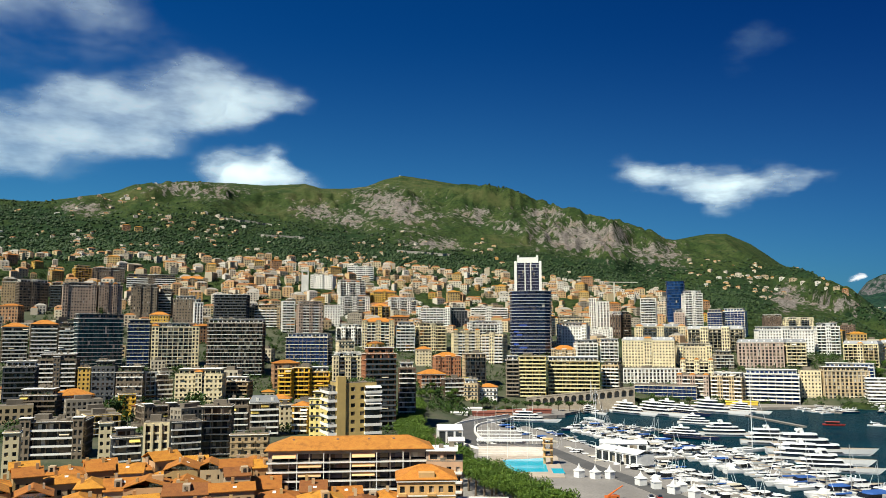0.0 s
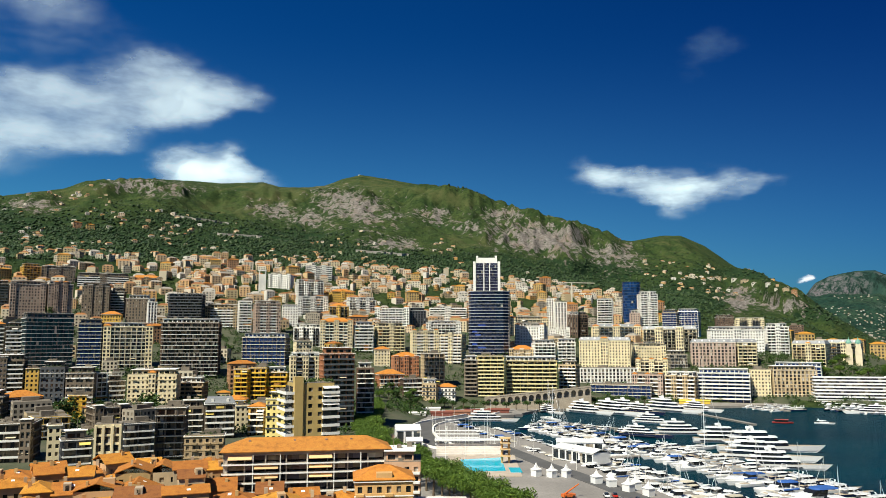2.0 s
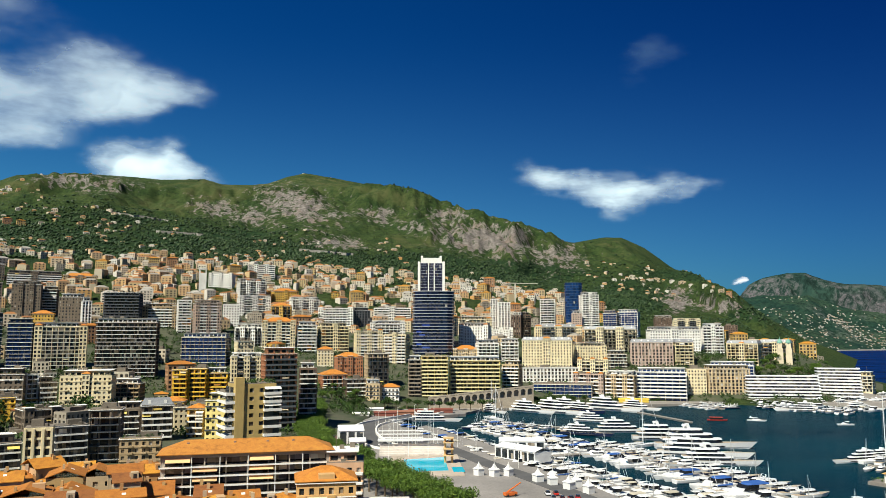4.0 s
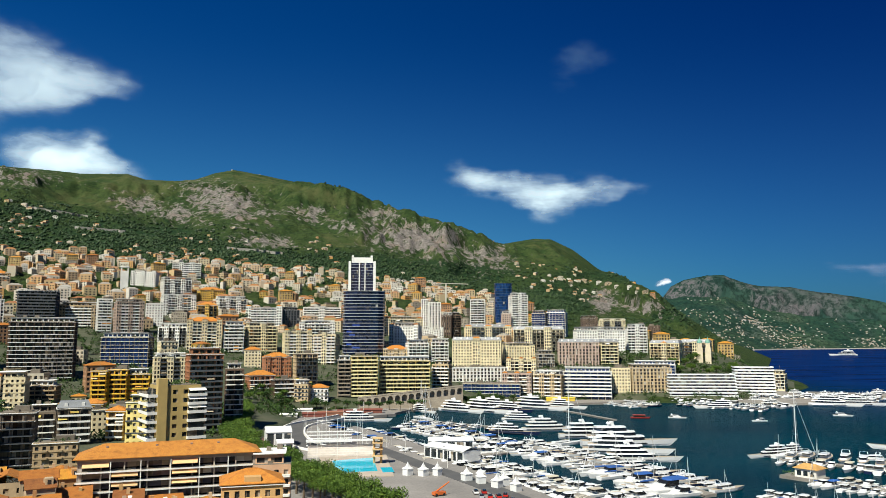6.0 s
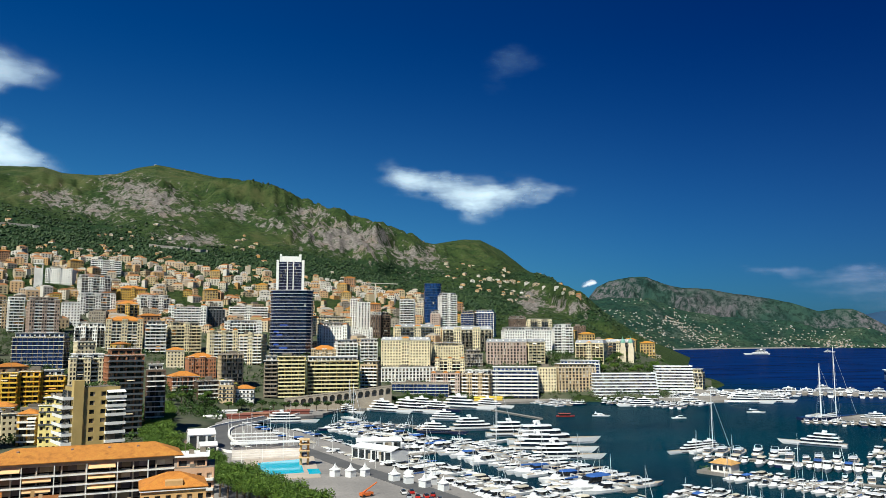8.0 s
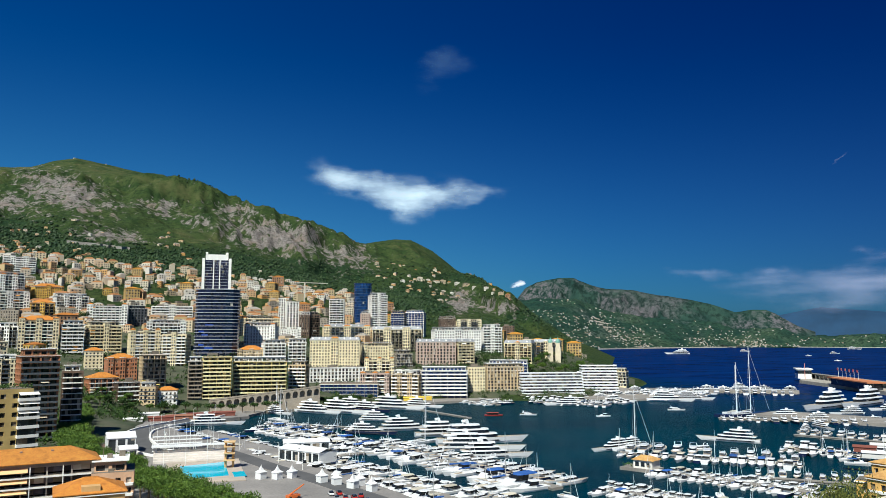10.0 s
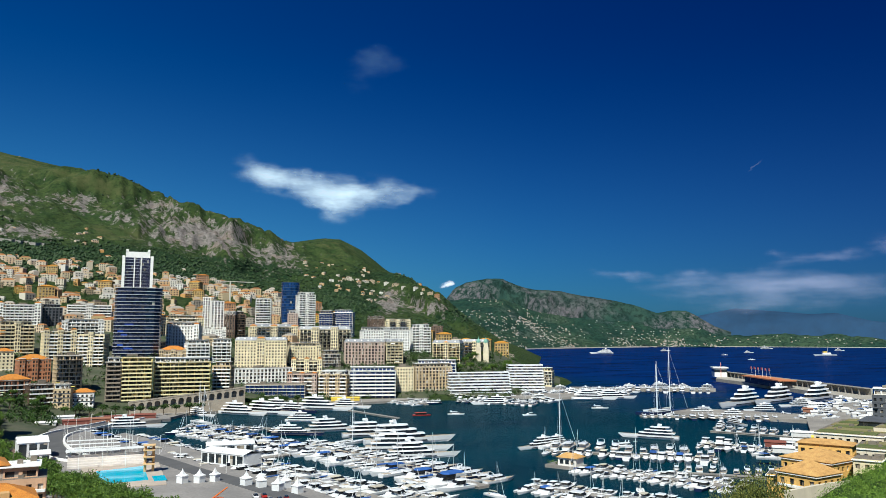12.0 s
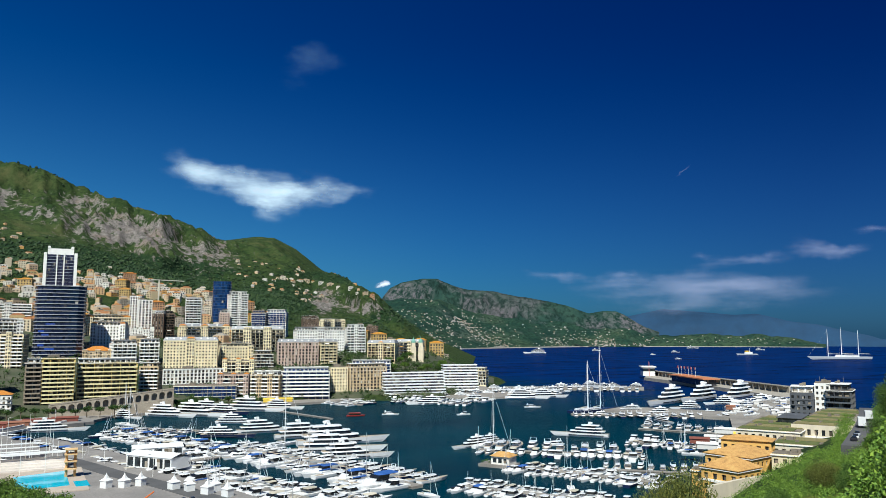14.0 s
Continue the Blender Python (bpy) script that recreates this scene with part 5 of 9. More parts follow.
def old_house(x, y, z, w, dep, h, rot, seed, hip=False):
    """A terraced house with clay roof, chimneys, skylights and shuttered windows."""
    rng = random.Random(seed)
    wall = paint(OLD_WALLS[seed % 5])
    root = thing("town_house", rng.choice(("old town house with worn orange tiled roof", "old town house with brown clay roof and chimneys", "narrow old house with faded terracotta roof")), "house", pose(x, y, z, 0, 0, rot), "old quarter houses")
    n = max(2, round(h / 3.2))
    bm = bmesh.new()
    facade_shell(bm, w, dep, h - 0.9, 0, n, max(2, round(w / 3)), max(2, round(dep / 3.5)), 0.5, 0.6)
    part("wall", bm, wall, root)
    part("window", mesh_of(lambda b: box(b, -w / 2 + 0.35, w / 2 - 0.35, 0.35, dep - 0.35, 0.2, h - 0.3), CURTAIN, "window"), None, root)
    bm = bmesh.new()
    rise = dep * rng.uniform(0.17, 0.24)
    if hip:
        hip_roof(bm, w, dep, h + 0.01, rise, 0.6)
    else:
        gable_roof(bm, w, dep, h + 0.22, rise)
    roof = part("roof", bm, tiles(TILE_TONES[rng.randrange(5)]), root)
    for _ in range(rng.choice((1, 1, 2, 2))):
        cx, cy = rng.uniform(-w * 0.45, w * 0.45), rng.uniform(dep * 0.2, dep * 0.75)
        zz = h + 0.2 + rise * (1 - abs(cy - dep / 2) / (dep / 2)) - 0.3
        box_part("chimney", cx - 0.45, cx + 0.45, cy - 0.3, cy + 0.3, zz, zz + rng.uniform(1.2, 2.0), paint(OLD_WALLS[rng.randrange(5)]), root)
    if rng.random() < 0.6:
        sx_, f = rng.uniform(-w * 0.3, w * 0.3), rng.uniform(0.25, 0.6)
        ya, yb = dep / 2 * f, dep / 2 * f + 0.9
        sl = rise / (dep / 2)
        bm = bmesh.new()
        loft(bm, [[(sx_ - 0.5, yy, h + 0.24 + sl * yy + dz), (sx_ + 0.5, yy, h + 0.24 + sl * yy + dz)][::1] + [(sx_ + 0.5, yy, h + 0.34 + sl * yy + dz), (sx_ - 0.5, yy, h + 0.34 + sl * yy + dz)] for yy, dz in ((ya, 0), (yb, 0))])
        part("skylight", bm, SLAB, root, "pale framed skylight")
    if rng.random() < 0.35:
        a = rng.uniform(-w * 0.3, w * 0.3)
        dm = box_part("dormer", a - 1.0, a + 1.0, dep * 0.12, dep * 0.4, h + 0.3, h + rise * 0.5 + 1.5, wall, root, "small rendered dormer")
        box_part("dormer_window", a - 0.45, a + 0.45, dep * 0.12 - 0.06, dep * 0.12 - 0.005, h + 0.9, h + rise * 0.5 + 1.1, DARKGLASS, dm)
    return root


seed = 0
for ring_d, z_top, step in ((203, 16.5, 2.5), (219, 17, 2.4), (237, 18, 2.3), (256, 18, 2.1), (276, 17.5, 2.0)):
    az = -33.0
    rr = random.Random(ring_d)
    while az < (-3.5 if ring_d < 230 else -13.4):
        stp = step * rr.uniform(0.75, 1.35)
        w = ring_d * radians(stp) * 0.96
        x, y = spot(az + stp / 2, ring_d + rr.uniform(-3, 3))
        top = z_top + rr.uniform(-2.2, 1.6) - (1.5 if az > -14 else 0)
        old_house(x, y, 6, w, rr.uniform(9, 12.5), top - 6, -(az + stp / 2) + rr.choice((0, 0, 0, 90, -12, 14)) * (1 if w > 9 else 0) + rr.uniform(-7, 7), seed, rr.random() < 0.3)
        seed += 1
        az += stp

# ---------------------------------------------------------------- white terraced block beside the marina
STRIPE = paint((0.84, 0.84, 0.83), 0.6, 0.08)
for az, d, w, z0, n, st, rot in ((31.2, 745, 62, 2, 8, 2.75, -14), (34.6, 790, 36, 2, 10, 2.75, -24)):
    x, y = spot(az, d)
    root = thing("apartment_building", "long white terraced waterfront block with continuous balconies", "building", pose(x, y, z0, 0, 0, rot), "town buildings")
    back = mesh_of(lambda bm: box(bm, -w / 2 + 0.6, w / 2 - 0.6, 2.2, 15, -0.2, st - 0.3), PALEGLASS, "window")
    rail = mesh_of(lambda bm: tray(bm, -w / 2, w / 2, 0, 15.2, -0.35, 0.95, 0.3, 0.3), STRIPE, "terrace")
    for k in range(n):
        part("window", back, None, root, at=(0, k * 0.9, k * st))
        part("terrace", rail, None, root, "white terrace with solid parapet", at=(0, k * 0.9, (k + 1) * st))

# ---------------------------------------------------------------- arcaded ramp above the north quay
def arcade(x0, y0, x1, y1, za, zb, bays, label):
    """A rising road on a row of arches."""
    v = Vector((x1 - x0, y1 - y0))
    ln = v.length
    root = thing("viaduct", label, "viaduct", pose(x0, y0, 0, 0, 0, math.degrees(math.atan2(v.y, v.x))))
    bw = ln / bays
    for i in range(bays):
        xa, xb = i * bw, (i + 1) * bw
        ta, tb = za + (zb - za) * i / bays, za + (zb - za) * (i + 1) / bays
        r, xm = bw * 0.36, (xa + xb) / 2
        spring = max(min(ta, tb) - 0.9 - r, 3.2)
        low = max(spring - 3.0, 2.4)
        arc = [(xm - r, low)] + [(xm - r * math.cos(t), spring + r * math.sin(t)) for t in np.linspace(0, math.pi, 9)] + [(xm + r, low)]
        out = [(xa, low)] + [(xa + (xb - xa) * k / 8, ta + (tb - ta) * k / 8) for k in range(9)] + [(xb, low)]
        bm = bmesh.new()
        rows = [[bm.verts.new((px_, yy, pz)) for px_, pz in pts] for pts, yy in ((arc, 2.9), (arc, 0), (out, 0), (out, 2.9))]
        for ra, rb in zip(rows, rows[1:]):
            for k in range(len(ra) - 1):
                bm.faces.new((ra[k], ra[k + 1], rb[k + 1], rb[k]))
        foot = [bm.verts.new((px_, 0, 1.5)) for px_ in (xa, xb)]
        bm.faces.new((rows[2][0], rows[1][0], rows[1][-1], rows[2][-1], foot[1], foot[0]))
        part("arch", bm, STONE_PALE, root)
    bm = bmesh.new()
    loft(bm, [[(0, 3.02, 0), (0, 9, 0), (0, 9, za), (0, 3.02, za)], [(ln, 3.02, 0), (ln, 9, 0), (ln, 9, zb), (ln, 3.02, zb)]])
    part("roadway", bm, STONE, root, "stone roadway behind the arches")
    bm = bmesh.new()
    loft(bm, [[(0, -0.2, za + 0.005), (0, 0.2, za + 0.005), (0, 0.2, za + 1.1), (0, -0.2, za + 1.1)], [(ln, -0.2, zb + 0.005), (ln, 0.2, zb + 0.005), (ln, 0.2, zb + 1.1), (ln, -0.2, zb + 1.1)]])
    part("parapet", bm, STONE_PALE, root)
    return root


STONE_PALE = rough_stuff("pale_masonry", (0.30, 0.25, 0.19), (0.42, 0.36, 0.28), 0.2, 1.6)
arcade(67, 613, 152, 611, 10.5, 19.0, 15, "pale stone ramp carried on a row of arches")

# ---------------------------------------------------------------- pool, stands and tents on the quay
POOLWATER = sleek("pool_water", (0.004, 0.50, 0.70), 0.06, 0, 0.02)
pool = thing("swimming_pool", "turquoise swimming pool with pale surround", "pool", pose(36.2, 344, 2.2, 0, 0, -3))
prism_part("surround", [(-15, -24), (15, -24), (17, 32), (-15, 32)], 0.02, 0.35, paint((0.48, 0.40, 0.32)), pool, "pale paved surround")
prism_part("basin_water", [(-8.8, -14), (9.2, -12), (10, 24), (-9.4, 18)], 0.36, 0.42, POOLWATER, pool, "turquoise pool water")
prism_part("shallow_pool", [(11, -16), (16, -16), (16, -4), (11, -4)], 0.36, 0.42, POOLWATER, pool, "small turquoise pool")
tower = thing("diving_tower", "tall ochre diving tower beside the pool", "diving tower", pose(47.5, 352, 2.5, 0, 0, -10))
for s in (-1.6, 1.6):
    box_part("leg", s - 0.5, s + 0.5, -0.8, 0.8, 0, 11, paint((0.62, 0.38, 0.16)), tower)
for zz in (3.2, 6.2, 9.0, 11.01):
    box_part("platform", -2.4, 2.4, -3.2, 1.0, zz, zz + 0.4, paint((0.70, 0.46, 0.22)), tower)

TENTCLOTH = sleek("white_tent_cloth", (0.74, 0.74, 0.72), 0.7, 0, 0.06)


def marquee(x, y, w, dep, h, rot, bays, label="long white marquee with glazed gable"):
    root = thing("marquee", label, "tent", pose(x, y, 2.2, 0, 0, rot), "white tents")
    box_part("wall", -w / 2, w / 2, 0, dep, 0, h, TENTCLOTH, root)
    bm = bmesh.new()
    gable_roof(bm, w, dep, h + 0.22, dep * 0.14, 0.3)
    part("roof", bm, TENTCLOTH, root)
    pane = mesh_of(lambda bm: box(bm, -w / bays * 0.38, w / bays * 0.38, -0.06, -0.005, 0.5, h - 0.5), DARKGLASS, "window")
    for i in range(bays):
        part("window", pane, None, root, at=(-w / 2 + (i + 0.5) * w / bays, 0, 0))
    return root


def pagoda(x, y, s, rot):
    root = thing("pagoda_tent", "small white pagoda tent with pointed roof", "tent", pose(x, y, 2.2, 0, 0, rot), "white tents")
    box_part("wall", -s / 2, s / 2, -s / 2, s / 2, 0, 2.6, TENTCLOTH, root)
    bm = bmesh.new()
    k = s / 2 + 0.2
    loft(bm, [[(-a, -a, z), (a, -a, z), (a, a, z), (-a, a, z)] for a, z in ((k, 2.605), (k, 2.8), (k * 0.45, 3.5), (k * 0.12, 4.8), (0.03, 5.6))])
    part("roof", bm, TENTCLOTH, root)
    return root


marquee(79, 356, 26, 11, 5, -58, 6)
marquee(87, 374, 22, 9, 6, -8, 5, "white two storey pavilion with large windows")
marquee(4, 414, 13, 16, 7.5, 4, 3, "white event pavilion on the red paving")
marquee(7, 398, 8, 10, 4, 2, 2, "white event pavilion on the red paving")
for x, y, s in ((62, 318, 6), (56, 321, 6), (77, 304, 6.5), (81, 297, 6), (85, 288, 6.5), (90, 280, 6), (68, 318, 5.5), (89, 292, 6)):
    pagoda(x, y, s * 0.52, x * 7 % 40)
slab_of("pavement", [(-8, 395), (14, 385), (12, 430), (8, 470), (6, 520), (-14, 540), (-18, 470)], 2.33, RED_PAVING, "red paved promenade beside the boulevard", "pavement", 1.0)


def ribbon(name, pts, half, z, h, material, label, category):
    bm = bmesh.new()
    rings = []
    for i, (x, y) in enumerate(pts):
        a, b = pts[max(i - 1, 0)], pts[min(i + 1, len(pts) - 1)]
        d = Vector((b[0] - a[0], b[1] - a[1])).normalized()
        nx, ny = -d.y * half, d.x * half
        rings.append([(x + nx, y + ny, z), (x - nx, y - ny, z), (x - nx, y - ny, z + h), (x + nx, y + ny, z + h)])
    loft(bm, rings)
    return tagged(new(name, mesh(bm, material, name)), label, category, "", "structure")


def curve(pts, k=8):
    out = []
    for i in range(len(pts) - 1):
        p0, p1, p2, p3 = (Vector(pts[max(0, min(len(pts) - 1, j))]) for j in (i - 1, i, i + 1, i + 2))
        for s in range(k):
            t = s / k
            out.append(tuple(0.5 * ((2 * p1) + (-p0 + p2) * t + (2 * p0 - 5 * p1 + 4 * p2 - p3) * t * t + (-p0 + 3 * p1 - 3 * p2 + p3) * t ** 3)))
    return out + [pts[-1]]


bend = curve([(52, 402), (34, 398), (22, 406), (15, 430), (12, 465), (15, 500), (25, 522), (45, 548), (70, 585)])
ribbon("road", bend, 6.5, 2.0, 0.34, ASPHALT, "grey asphalt race track bending round the harbour", "road")
for off in (-7.2, 7.2):
    edge = []
    for i, p in enumerate(bend):
        a, b = Vector(bend[max(i - 1, 0)]), Vector(bend[min(i + 1, len(bend) - 1)])
        d = (b - a).normalized()
        edge.append((p[0] - d.y * off, p[1] + d.x * off))
    ribbon("kerb", edge, 0.5, 2.2, 1.1, SLAB, "white safety barrier along the track", "barrier")
ribbon("road", curve([(52, 404), (58, 380), (66, 345), (76, 312), (88, 262)]), 4.5, 2.0, 0.34, ASPHALT, "grey quayside road beside the moorings", "road")
ribbon("road", curve([(-28, 560), (-30, 480), (-14, 412), (4, 350), (22, 296), (40, 240)]), 5, 1.5, 0.9, ASPHALT, "boulevard beside the trees", "road")
stand = thing("grandstand", "stepped white grandstand facing the pool", "grandstand", pose(33, 375, 2.2, 0, 0, -4))
for k in range(5):
    box_part("tier", -16, 16, k * 1.8, k * 1.8 + 1.78, 0, 1.0 + k * 0.9, paint((0.66, 0.60, 0.54)), stand)
box_part("roof", -17, 17, 5, 11, 6.6, 6.9, TENTCLOTH, stand, "white canopy")
for s in (-15, 0, 15):
    box_part("post", s - 0.2, s + 0.2, 9.4, 9.8, 0, 6.59, SLAB, stand)
deckm = thing("grandstand", "white open scaffold stands beside the track", "grandstand", pose(29, 412, 2.2, 0, 0, -4))
for k in range(5):
    box_part("tier", -11, 13, k * 2.2, k * 2.2 + 2.1, 0.2 + k * 1.5, 0.5 + k * 1.5, TENTCLOTH, deckm)
    box_part("post", -11 + k * 6 - 0.1, -11 + k * 6 + 0.1, 10.5, 10.7, 0, 8, SLAB, deckm)
flag = mesh_of(lambda bm: tube(bm, (0, 0, 0), (0, 0, 19), 0.12, 0.07), SLAB, "flagpole")
for i in range(9):
    a = new("flagpole", flag)
    a.location = (21 + i * 3.1, 366 + (i % 3) * 16, 2.2)
    tagged(a, "tall white flagpole beside the pool", "flagpole", "flagpoles")

# ---------------------------------------------------------------- terminal and head of the breakwater
root = thing("terminal_building", "long low terminal with orange roof on the breakwater", "building", pose(752, 610, 4, 0, 0, 60))
box_part("wall", -62, 40, -7, 7, 0, 7, glazing((0.03, 0.03, 0.035), 0.05), root, "dark glazed walls")
box_part("roof", -66, 44, -10, 10, 7.01, 8.2, paint((0.55, 0.20, 0.08)), root, "flat orange roof")
pole = mesh_of(lambda bm: tube(bm, (0, 0, 8.2), (0, 0, 19), 0.15, 0.1), SLAB, "flagpole")
cloth = mesh_of(lambda bm: box(bm, 0.16, 4.2, -0.04, 0.04, 16, 18.8), sleek("red_white_flag", (0.75, 0.12, 0.10), 0.8, 0, 0.3), "flag")
for i in range(6):
    fp = part("flagpole", pole, None, root, at=(-20 + i * 11, 0, 0))
    part("flag", cloth, None, fp, "small red flag")
root = thing("harbour_office", "white harbour office at the end of the breakwater", "building", pose(838, 752, 4, 0, 0, 50))
box_part("wall", -16, 12, -8, 8, 0, 12, paint(WHITE), root)
box_part("window", -16.1, 12.1, -8.1, 8.1, 6.5, 10, DARKGLASS, root)
box_part("roof", -18, 14, -10, 10, 12.01, 13, SLAB, root)
bm = bmesh.new()
tube(bm, (-17, 0, 0), (-17, 0, 20), 0.5, 0.3, 8)
part("beacon", bm, sleek("red_white_beacon", (0.7, 0.25, 0.22), 0.6), root, "red harbour beacon")
rampart = thing("sea_wall", "raised sea wall with columns along the breakwater", "sea wall", pose(846, 756, 4, 0, 0, -116.5))
box_part("wall", 0, 340, 7, 9, 0, 6, STONE, rampart)
box_part("walkway", 0, 340, 1, 9.2, 6.01, 6.6, CONCRETE, rampart)
col = mesh_of(lambda bm: box(bm, -0.5, 0.5, 1.2, 2.2, 0, 6), CONCRETE, "column")
for i in range(28):
    part("column", col, None, rampart, at=(6 + i * 12, 0, 0))

# ---------------------------------------------------------------- houses under the rock, on the south quay
YVILLA = (0.74, 0.44, 0.12)
GRASSROOF = rough_stuff("grass_roof", (0.07, 0.10, 0.02), (0.15, 0.16, 0.045), 0.25, 2.0)
DRYROOF = rough_stuff("sedum_roof", (0.16, 0.14, 0.05), (0.28, 0.24, 0.10), 0.25, 2.0)
x, y = spot(52.7, 262)
block(x, y, 7, 13, 13, 10.2, -86, "punch", YVILLA, "yellow ochre villa with pale tiled hip roof", roof="paletile", name="villa", category="house", pitch=0.26)
x, y = spot(53.3, 279)
block(x, y, 7, 17, 17, 12.0, -84, "punch", YVILLA, "larger yellow villa with shallow tiled roof", roof="paletile", name="villa", category="house", pitch=0.17)
x, y = spot(54.5, 300)
block(x, y, 7, 17, 9, 14.6, -64, "punch", YVILLA, "long yellow villa wing with a low tiled roof", roof="paletile", name="villa", category="house", pitch=0.12)
x, y = spot(51.6, 268)
block(x, y, 5, 7, 8, 10.5, -60, "punch", YVILLA, "small ochre lodge beside the villa", name="villa", category="house", pent=False)
x, y = spot(56.9, 278)
block(x, y, 9, 8, 9, 11.5, -66, "punch", CREAM, "small cream annexe with flat roof", name="villa", category="house", pent=False)
for az, d, w, dep, ztop, rot, lab in ((55.9, 362, 26, 62, 19.5, -66, "long low beige block with brown planted roof"), (58.9, 372, 20, 84, 21.5, -68, "long beige block with green planted roof"), (57.8, 335, 19, 22, 17.5, -64, "small beige block with grass roof")):
    x, y = spot(az, d)
    g = block(x, y, 2.2, w, dep, ztop - 3.1, rot, "punch", (0.72, 0.63, 0.47), lab, storey=4.6, pent=False)
    for k in range(int(dep / 9)):
        a0 = 0.9 + k * (dep - 1.8) / int(dep / 9)
        gx = -w / 2 + 0.8 + (k % 3) * 1.2
        box_part("planted_roof", gx, w / 2 - 0.8 - ((k + 1) % 2) * 2.0, a0, a0 + (dep - 1.8) / int(dep / 9) - 0.5, ztop - 2.2, ztop - 1.85 + 0.12 * (k % 3), (DRYROOF, GRASSROOF)[(k + int(az)) % 2], g, "dry green and brown roof planting")
x, y = spot(57.3, 392)
box_gr = thing("roof_pavilion", "dark grey glazed roof pavilion", "pavilion", pose(x, y, 19.6, 0, 0, -66))
box_part("body", -5, 5, 0, 24, 0.02, 2.4, DARKGLASS, box_gr)
box_part("roof", -5.6, 5.6, -0.6, 24.6, 2.41, 2.7, paint(SLATE), box_gr)
x, y = spot(58.6, 480)
block(x, y, 2.2, 20, 18, 28.0, -60, "punch", SLATE, "dark and white modern apartment block with roof pergola")
x, y = spot(60.35, 476)
block(x, y, 2.2, 13, 20, 30.0, -66, "balc", (0.12, 0.12, 0.12), "dark modern apartment block with white end balconies")
x, y = spot(59.4, 479)
block(x, y, 2.2, 8, 18, 30.5, -62, "punch", WHITE, "white middle bay of the modern apartment block", pent=False)
CREAMWALL = paint((0.66, 0.58, 0.44))
ribbon("terrace_wall", curve([spot(52.0, 238), spot(54.5, 255), spot(57.3, 272), spot(59.3, 295), spot(60.6, 325), spot(61.2, 360)]), 0.6, 6, 11.0, CREAMWALL, "cream terrace wall with white coping", "wall")
ribbon("road", curve([spot(60.9, 255), spot(61.4, 290), spot(61.8, 335), spot(61.9, 390)]), 2.6, 20, 8.2, ASPHALT, "narrow lane above the terrace wall", "road")


# ---------------------------------------------------------------- boats
GEL = sleek("white_gelcoat", (0.78, 0.78, 0.77), 0.25, 0, 0.05)
NAVY = sleek("navy_hull", (0.012, 0.02, 0.06), 0.2)
BOATGLASS = sleek("tinted_boat_glass", (0.015, 0.017, 0.02), 0.08)
TEAK = rough_stuff("teak_deck", (0.36, 0.29, 0.21), (0.46, 0.38, 0.29), 0.6, 8)
CANVAS_BLUE = sleek("blue_canvas", (0.03, 0.12, 0.42), 0.8, 0, 0.5)
CANVAS_SAND = sleek("sand_canvas", (0.62, 0.56, 0.44), 0.8, 0, 0.3)
ALU = sleek("spar_aluminium", (0.72, 0.72, 0.70), 0.35, 0.6)
CUSHION = sleek("grey_cushions", (0.35, 0.35, 0.36), 0.85, 0, 0.4)


def hull_mesh(bm, L, B, free, rake=0.12, z0=-0.4, k=9, full=0.62):
    """A boat's hull along x, bow at +x, from below the water to the sheer line, closed by its deck."""
    rings = []
    for i in range(k):
        u = i / (k - 1)
        x = -L / 2 + L * u
        b = B / 2 * (0.86 + 0.14 * min(1, u * 3)) if u < full else B / 2 * math.cos((u - full) / (1 - full) * 1.5)
        b = max(b, 0.03)
        sheer = free * (1 + 0.35 * max(0, u - 0.4) ** 1.5)
        xo = L * rake * max(0, u - 0.6) / 0.4
        rings.append([(x, -b * 0.55, z0), (x + xo * 0.5, -b * 0.9, free * 0.35), (x + xo, -b, sheer), (x + xo, b, sheer), (x + xo * 0.5, b * 0.9, free * 0.35), (x, b * 0.55, z0)])
    loft(bm, rings)


def tier(bm, x0, x1, b0, b1, z0, z1, lean=0.5, back=0.1):
    """One storey of a superstructure: narrow and raked at its front end."""
    lo = [(x0, -b0), (x0 + (x1 - x0) * 0.55, -b0), (x1 - (x1 - x0) * 0.12, -b1), (x1, -b1 * 0.45), (x1, b1 * 0.45), (x1 - (x1 - x0) * 0.12, b1), (x0 + (x1 - x0) * 0.55, b0), (x0, b0)]
    h = z1 - z0
    xm = (x0 + x1) / 2
    hi = [(x + (back * h if x < xm else 0) - lean * h * max(0, (x - xm) / (x1 - xm)), y * 0.92) for x, y in lo]
    loft(bm, [[(x, y, z0) for x, y in lo], [(x, y, z1) for x, y in hi]])


DECKGREY = rough_stuff("non_slip_deck", (0.66, 0.65, 0.62), (0.76, 0.75, 0.72), 0.8, 6)


def decked(ob, material):
    """Gives the deck of a hull its own surface."""
    ob.data.materials.append(material)
    for f in ob.data.polygons:
        if f.normal.z > 0.7:
            f.material_index = 1
    return ob


def open_boat(m, label):
    bm = bmesh.new()
    hull_mesh(bm, 9, 2.6, 0.8)
    root = tagged(decked(part("motorboat", bm, GEL), DECKGREY), label, "boat", "moored small boats")
    bm = bmesh.new()
    tier(bm, -3.8, 1.8, 1.0, 0.8, 0.81, 0.95, 0.4)
    part("cockpit", bm, CUSHION, root, "grey cockpit cushions")
    bm = bmesh.new()
    tier(bm, -0.6, 1.6, 0.7, 0.6, 0.955, 1.75, 0.9, 0.4)
    part("console", bm, BOATGLASS, root, "dark tinted windscreen and console")
    return root


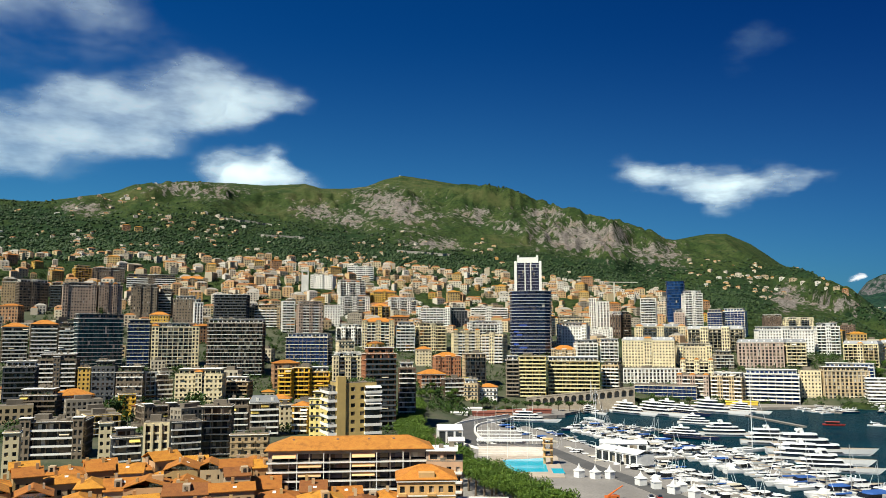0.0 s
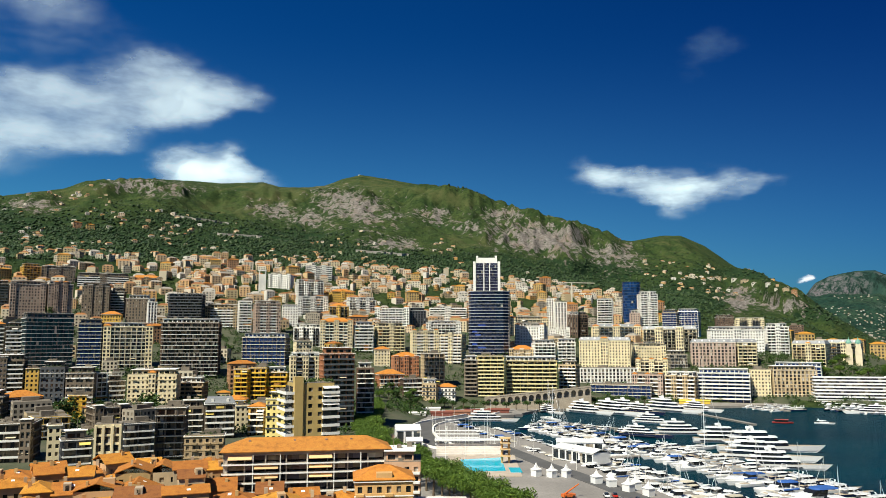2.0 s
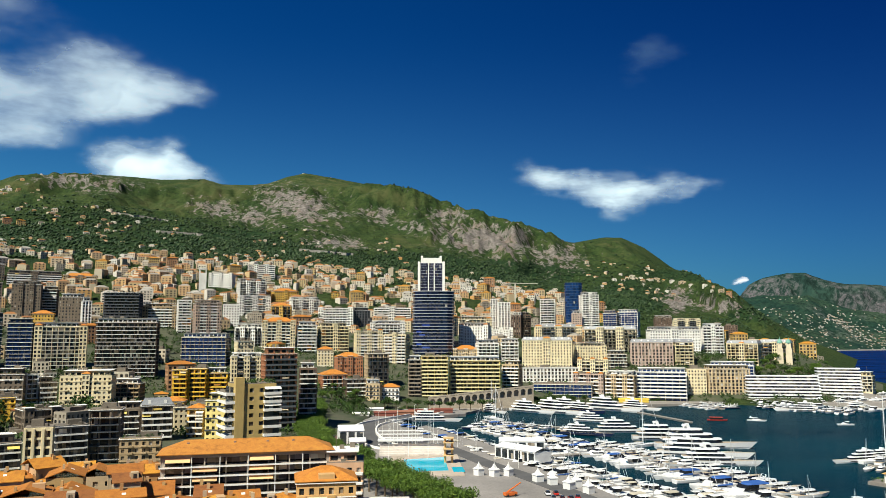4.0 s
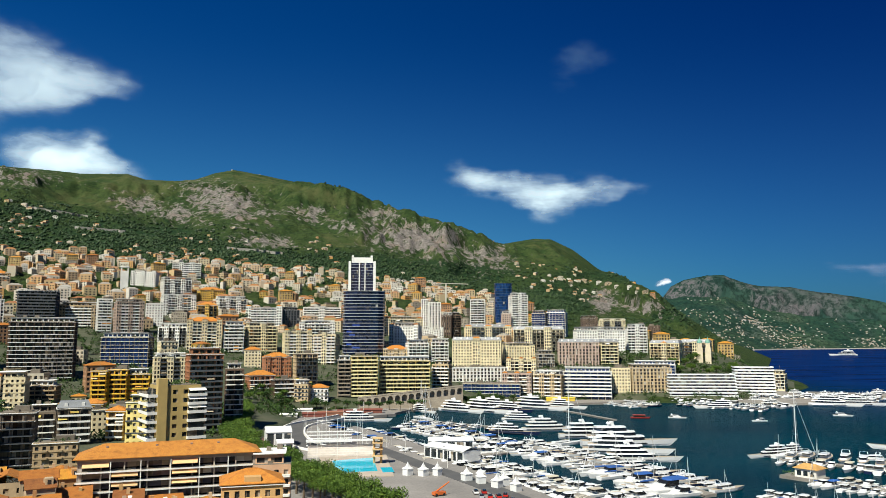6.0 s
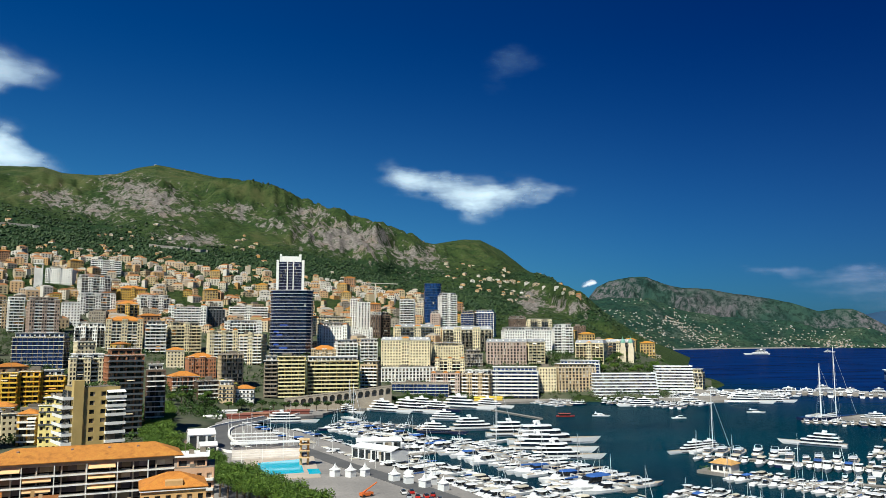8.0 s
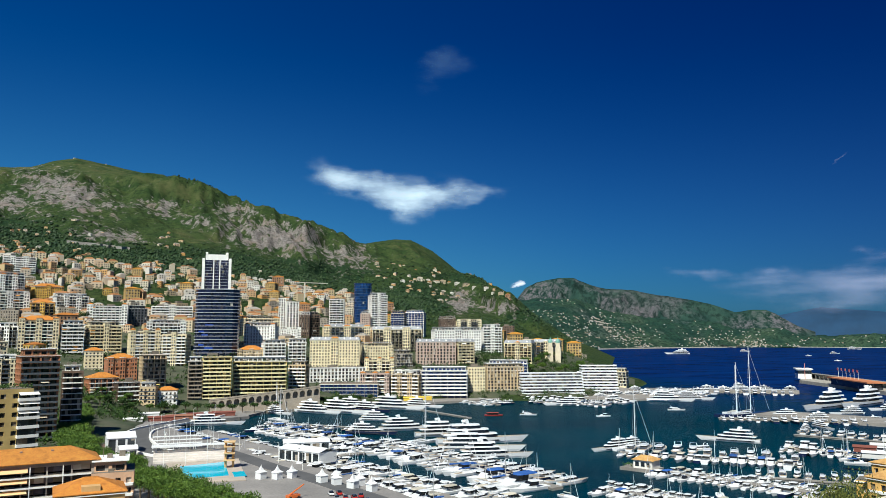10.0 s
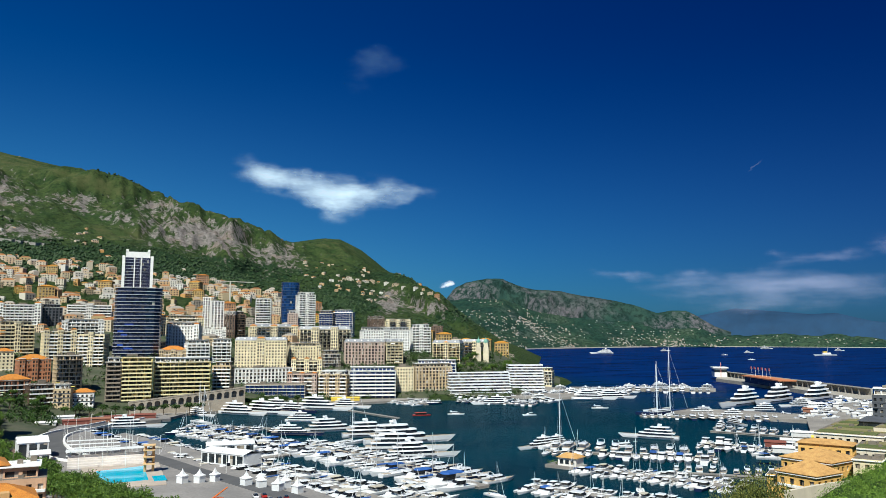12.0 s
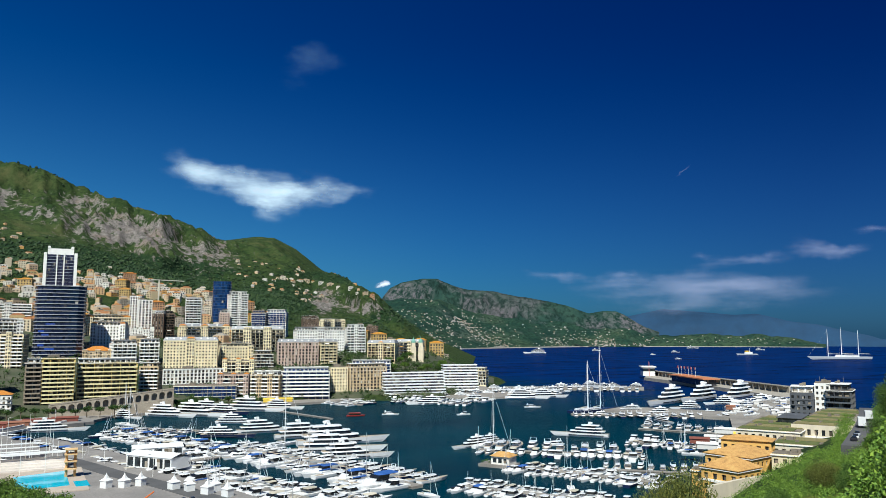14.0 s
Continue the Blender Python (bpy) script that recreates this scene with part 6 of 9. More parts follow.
def small_boat(m, cover, label, hullmat=None):
    bm = bmesh.new()
    hull_mesh(bm, 9, 2.5, 0.85)
    root = tagged(decked(part("motorboat", bm, hullmat or GEL), DECKGREY), label, "boat", "moored small boats")
    bm = bmesh.new()
    tier(bm, -1.0, 2.9, 0.98, 0.75, 0.86, 1.65, 1.3)
    part("cabin", bm, GEL, root)
    bm = bmesh.new()
    tier(bm, -1.3, 1.5, 1.07, 0.95, 1.30, 2.05, 1.2, -0.3)
    part("windscreen", bm, BOATGLASS, root, "dark tinted windscreen")
    bm = bmesh.new()
    if cover:
        tier(bm, -3.2, 0.3, 1.05, 1.0, 2.052, 2.25, 0.6, 0.3)
        part("canopy", bm, cover, root, "canvas canopy")
    else:
        tier(bm, -2.2, 0.3, 1.15, 1.0, 2.052, 2.2, 0.6, 0.3)
        part("hardtop", bm, GEL, root)
    return root


def motor_yacht(m, hullmat, label):
    bm = bmesh.new()
    hull_mesh(bm, 16, 4.2, 1.5, 0.14)
    root = tagged(decked(part("motor_yacht", bm, hullmat), TEAK), label, "yacht", "moored motor yachts")
    bm = bmesh.new()
    tier(bm, -3.4, 4.6, 1.75, 1.4, 1.51, 2.35, 0.9)
    part("cabin", bm, GEL, root)
    bm = bmesh.new()
    tier(bm, -3.3, 3.9, 1.72, 1.34, 2.355, 3.05, 1.5)
    part("saloon_window", bm, BOATGLASS, root, "dark wraparound saloon windows")
    bm = bmesh.new()
    tier(bm, -5.8, 2.4, 1.8, 1.4, 3.055, 3.4, 1.0)
    part("flybridge", bm, GEL, root)
    bm = bmesh.new()
    loft(bm, [[(-4.4 + s, y - 0.1, z), (-3.8 + s, y - 0.1, z), (-3.8 + s, y + 0.1, z), (-4.4 + s, y + 0.1, z)] for y, z, s in ((-1.7, 3.41, 0), (-1.5, 4.7, -0.6), (-1.2, 4.9, -0.6), (1.2, 4.9, -0.6), (1.5, 4.7, -0.6), (1.7, 3.41, 0))])
    part("radar_arch", bm, GEL, root)
    return root


def sailing_boat(m, cover, label, tall=15.0):
    root = thing("sailing_boat", label, "sailing boat", m, "moored sailing boats")
    bm = bmesh.new()
    hull_mesh(bm, 12, 3.6, 1.15, 0.1)
    decked(part("hull", bm, GEL, root), DECKGREY)
    bm = bmesh.new()
    tier(bm, -2.0, 3.6, 1.1, 0.7, 1.155, 1.65, 0.9)
    part("coachroof", bm, GEL, root)
    bm = bmesh.new()
    box(bm, -5.2, -2.1, -0.9, 0.9, 1.155, 1.22)
    part("cockpit", bm, TEAK, root, "teak cockpit")
    bm = bmesh.new()
    tube(bm, (1.2, 0, 1.3), (1.2, 0, tall), 0.12, 0.08)
    mast = part("mast", bm, ALU, root)
    bm = bmesh.new()
    tube(bm, (1.2, -1.0, tall * 0.55), (1.2, 1.0, tall * 0.55), 0.05)
    part("spreader", bm, ALU, mast)
    bm = bmesh.new()
    tube(bm, (5.7, 0, 1.5), (1.3, 0, tall * 0.93), 0.10, 0.05)
    part("furled_jib", bm, GEL, mast)
    bm = bmesh.new()
    tube(bm, (-3.6, 0, 2.5), (1.1, 0, 2.6), 0.22, 0.28)
    part("boom", bm, cover, root, "boom with covered mainsail")
    return root


def super_yacht(m, hullmat, label, L=46.0, decks=3):
    root = thing("super_yacht", label, "yacht", m, "moored superyachts")
    B = L * 0.16
    bm = bmesh.new()
    hull_mesh(bm, L, B, L * 0.068, 0.12, -0.8, 12, 0.5)
    decked(part("hull", bm, hullmat, root), TEAK)
    bm = bmesh.new()
    tier(bm, -L * 0.42, L * 0.30, B * 0.505, B * 0.47, L * 0.030, L * 0.042, 0.2)
    part("hull_window", bm, BOATGLASS, root, "dark strip of hull windows")
    z, x0, x1 = L * 0.0695, -L * 0.36, L * 0.24
    for k in range(decks):
        hh = L * 0.052
        bm = bmesh.new()
        tier(bm, x0, x1, B * (0.42 - 0.045 * k), B * (0.36 - 0.04 * k), z, z + hh * 0.66, 0.9)
        part("deck_window", bm, BOATGLASS, root, "dark band of saloon windows")
        bm = bmesh.new()
        tier(bm, x0 - L * 0.075, x1 - hh * 0.2, B * (0.475 - 0.045 * k), B * (0.40 - 0.04 * k), z + hh * 0.661, z + hh, 0.7)
        part("deck", bm, GEL, root)
        if k == 0:
            bm = bmesh.new()
            tier(bm, x0 - L * 0.072, x0 + L * 0.05, B * 0.43, B * 0.42, z + hh + 0.004, z + hh + 0.1, 0)
            part("terrace", bm, TEAK, root, "teak terrace")
        z, x0, x1 = z + hh + 0.002, x0 + L * 0.05, x1 - L * 0.105
    bm = bmesh.new()
    tier(bm, x0 + L * 0.02, x0 + L * 0.10, B * 0.16, B * 0.12, z, z + L * 0.05, 0.3, 0.5)
    mast = part("radar_mast", bm, GEL, root)
    for s in (-1, 1):
        bm = bmesh.new()
        bmesh.ops.create_uvsphere(bm, u_segments=10, v_segments=7, radius=L * 0.017, matrix=Matrix.Translation((x0 + L * 0.03, s * B * 0.22, z + L * 0.028)))
        part("satellite_dome", bm, GEL, mast, smooth=True)
    return root


def schooner(m, L, masts, label, hullmat):
    root = thing("sailing_yacht", label, "sailing yacht", m, "large sailing yachts")
    bm = bmesh.new()
    hull_mesh(bm, L, L * 0.17, L * 0.055, 0.12, -0.6, 12, 0.5)
    part("hull", bm, hullmat, root)
    bm = bmesh.new()
    tier(bm, -L * 0.28, L * 0.12, L * 0.055, L * 0.045, L * 0.056, L * 0.085, 0.8)
    house = part("deckhouse", bm, GEL, root)
    bm = bmesh.new()
    tier(bm, -L * 0.27, L * 0.105, L * 0.0555, L * 0.0455, L * 0.066, L * 0.078, 0.8)
    part("deckhouse_window", bm, BOATGLASS, house)
    for mx, mh in masts:
        bm = bmesh.new()
        tube(bm, (mx * L, 0, L * 0.06), (mx * L, 0, mh), L * 0.006 + 0.1, L * 0.003 + 0.06, k=8)
        mast = part("mast", bm, GEL, root)
        for f in (0.35, 0.55, 0.75):
            bm = bmesh.new()
            tube(bm, (mx * L, -L * 0.045 * (1.2 - f), mh * f), (mx * L, L * 0.045 * (1.2 - f), mh * f), 0.1)
            part("spreader", bm, ALU, mast)
        for s in (-1, 1):
            bm = bmesh.new()
            tube(bm, (mx * L - 0.4, s * L * 0.08, L * 0.06), (mx * L, 0, mh * 0.95), 0.05, 0.04, k=4)
            part("shroud", bm, ALU, mast)
        bm = bmesh.new()
        tube(bm, (mx * L - 0.3, 0, L * 0.105), (mx * L - L * 0.2, 0, L * 0.1), L * 0.006, L * 0.005)
        part("boom", bm, CANVAS_SAND, mast, "boom with furled sail")
    bm = bmesh.new()
    tube(bm, (L * 0.58, 0, L * 0.08), (masts[0][0] * L, 0, masts[0][1] * 0.95), 0.12, 0.06, k=5)
    part("forestay", bm, GEL, root)
    return root


FLEET = {}


def moor(kind, x, y, heading, length):
    """One boat of a kind at a place; the first of each kind is built, the others are copies of it."""
    nominal = {"dry": 9, "dryblue": 9, "smallnavy": 9, "open": 9, "small": 9, "smallblue": 9, "smallsand": 9, "yacht": 16, "yachtnavy": 16, "sail": 12, "sailblue": 12, "super": 46, "supernavy": 46, "mega": 70}[kind]
    k = length / nominal
    m = pose(x, y, 2.75 if kind in ("dry", "dryblue") else 0, 0, 0, heading) @ Matrix.Diagonal((k, k, k, 1))
    if kind in FLEET:
        return copy_thing(FLEET[kind], m)
    made = {
        "small": lambda: small_boat(m, None, "small white motorboat with tinted windscreen at its mooring"),
        "dry": lambda: small_boat(m, None, "white motorboat laid up ashore on the quay"),
        "dryblue": lambda: small_boat(m, CANVAS_BLUE, "white motorboat under blue canvas ashore on the quay"),
        "smallnavy": lambda: small_boat(m, None, "small motorboat with navy hull and white cabin", NAVY),
        "open": lambda: open_boat(m, "small open white boat with grey cushions"),
        "smallblue": lambda: small_boat(m, CANVAS_BLUE, "small white motorboat under a blue canvas canopy"),
        "smallsand": lambda: small_boat(m, CANVAS_SAND, "small white motorboat under a sand canvas canopy"),
        "yacht": lambda: motor_yacht(m, GEL, "white motor yacht with flybridge moored at a pier"),
        "yachtnavy": lambda: motor_yacht(m, NAVY, "motor yacht with navy hull and white upperworks"),
        "sail": lambda: sailing_boat(m, CANVAS_SAND, "white sailing boat with bare aluminium mast"),
        "sailblue": lambda: sailing_boat(m, CANVAS_BLUE, "white sailing boat with blue sail cover"),
        "super": lambda: super_yacht(m, GEL, "large white superyacht with stacked decks"),
        "supernavy": lambda: super_yacht(m, NAVY, "large superyacht with dark blue hull and white decks"),
        "mega": lambda: super_yacht(m, GEL, "very long white superyacht with stacked decks", 70.0, 3),
    }[kind]()
    made.matrix_basis = m
    FLEET[kind] = made
    return made


def row(x0, y0, x1, y1, gap, lo, hi, side, kinds, seed):
    """Boats moored side by side along a line, bows or sterns to the pier, with a free berth here and there."""
    rng = random.Random(seed)
    v = Vector((x1 - x0, y1 - y0))
    ln, ang = v.length, math.degrees(math.atan2(v.y, v.x))
    nx, ny = -v.y / ln * side, v.x / ln * side
    s = gap * 0.5
    while s < ln:
        L = rng.uniform(lo, hi)
        if rng.random() > 0.05:
            f = s / ln
            off = L * 0.5 + 2.6
            moor(rng.choice(kinds), x0 + v.x * f + nx * off, y0 + v.y * f + ny * off, ang + 90 * side + rng.choice((0, 0, 0, 180)) + rng.uniform(-4, 4), L)
        s += max(gap, L * 0.29 + 0.5) * rng.uniform(0.92, 1.12)


STALLS = []
GREYHULL = sleek("grey_hull", (0.55, 0.57, 0.60), 0.25)
SMALL = ("small", "small", "small", "small", "small", "smallnavy", "smallsand", "sail", "smallblue", "open", "open")
MIXED = ("small", "yacht", "small", "smallsand", "small", "open", "sailblue", "small", "smallnavy", "yacht", "small", "smallblue", "sail")
YACHTS = ("yacht", "yacht", "yacht", "yachtnavy", "yacht")
row(51, 486, 82, 360, 2.9, 8.6, 12.6, 1, SMALL, 4)
row(51, 486, 82, 360, 3.1, 7.5, 10.8, -1, SMALL, 5)
row(90, 502, 125, 393, 3.4, 9.6, 14.4, 1, MIXED, 6)
row(90, 502, 125, 393, 3.4, 9.6, 14.4, -1, MIXED, 7)
row(101, 536, 154, 473, 4.9, 12.6, 17.7, -1, YACHTS, 8)
row(91, 370, 134, 387, 3.4, 9.6, 14.4, 1, MIXED, 9)
row(129, 410, 161, 264, 4.9, 13.8, 22.8, 1, YACHTS, 10)
row(129, 410, 161, 264, 3.8, 11.8, 18.1, -1, MIXED, 11)
row(89, 361, 117, 256, 3.2, 9.6, 14.4, 1, MIXED, 12)
row(89, 361, 117, 256, 3.2, 9.6, 14.4, -1, MIXED, 13)
row(124, 278, 129, 233, 3.3, 8.6, 12.5, 1, MIXED, 14)
row(220, 279, 248, 214, 3.0, 7.7, 11.5, 1, MIXED, 15)
row(220, 279, 248, 214, 3.0, 7.7, 11.5, -1, MIXED, 16)
row(176, 257, 204, 197, 3.0, 6.9, 10.6, 1, SMALL, 17)
row(176, 257, 204, 197, 3.0, 7.7, 11.5, -1, MIXED, 18)
row(239, 330, 295, 268, 5.3, 14.9, 25.3, 1, YACHTS, 19)
row(239, 330, 295, 268, 3.6, 9.4, 14.5, -1, MIXED, 20)
row(249, 253, 279, 219, 4.7, 11.9, 17.2, 1, YACHTS, 21)
row(324, 307, 354, 259, 3.6, 9.4, 13.4, 1, MIXED, 22)
row(324, 307, 354, 259, 3.6, 8.6, 13.4, -1, MIXED, 23)
row(377, 347, 402, 298, 5.5, 16.1, 22.8, 1, YACHTS, 24)
row(402, 437, 495, 366, 4.9, 13.8, 22.8, -1, YACHTS, 25)
row(365, 652, 424, 567, 3.8, 11.8, 16.8, -1, MIXED, 26)
row(435, 649, 514, 580, 5.8, 18.4, 30.4, 1, YACHTS, 27)
row(566, 662, 645, 588, 6.9, 20.7, 35.4, -1, YACHTS, 28)
row(298, 635, 306, 596, 4.9, 13.8, 20.2, 1, YACHTS, 29)
row(298, 635, 306, 596, 4.9, 11.5, 16.4, -1, YACHTS, 30)
row(351, 615, 403, 546, 4.9, 16.1, 24.0, -1, YACHTS, 31)
row(493, 648, 532, 595, 6.3, 20.7, 30.4, 1, YACHTS, 32)
row(493, 648, 532, 595, 6.3, 20.7, 32.9, -1, YACHTS, 33)
row(25, 529, 43, 451, 3.1, 8.6, 12.0, 1, SMALL, 34)
moor("super", 62, 540, -12, 34)
moor("super", 116, 598, -61, 36)
moor("super", 145, 593, -52, 54)
moor("super", 164, 585, -56, 60)
moor("supernavy", 187, 589, -56, 34)
moor("super", 212, 599, -49, 62)
moor("super", 238, 605, -50, 45)
moor("super", 134, 615, -55, 39)
moor("super", 183, 613, -53, 51)
moor("super", 189, 394, -9, 65)
moor("super", 185, 428, -11, 54)
moor("super", 172, 464, -10, 49)
moor("super", 176, 368, -24, 56)
moor("super", 172, 344, -15, 47)
moor("super", 173, 522, -33, 40)
moor("supernavy", 144, 454, -33, 40)
moor("super", 359, 575, 162, 43)
moor("super", 421, 584, -43, 36)
moor("super", 470, 574, -40, 53)
moor("super", 496, 573, -26, 48)
moor("yacht", 416, 500, -33, 17)
moor("super", 324, 343, 125, 43)
moor("super", 243, 343, -169, 34)
moor("super", 257, 349, -168, 29)
moor("yacht", 283, 322, 179, 18)
moor("super", 540, 463, -165, 84)
moor("super", 588, 467, -165, 86)
moor("super", 633, 460, -166, 89)
moor("supernavy", 455, 430, 147, 34)
moor("super", 398, 359, -157, 26)
moor("super", 423, 366, -108, 29)
moor("yacht", 500, 385, -64, 18)
moor("yacht", 421, 427, 170, 18)
moor("super", 597, 659, -33, 36)
moor("super", 652, 669, -33, 36)
moor("super", 660, 641, -33, 31)
moor("super", 522, 687, -33, 31)
moor("super", 414, 627, -84, 31)
moor("mega", 1673, 1987, 147, 70)
moor("super", 2186, 2224, -33, 46)
moor("super", 2947, 2367, -33, 70)
moor("super", 2839, 1938, -33, 48)
moor("yacht", 288, 514, -33, 16)
moor("small", 335, 483, 172, 9)
moor("yacht", 3362, 3301, -33, 30)
moor("small", 1884, 1667, -33, 14)
moor("small", 1578, 1313, -33, 14)
moor("super", 2204, 1845, -33, 40)
schooner(pose(434, 443, 0, 0, 0, 7), 46, ((0.12, 52.0), (-0.22, 38.0)), "large dark hulled sailing yacht with tall masts", NAVY)
schooner(pose(430, 451, 0, 0, 0, 7), 38, ((0.1, 40.0),), "dark hulled sailing yacht with one mast", NAVY)
schooner(pose(254, 341, 0, 0, 0, 11), 26, ((0.1, 31.0),), "white sailing yacht with a tall mast", GEL)
schooner(pose(158, 403, 0, 0, 0, 20), 30, ((0.1, 42.0),), "white sailing yacht with a very tall mast", GEL)
schooner(pose(107, 549, 0, 0, 0, -70), 24, ((0.1, 26.0),), "white sailing yacht at the north quay", GEL)
schooner(pose(115, 603, 0, 0, 0, -85), 22, ((0.1, 26.0),), "white sailing yacht stern to the quay", GEL)
schooner(pose(1884, 1058, 0, 0, 0, 147), 142, ((0.24, 76.0), (0.0, 80.0), (-0.3, 74.0)), "huge grey three masted sailing yacht at anchor", GREYHULL)
moor("sail", 165, 294, 150, 13)
moor("sail", 158, 275, 248, 13)
moor("sail", 139, 285, 296, 13)
moor("sail", 245, 311, 215, 13)
moor("sail", 290, 293, 255, 13)
moor("sail", 253, 248, 35, 13)
moor("sail", 326, 270, 190, 13)
moor("sail", 209, 228, 230, 13)
moor("sail", 156, 248, 280, 13)
moor("sail", 104, 341, 140, 13)
moor("sail", 115, 318, 305, 13)
moor("sail", 332, 290, 270, 13)
moor("super", 496, 634, -33, 36)
moor("super", 529, 651, -33, 34)
moor("super", 472, 631, -33, 29)
moor("super", 521, 618, -33, 41)
moor("super", 554, 624, -33, 36)
moor("super", 662, 616, 174, 36)
moor("super", 638, 632, -33, 34)
moor("super", 611, 650, -33, 31)
moor("super", 432, 623, -33, 29)
moor("super", 467, 644, -33, 31)
moor("super", 516, 423, 167, 36)
moor("super", 622, 430, 168, 41)
moor("super", 457, 403, 166, 34)
moor("super", 575, 434, 168, 41)
moor("super", 562, 405, 167, 34)
STALLS.append((579, 401, 4.2, 1, -46))
STALLS.append((559, 395, 4.7, 1, -41))
STALLS.append((536, 358, 6.0, 1, -51))
STALLS.append((630, 419, 3.7, 1, -57))
STALLS.append((508, 331, 6.2, 1, -52))
STALLS.append((642, 425, 4.2, 4, -56))
STALLS.append((518, 341, 6.7, 4, -52))
STALLS.append((502, 351, 4.0, 1, -55))
STALLS.append((521, 346, 3.9, 1, -48))
STALLS.append((629, 408, 6.6, 1, -57))
STALLS.append((579, 374, 5.4, 1, -56))
STALLS.append((591, 435, 6.0, 1, -57))
STALLS.append((547, 352, 3.7, 1, -49))
STALLS.append((626, 424, 6.1, 4, -48))
STALLS.append((490, 363, 6.8, 1, -55))
STALLS.append((529, 372, 6.5, 1, -58))
STALLS.append((599, 389, 4.9, 1, -40))
STALLS.append((602, 396, 3.9, 1, -56))
STALLS.append((506, 362, 5.7, 4, -58))
STALLS.append((528, 349, 4.7, 1, -44))
STALLS.append((638, 429, 5.3, 1, -41))
STALLS.append((625, 427, 4.1, 4, -43))
STALLS.append((639, 409, 7.0, 1, -48))
STALLS.append((565, 407, 6.9, 1, -53))
STALLS.append((535, 390, 6.9, 1, -45))
STALLS.append((618, 431, 6.2, 3, -52))
STALLS.append((635, 412, 6.2, 4, -42))
STALLS.append((536, 396, 6.3, 1, -44))
STALLS.append((505, 367, 4.2, 1, -51))
STALLS.append((557, 379, 4.1, 1, -50))
STALLS.append((575, 370, 5.5, 1, -48))
STALLS.append((589, 410, 5.4, 3, -42))
STALLS.append((521, 384, 6.8, 3, -59))
STALLS.append((544, 399, 5.2, 1, -47))
STALLS.append((526, 388, 4.4, 4, -51))
STALLS.append((492, 346, 6.6, 1, -59))
STALLS.append((548, 372, 4.9, 1, -59))
STALLS.append((531, 384, 3.8, 1, -59))
STALLS.append((559, 378, 3.6, 1, -44))
STALLS.append((513, 363, 5.1, 1, -51))
STALLS.append((562, 409, 6.4, 1, -58))
STALLS.append((598, 422, 4.2, 1, -56))
STALLS.append((513, 331, 3.9, 4, -60))
STALLS.append((617, 417, 4.3, 1, -55))
STALLS.append((612, 421, 4.4, 1, -48))
STALLS.append((578, 371, 3.7, 1, -55))
STALLS.append((560, 366, 5.7, 1, -46))
STALLS.append((569, 412, 6.8, 1, -42))
STALLS.append((513, 332, 3.6, 1, -51))
STALLS.append((585, 409, 6.6, 4, -42))
STALLS.append((557, 396, 5.0, 1, -56))
STALLS.append((584, 409, 4.6, 1, -59))
STALLS.append((569, 410, 6.8, 1, -58))
STALLS.append((516, 331, 4.2, 1, -49))
STALLS.append((567, 388, 6.2, 4, -44))


# ---------------------------------------------------------------- far coast
def from_pairs(*pairs):
    a = np.array(pairs, float)
    return a[:, 0], a[:, 1]


FAR_AZ, FAR_Z = from_pairs((29.2, 342), (30.1, 377), (31.5, 401), (32.8, 405), (33.9, 360), (35.2, 332), (36.9, 325), (38.6, 297), (40.7, 268), (42.3, 244), (44.0, 189), (45.0, 202), (46.6, 201), (48.0, 167))
BLUE_AZ, BLUE_Z = from_pairs((43.9, 93), (46.4, 173), (49.3, 224), (52.3, 201), (54.1, 185), (55.6, 191), (57.7, 143), (59.4, 125), (61.1, 86), (62.4, 61), (63.0, 42))
CAP_AZ, CAP_Z = from_pairs((47.1, 42), (49.5, 67), (51.8, 73), (54.1, 73), (55.9, 67), (57.7, 55), (58.7, 34), (59.6, 17))


def shore(az):
    return np.interp(az, (26, 33, 36.4, 40, 44.3, 48, 52), (2700, 3200, 3560, 3850, 4180, 4330, 4420))


def far_z(az, d):
    s = np.clip((d - shore(az)) / (4650 - shore(az)), 0, 1.2)
    top = np.interp(az, FAR_AZ, FAR_Z) * np.clip((49.5 - az) / 2.5, 0, 1)
    x, y = d * np.sin(np.radians(az)), d * np.cos(np.radians(az))
    near = np.interp(az, (26, 29, 31, 34, 38, 42, 45, 48), (0.62, 0.66, 0.64, 0.60, 0.52, 0.50, 0.46, 0.42))
    lift = near * np.where(s < 0.6, (s / 0.6) ** 1.1, 1 - (s - 0.6) * 2.2)
    z = top * lift + np.clip(s * 4, 0, 1) * 34 * fbm(x / 210, y / 210, 4, 5.0) * np.clip((1.05 - s) * 4, 0.1, 1) * np.clip(top / 80, 0, 1)
    return np.where((s <= 0) | (top < 2), -5, z + 3)


# woods and limestone with distance haze mixed in: their colours lean to blue-grey
FARHILL = hill_material("hazed_wooded_slope", (0.012, 0.040, 0.030), (0.028, 0.066, 0.040), (0.15, 0.15, 0.16), (0.050, 0.086, 0.046), 0.58, 0.6)
FARPEAK = hill_material("hazed_limestone_peak", (0.016, 0.042, 0.034), (0.030, 0.064, 0.046), (0.112, 0.104, 0.110), (0.078, 0.076, 0.080), 0.45, 0.3)


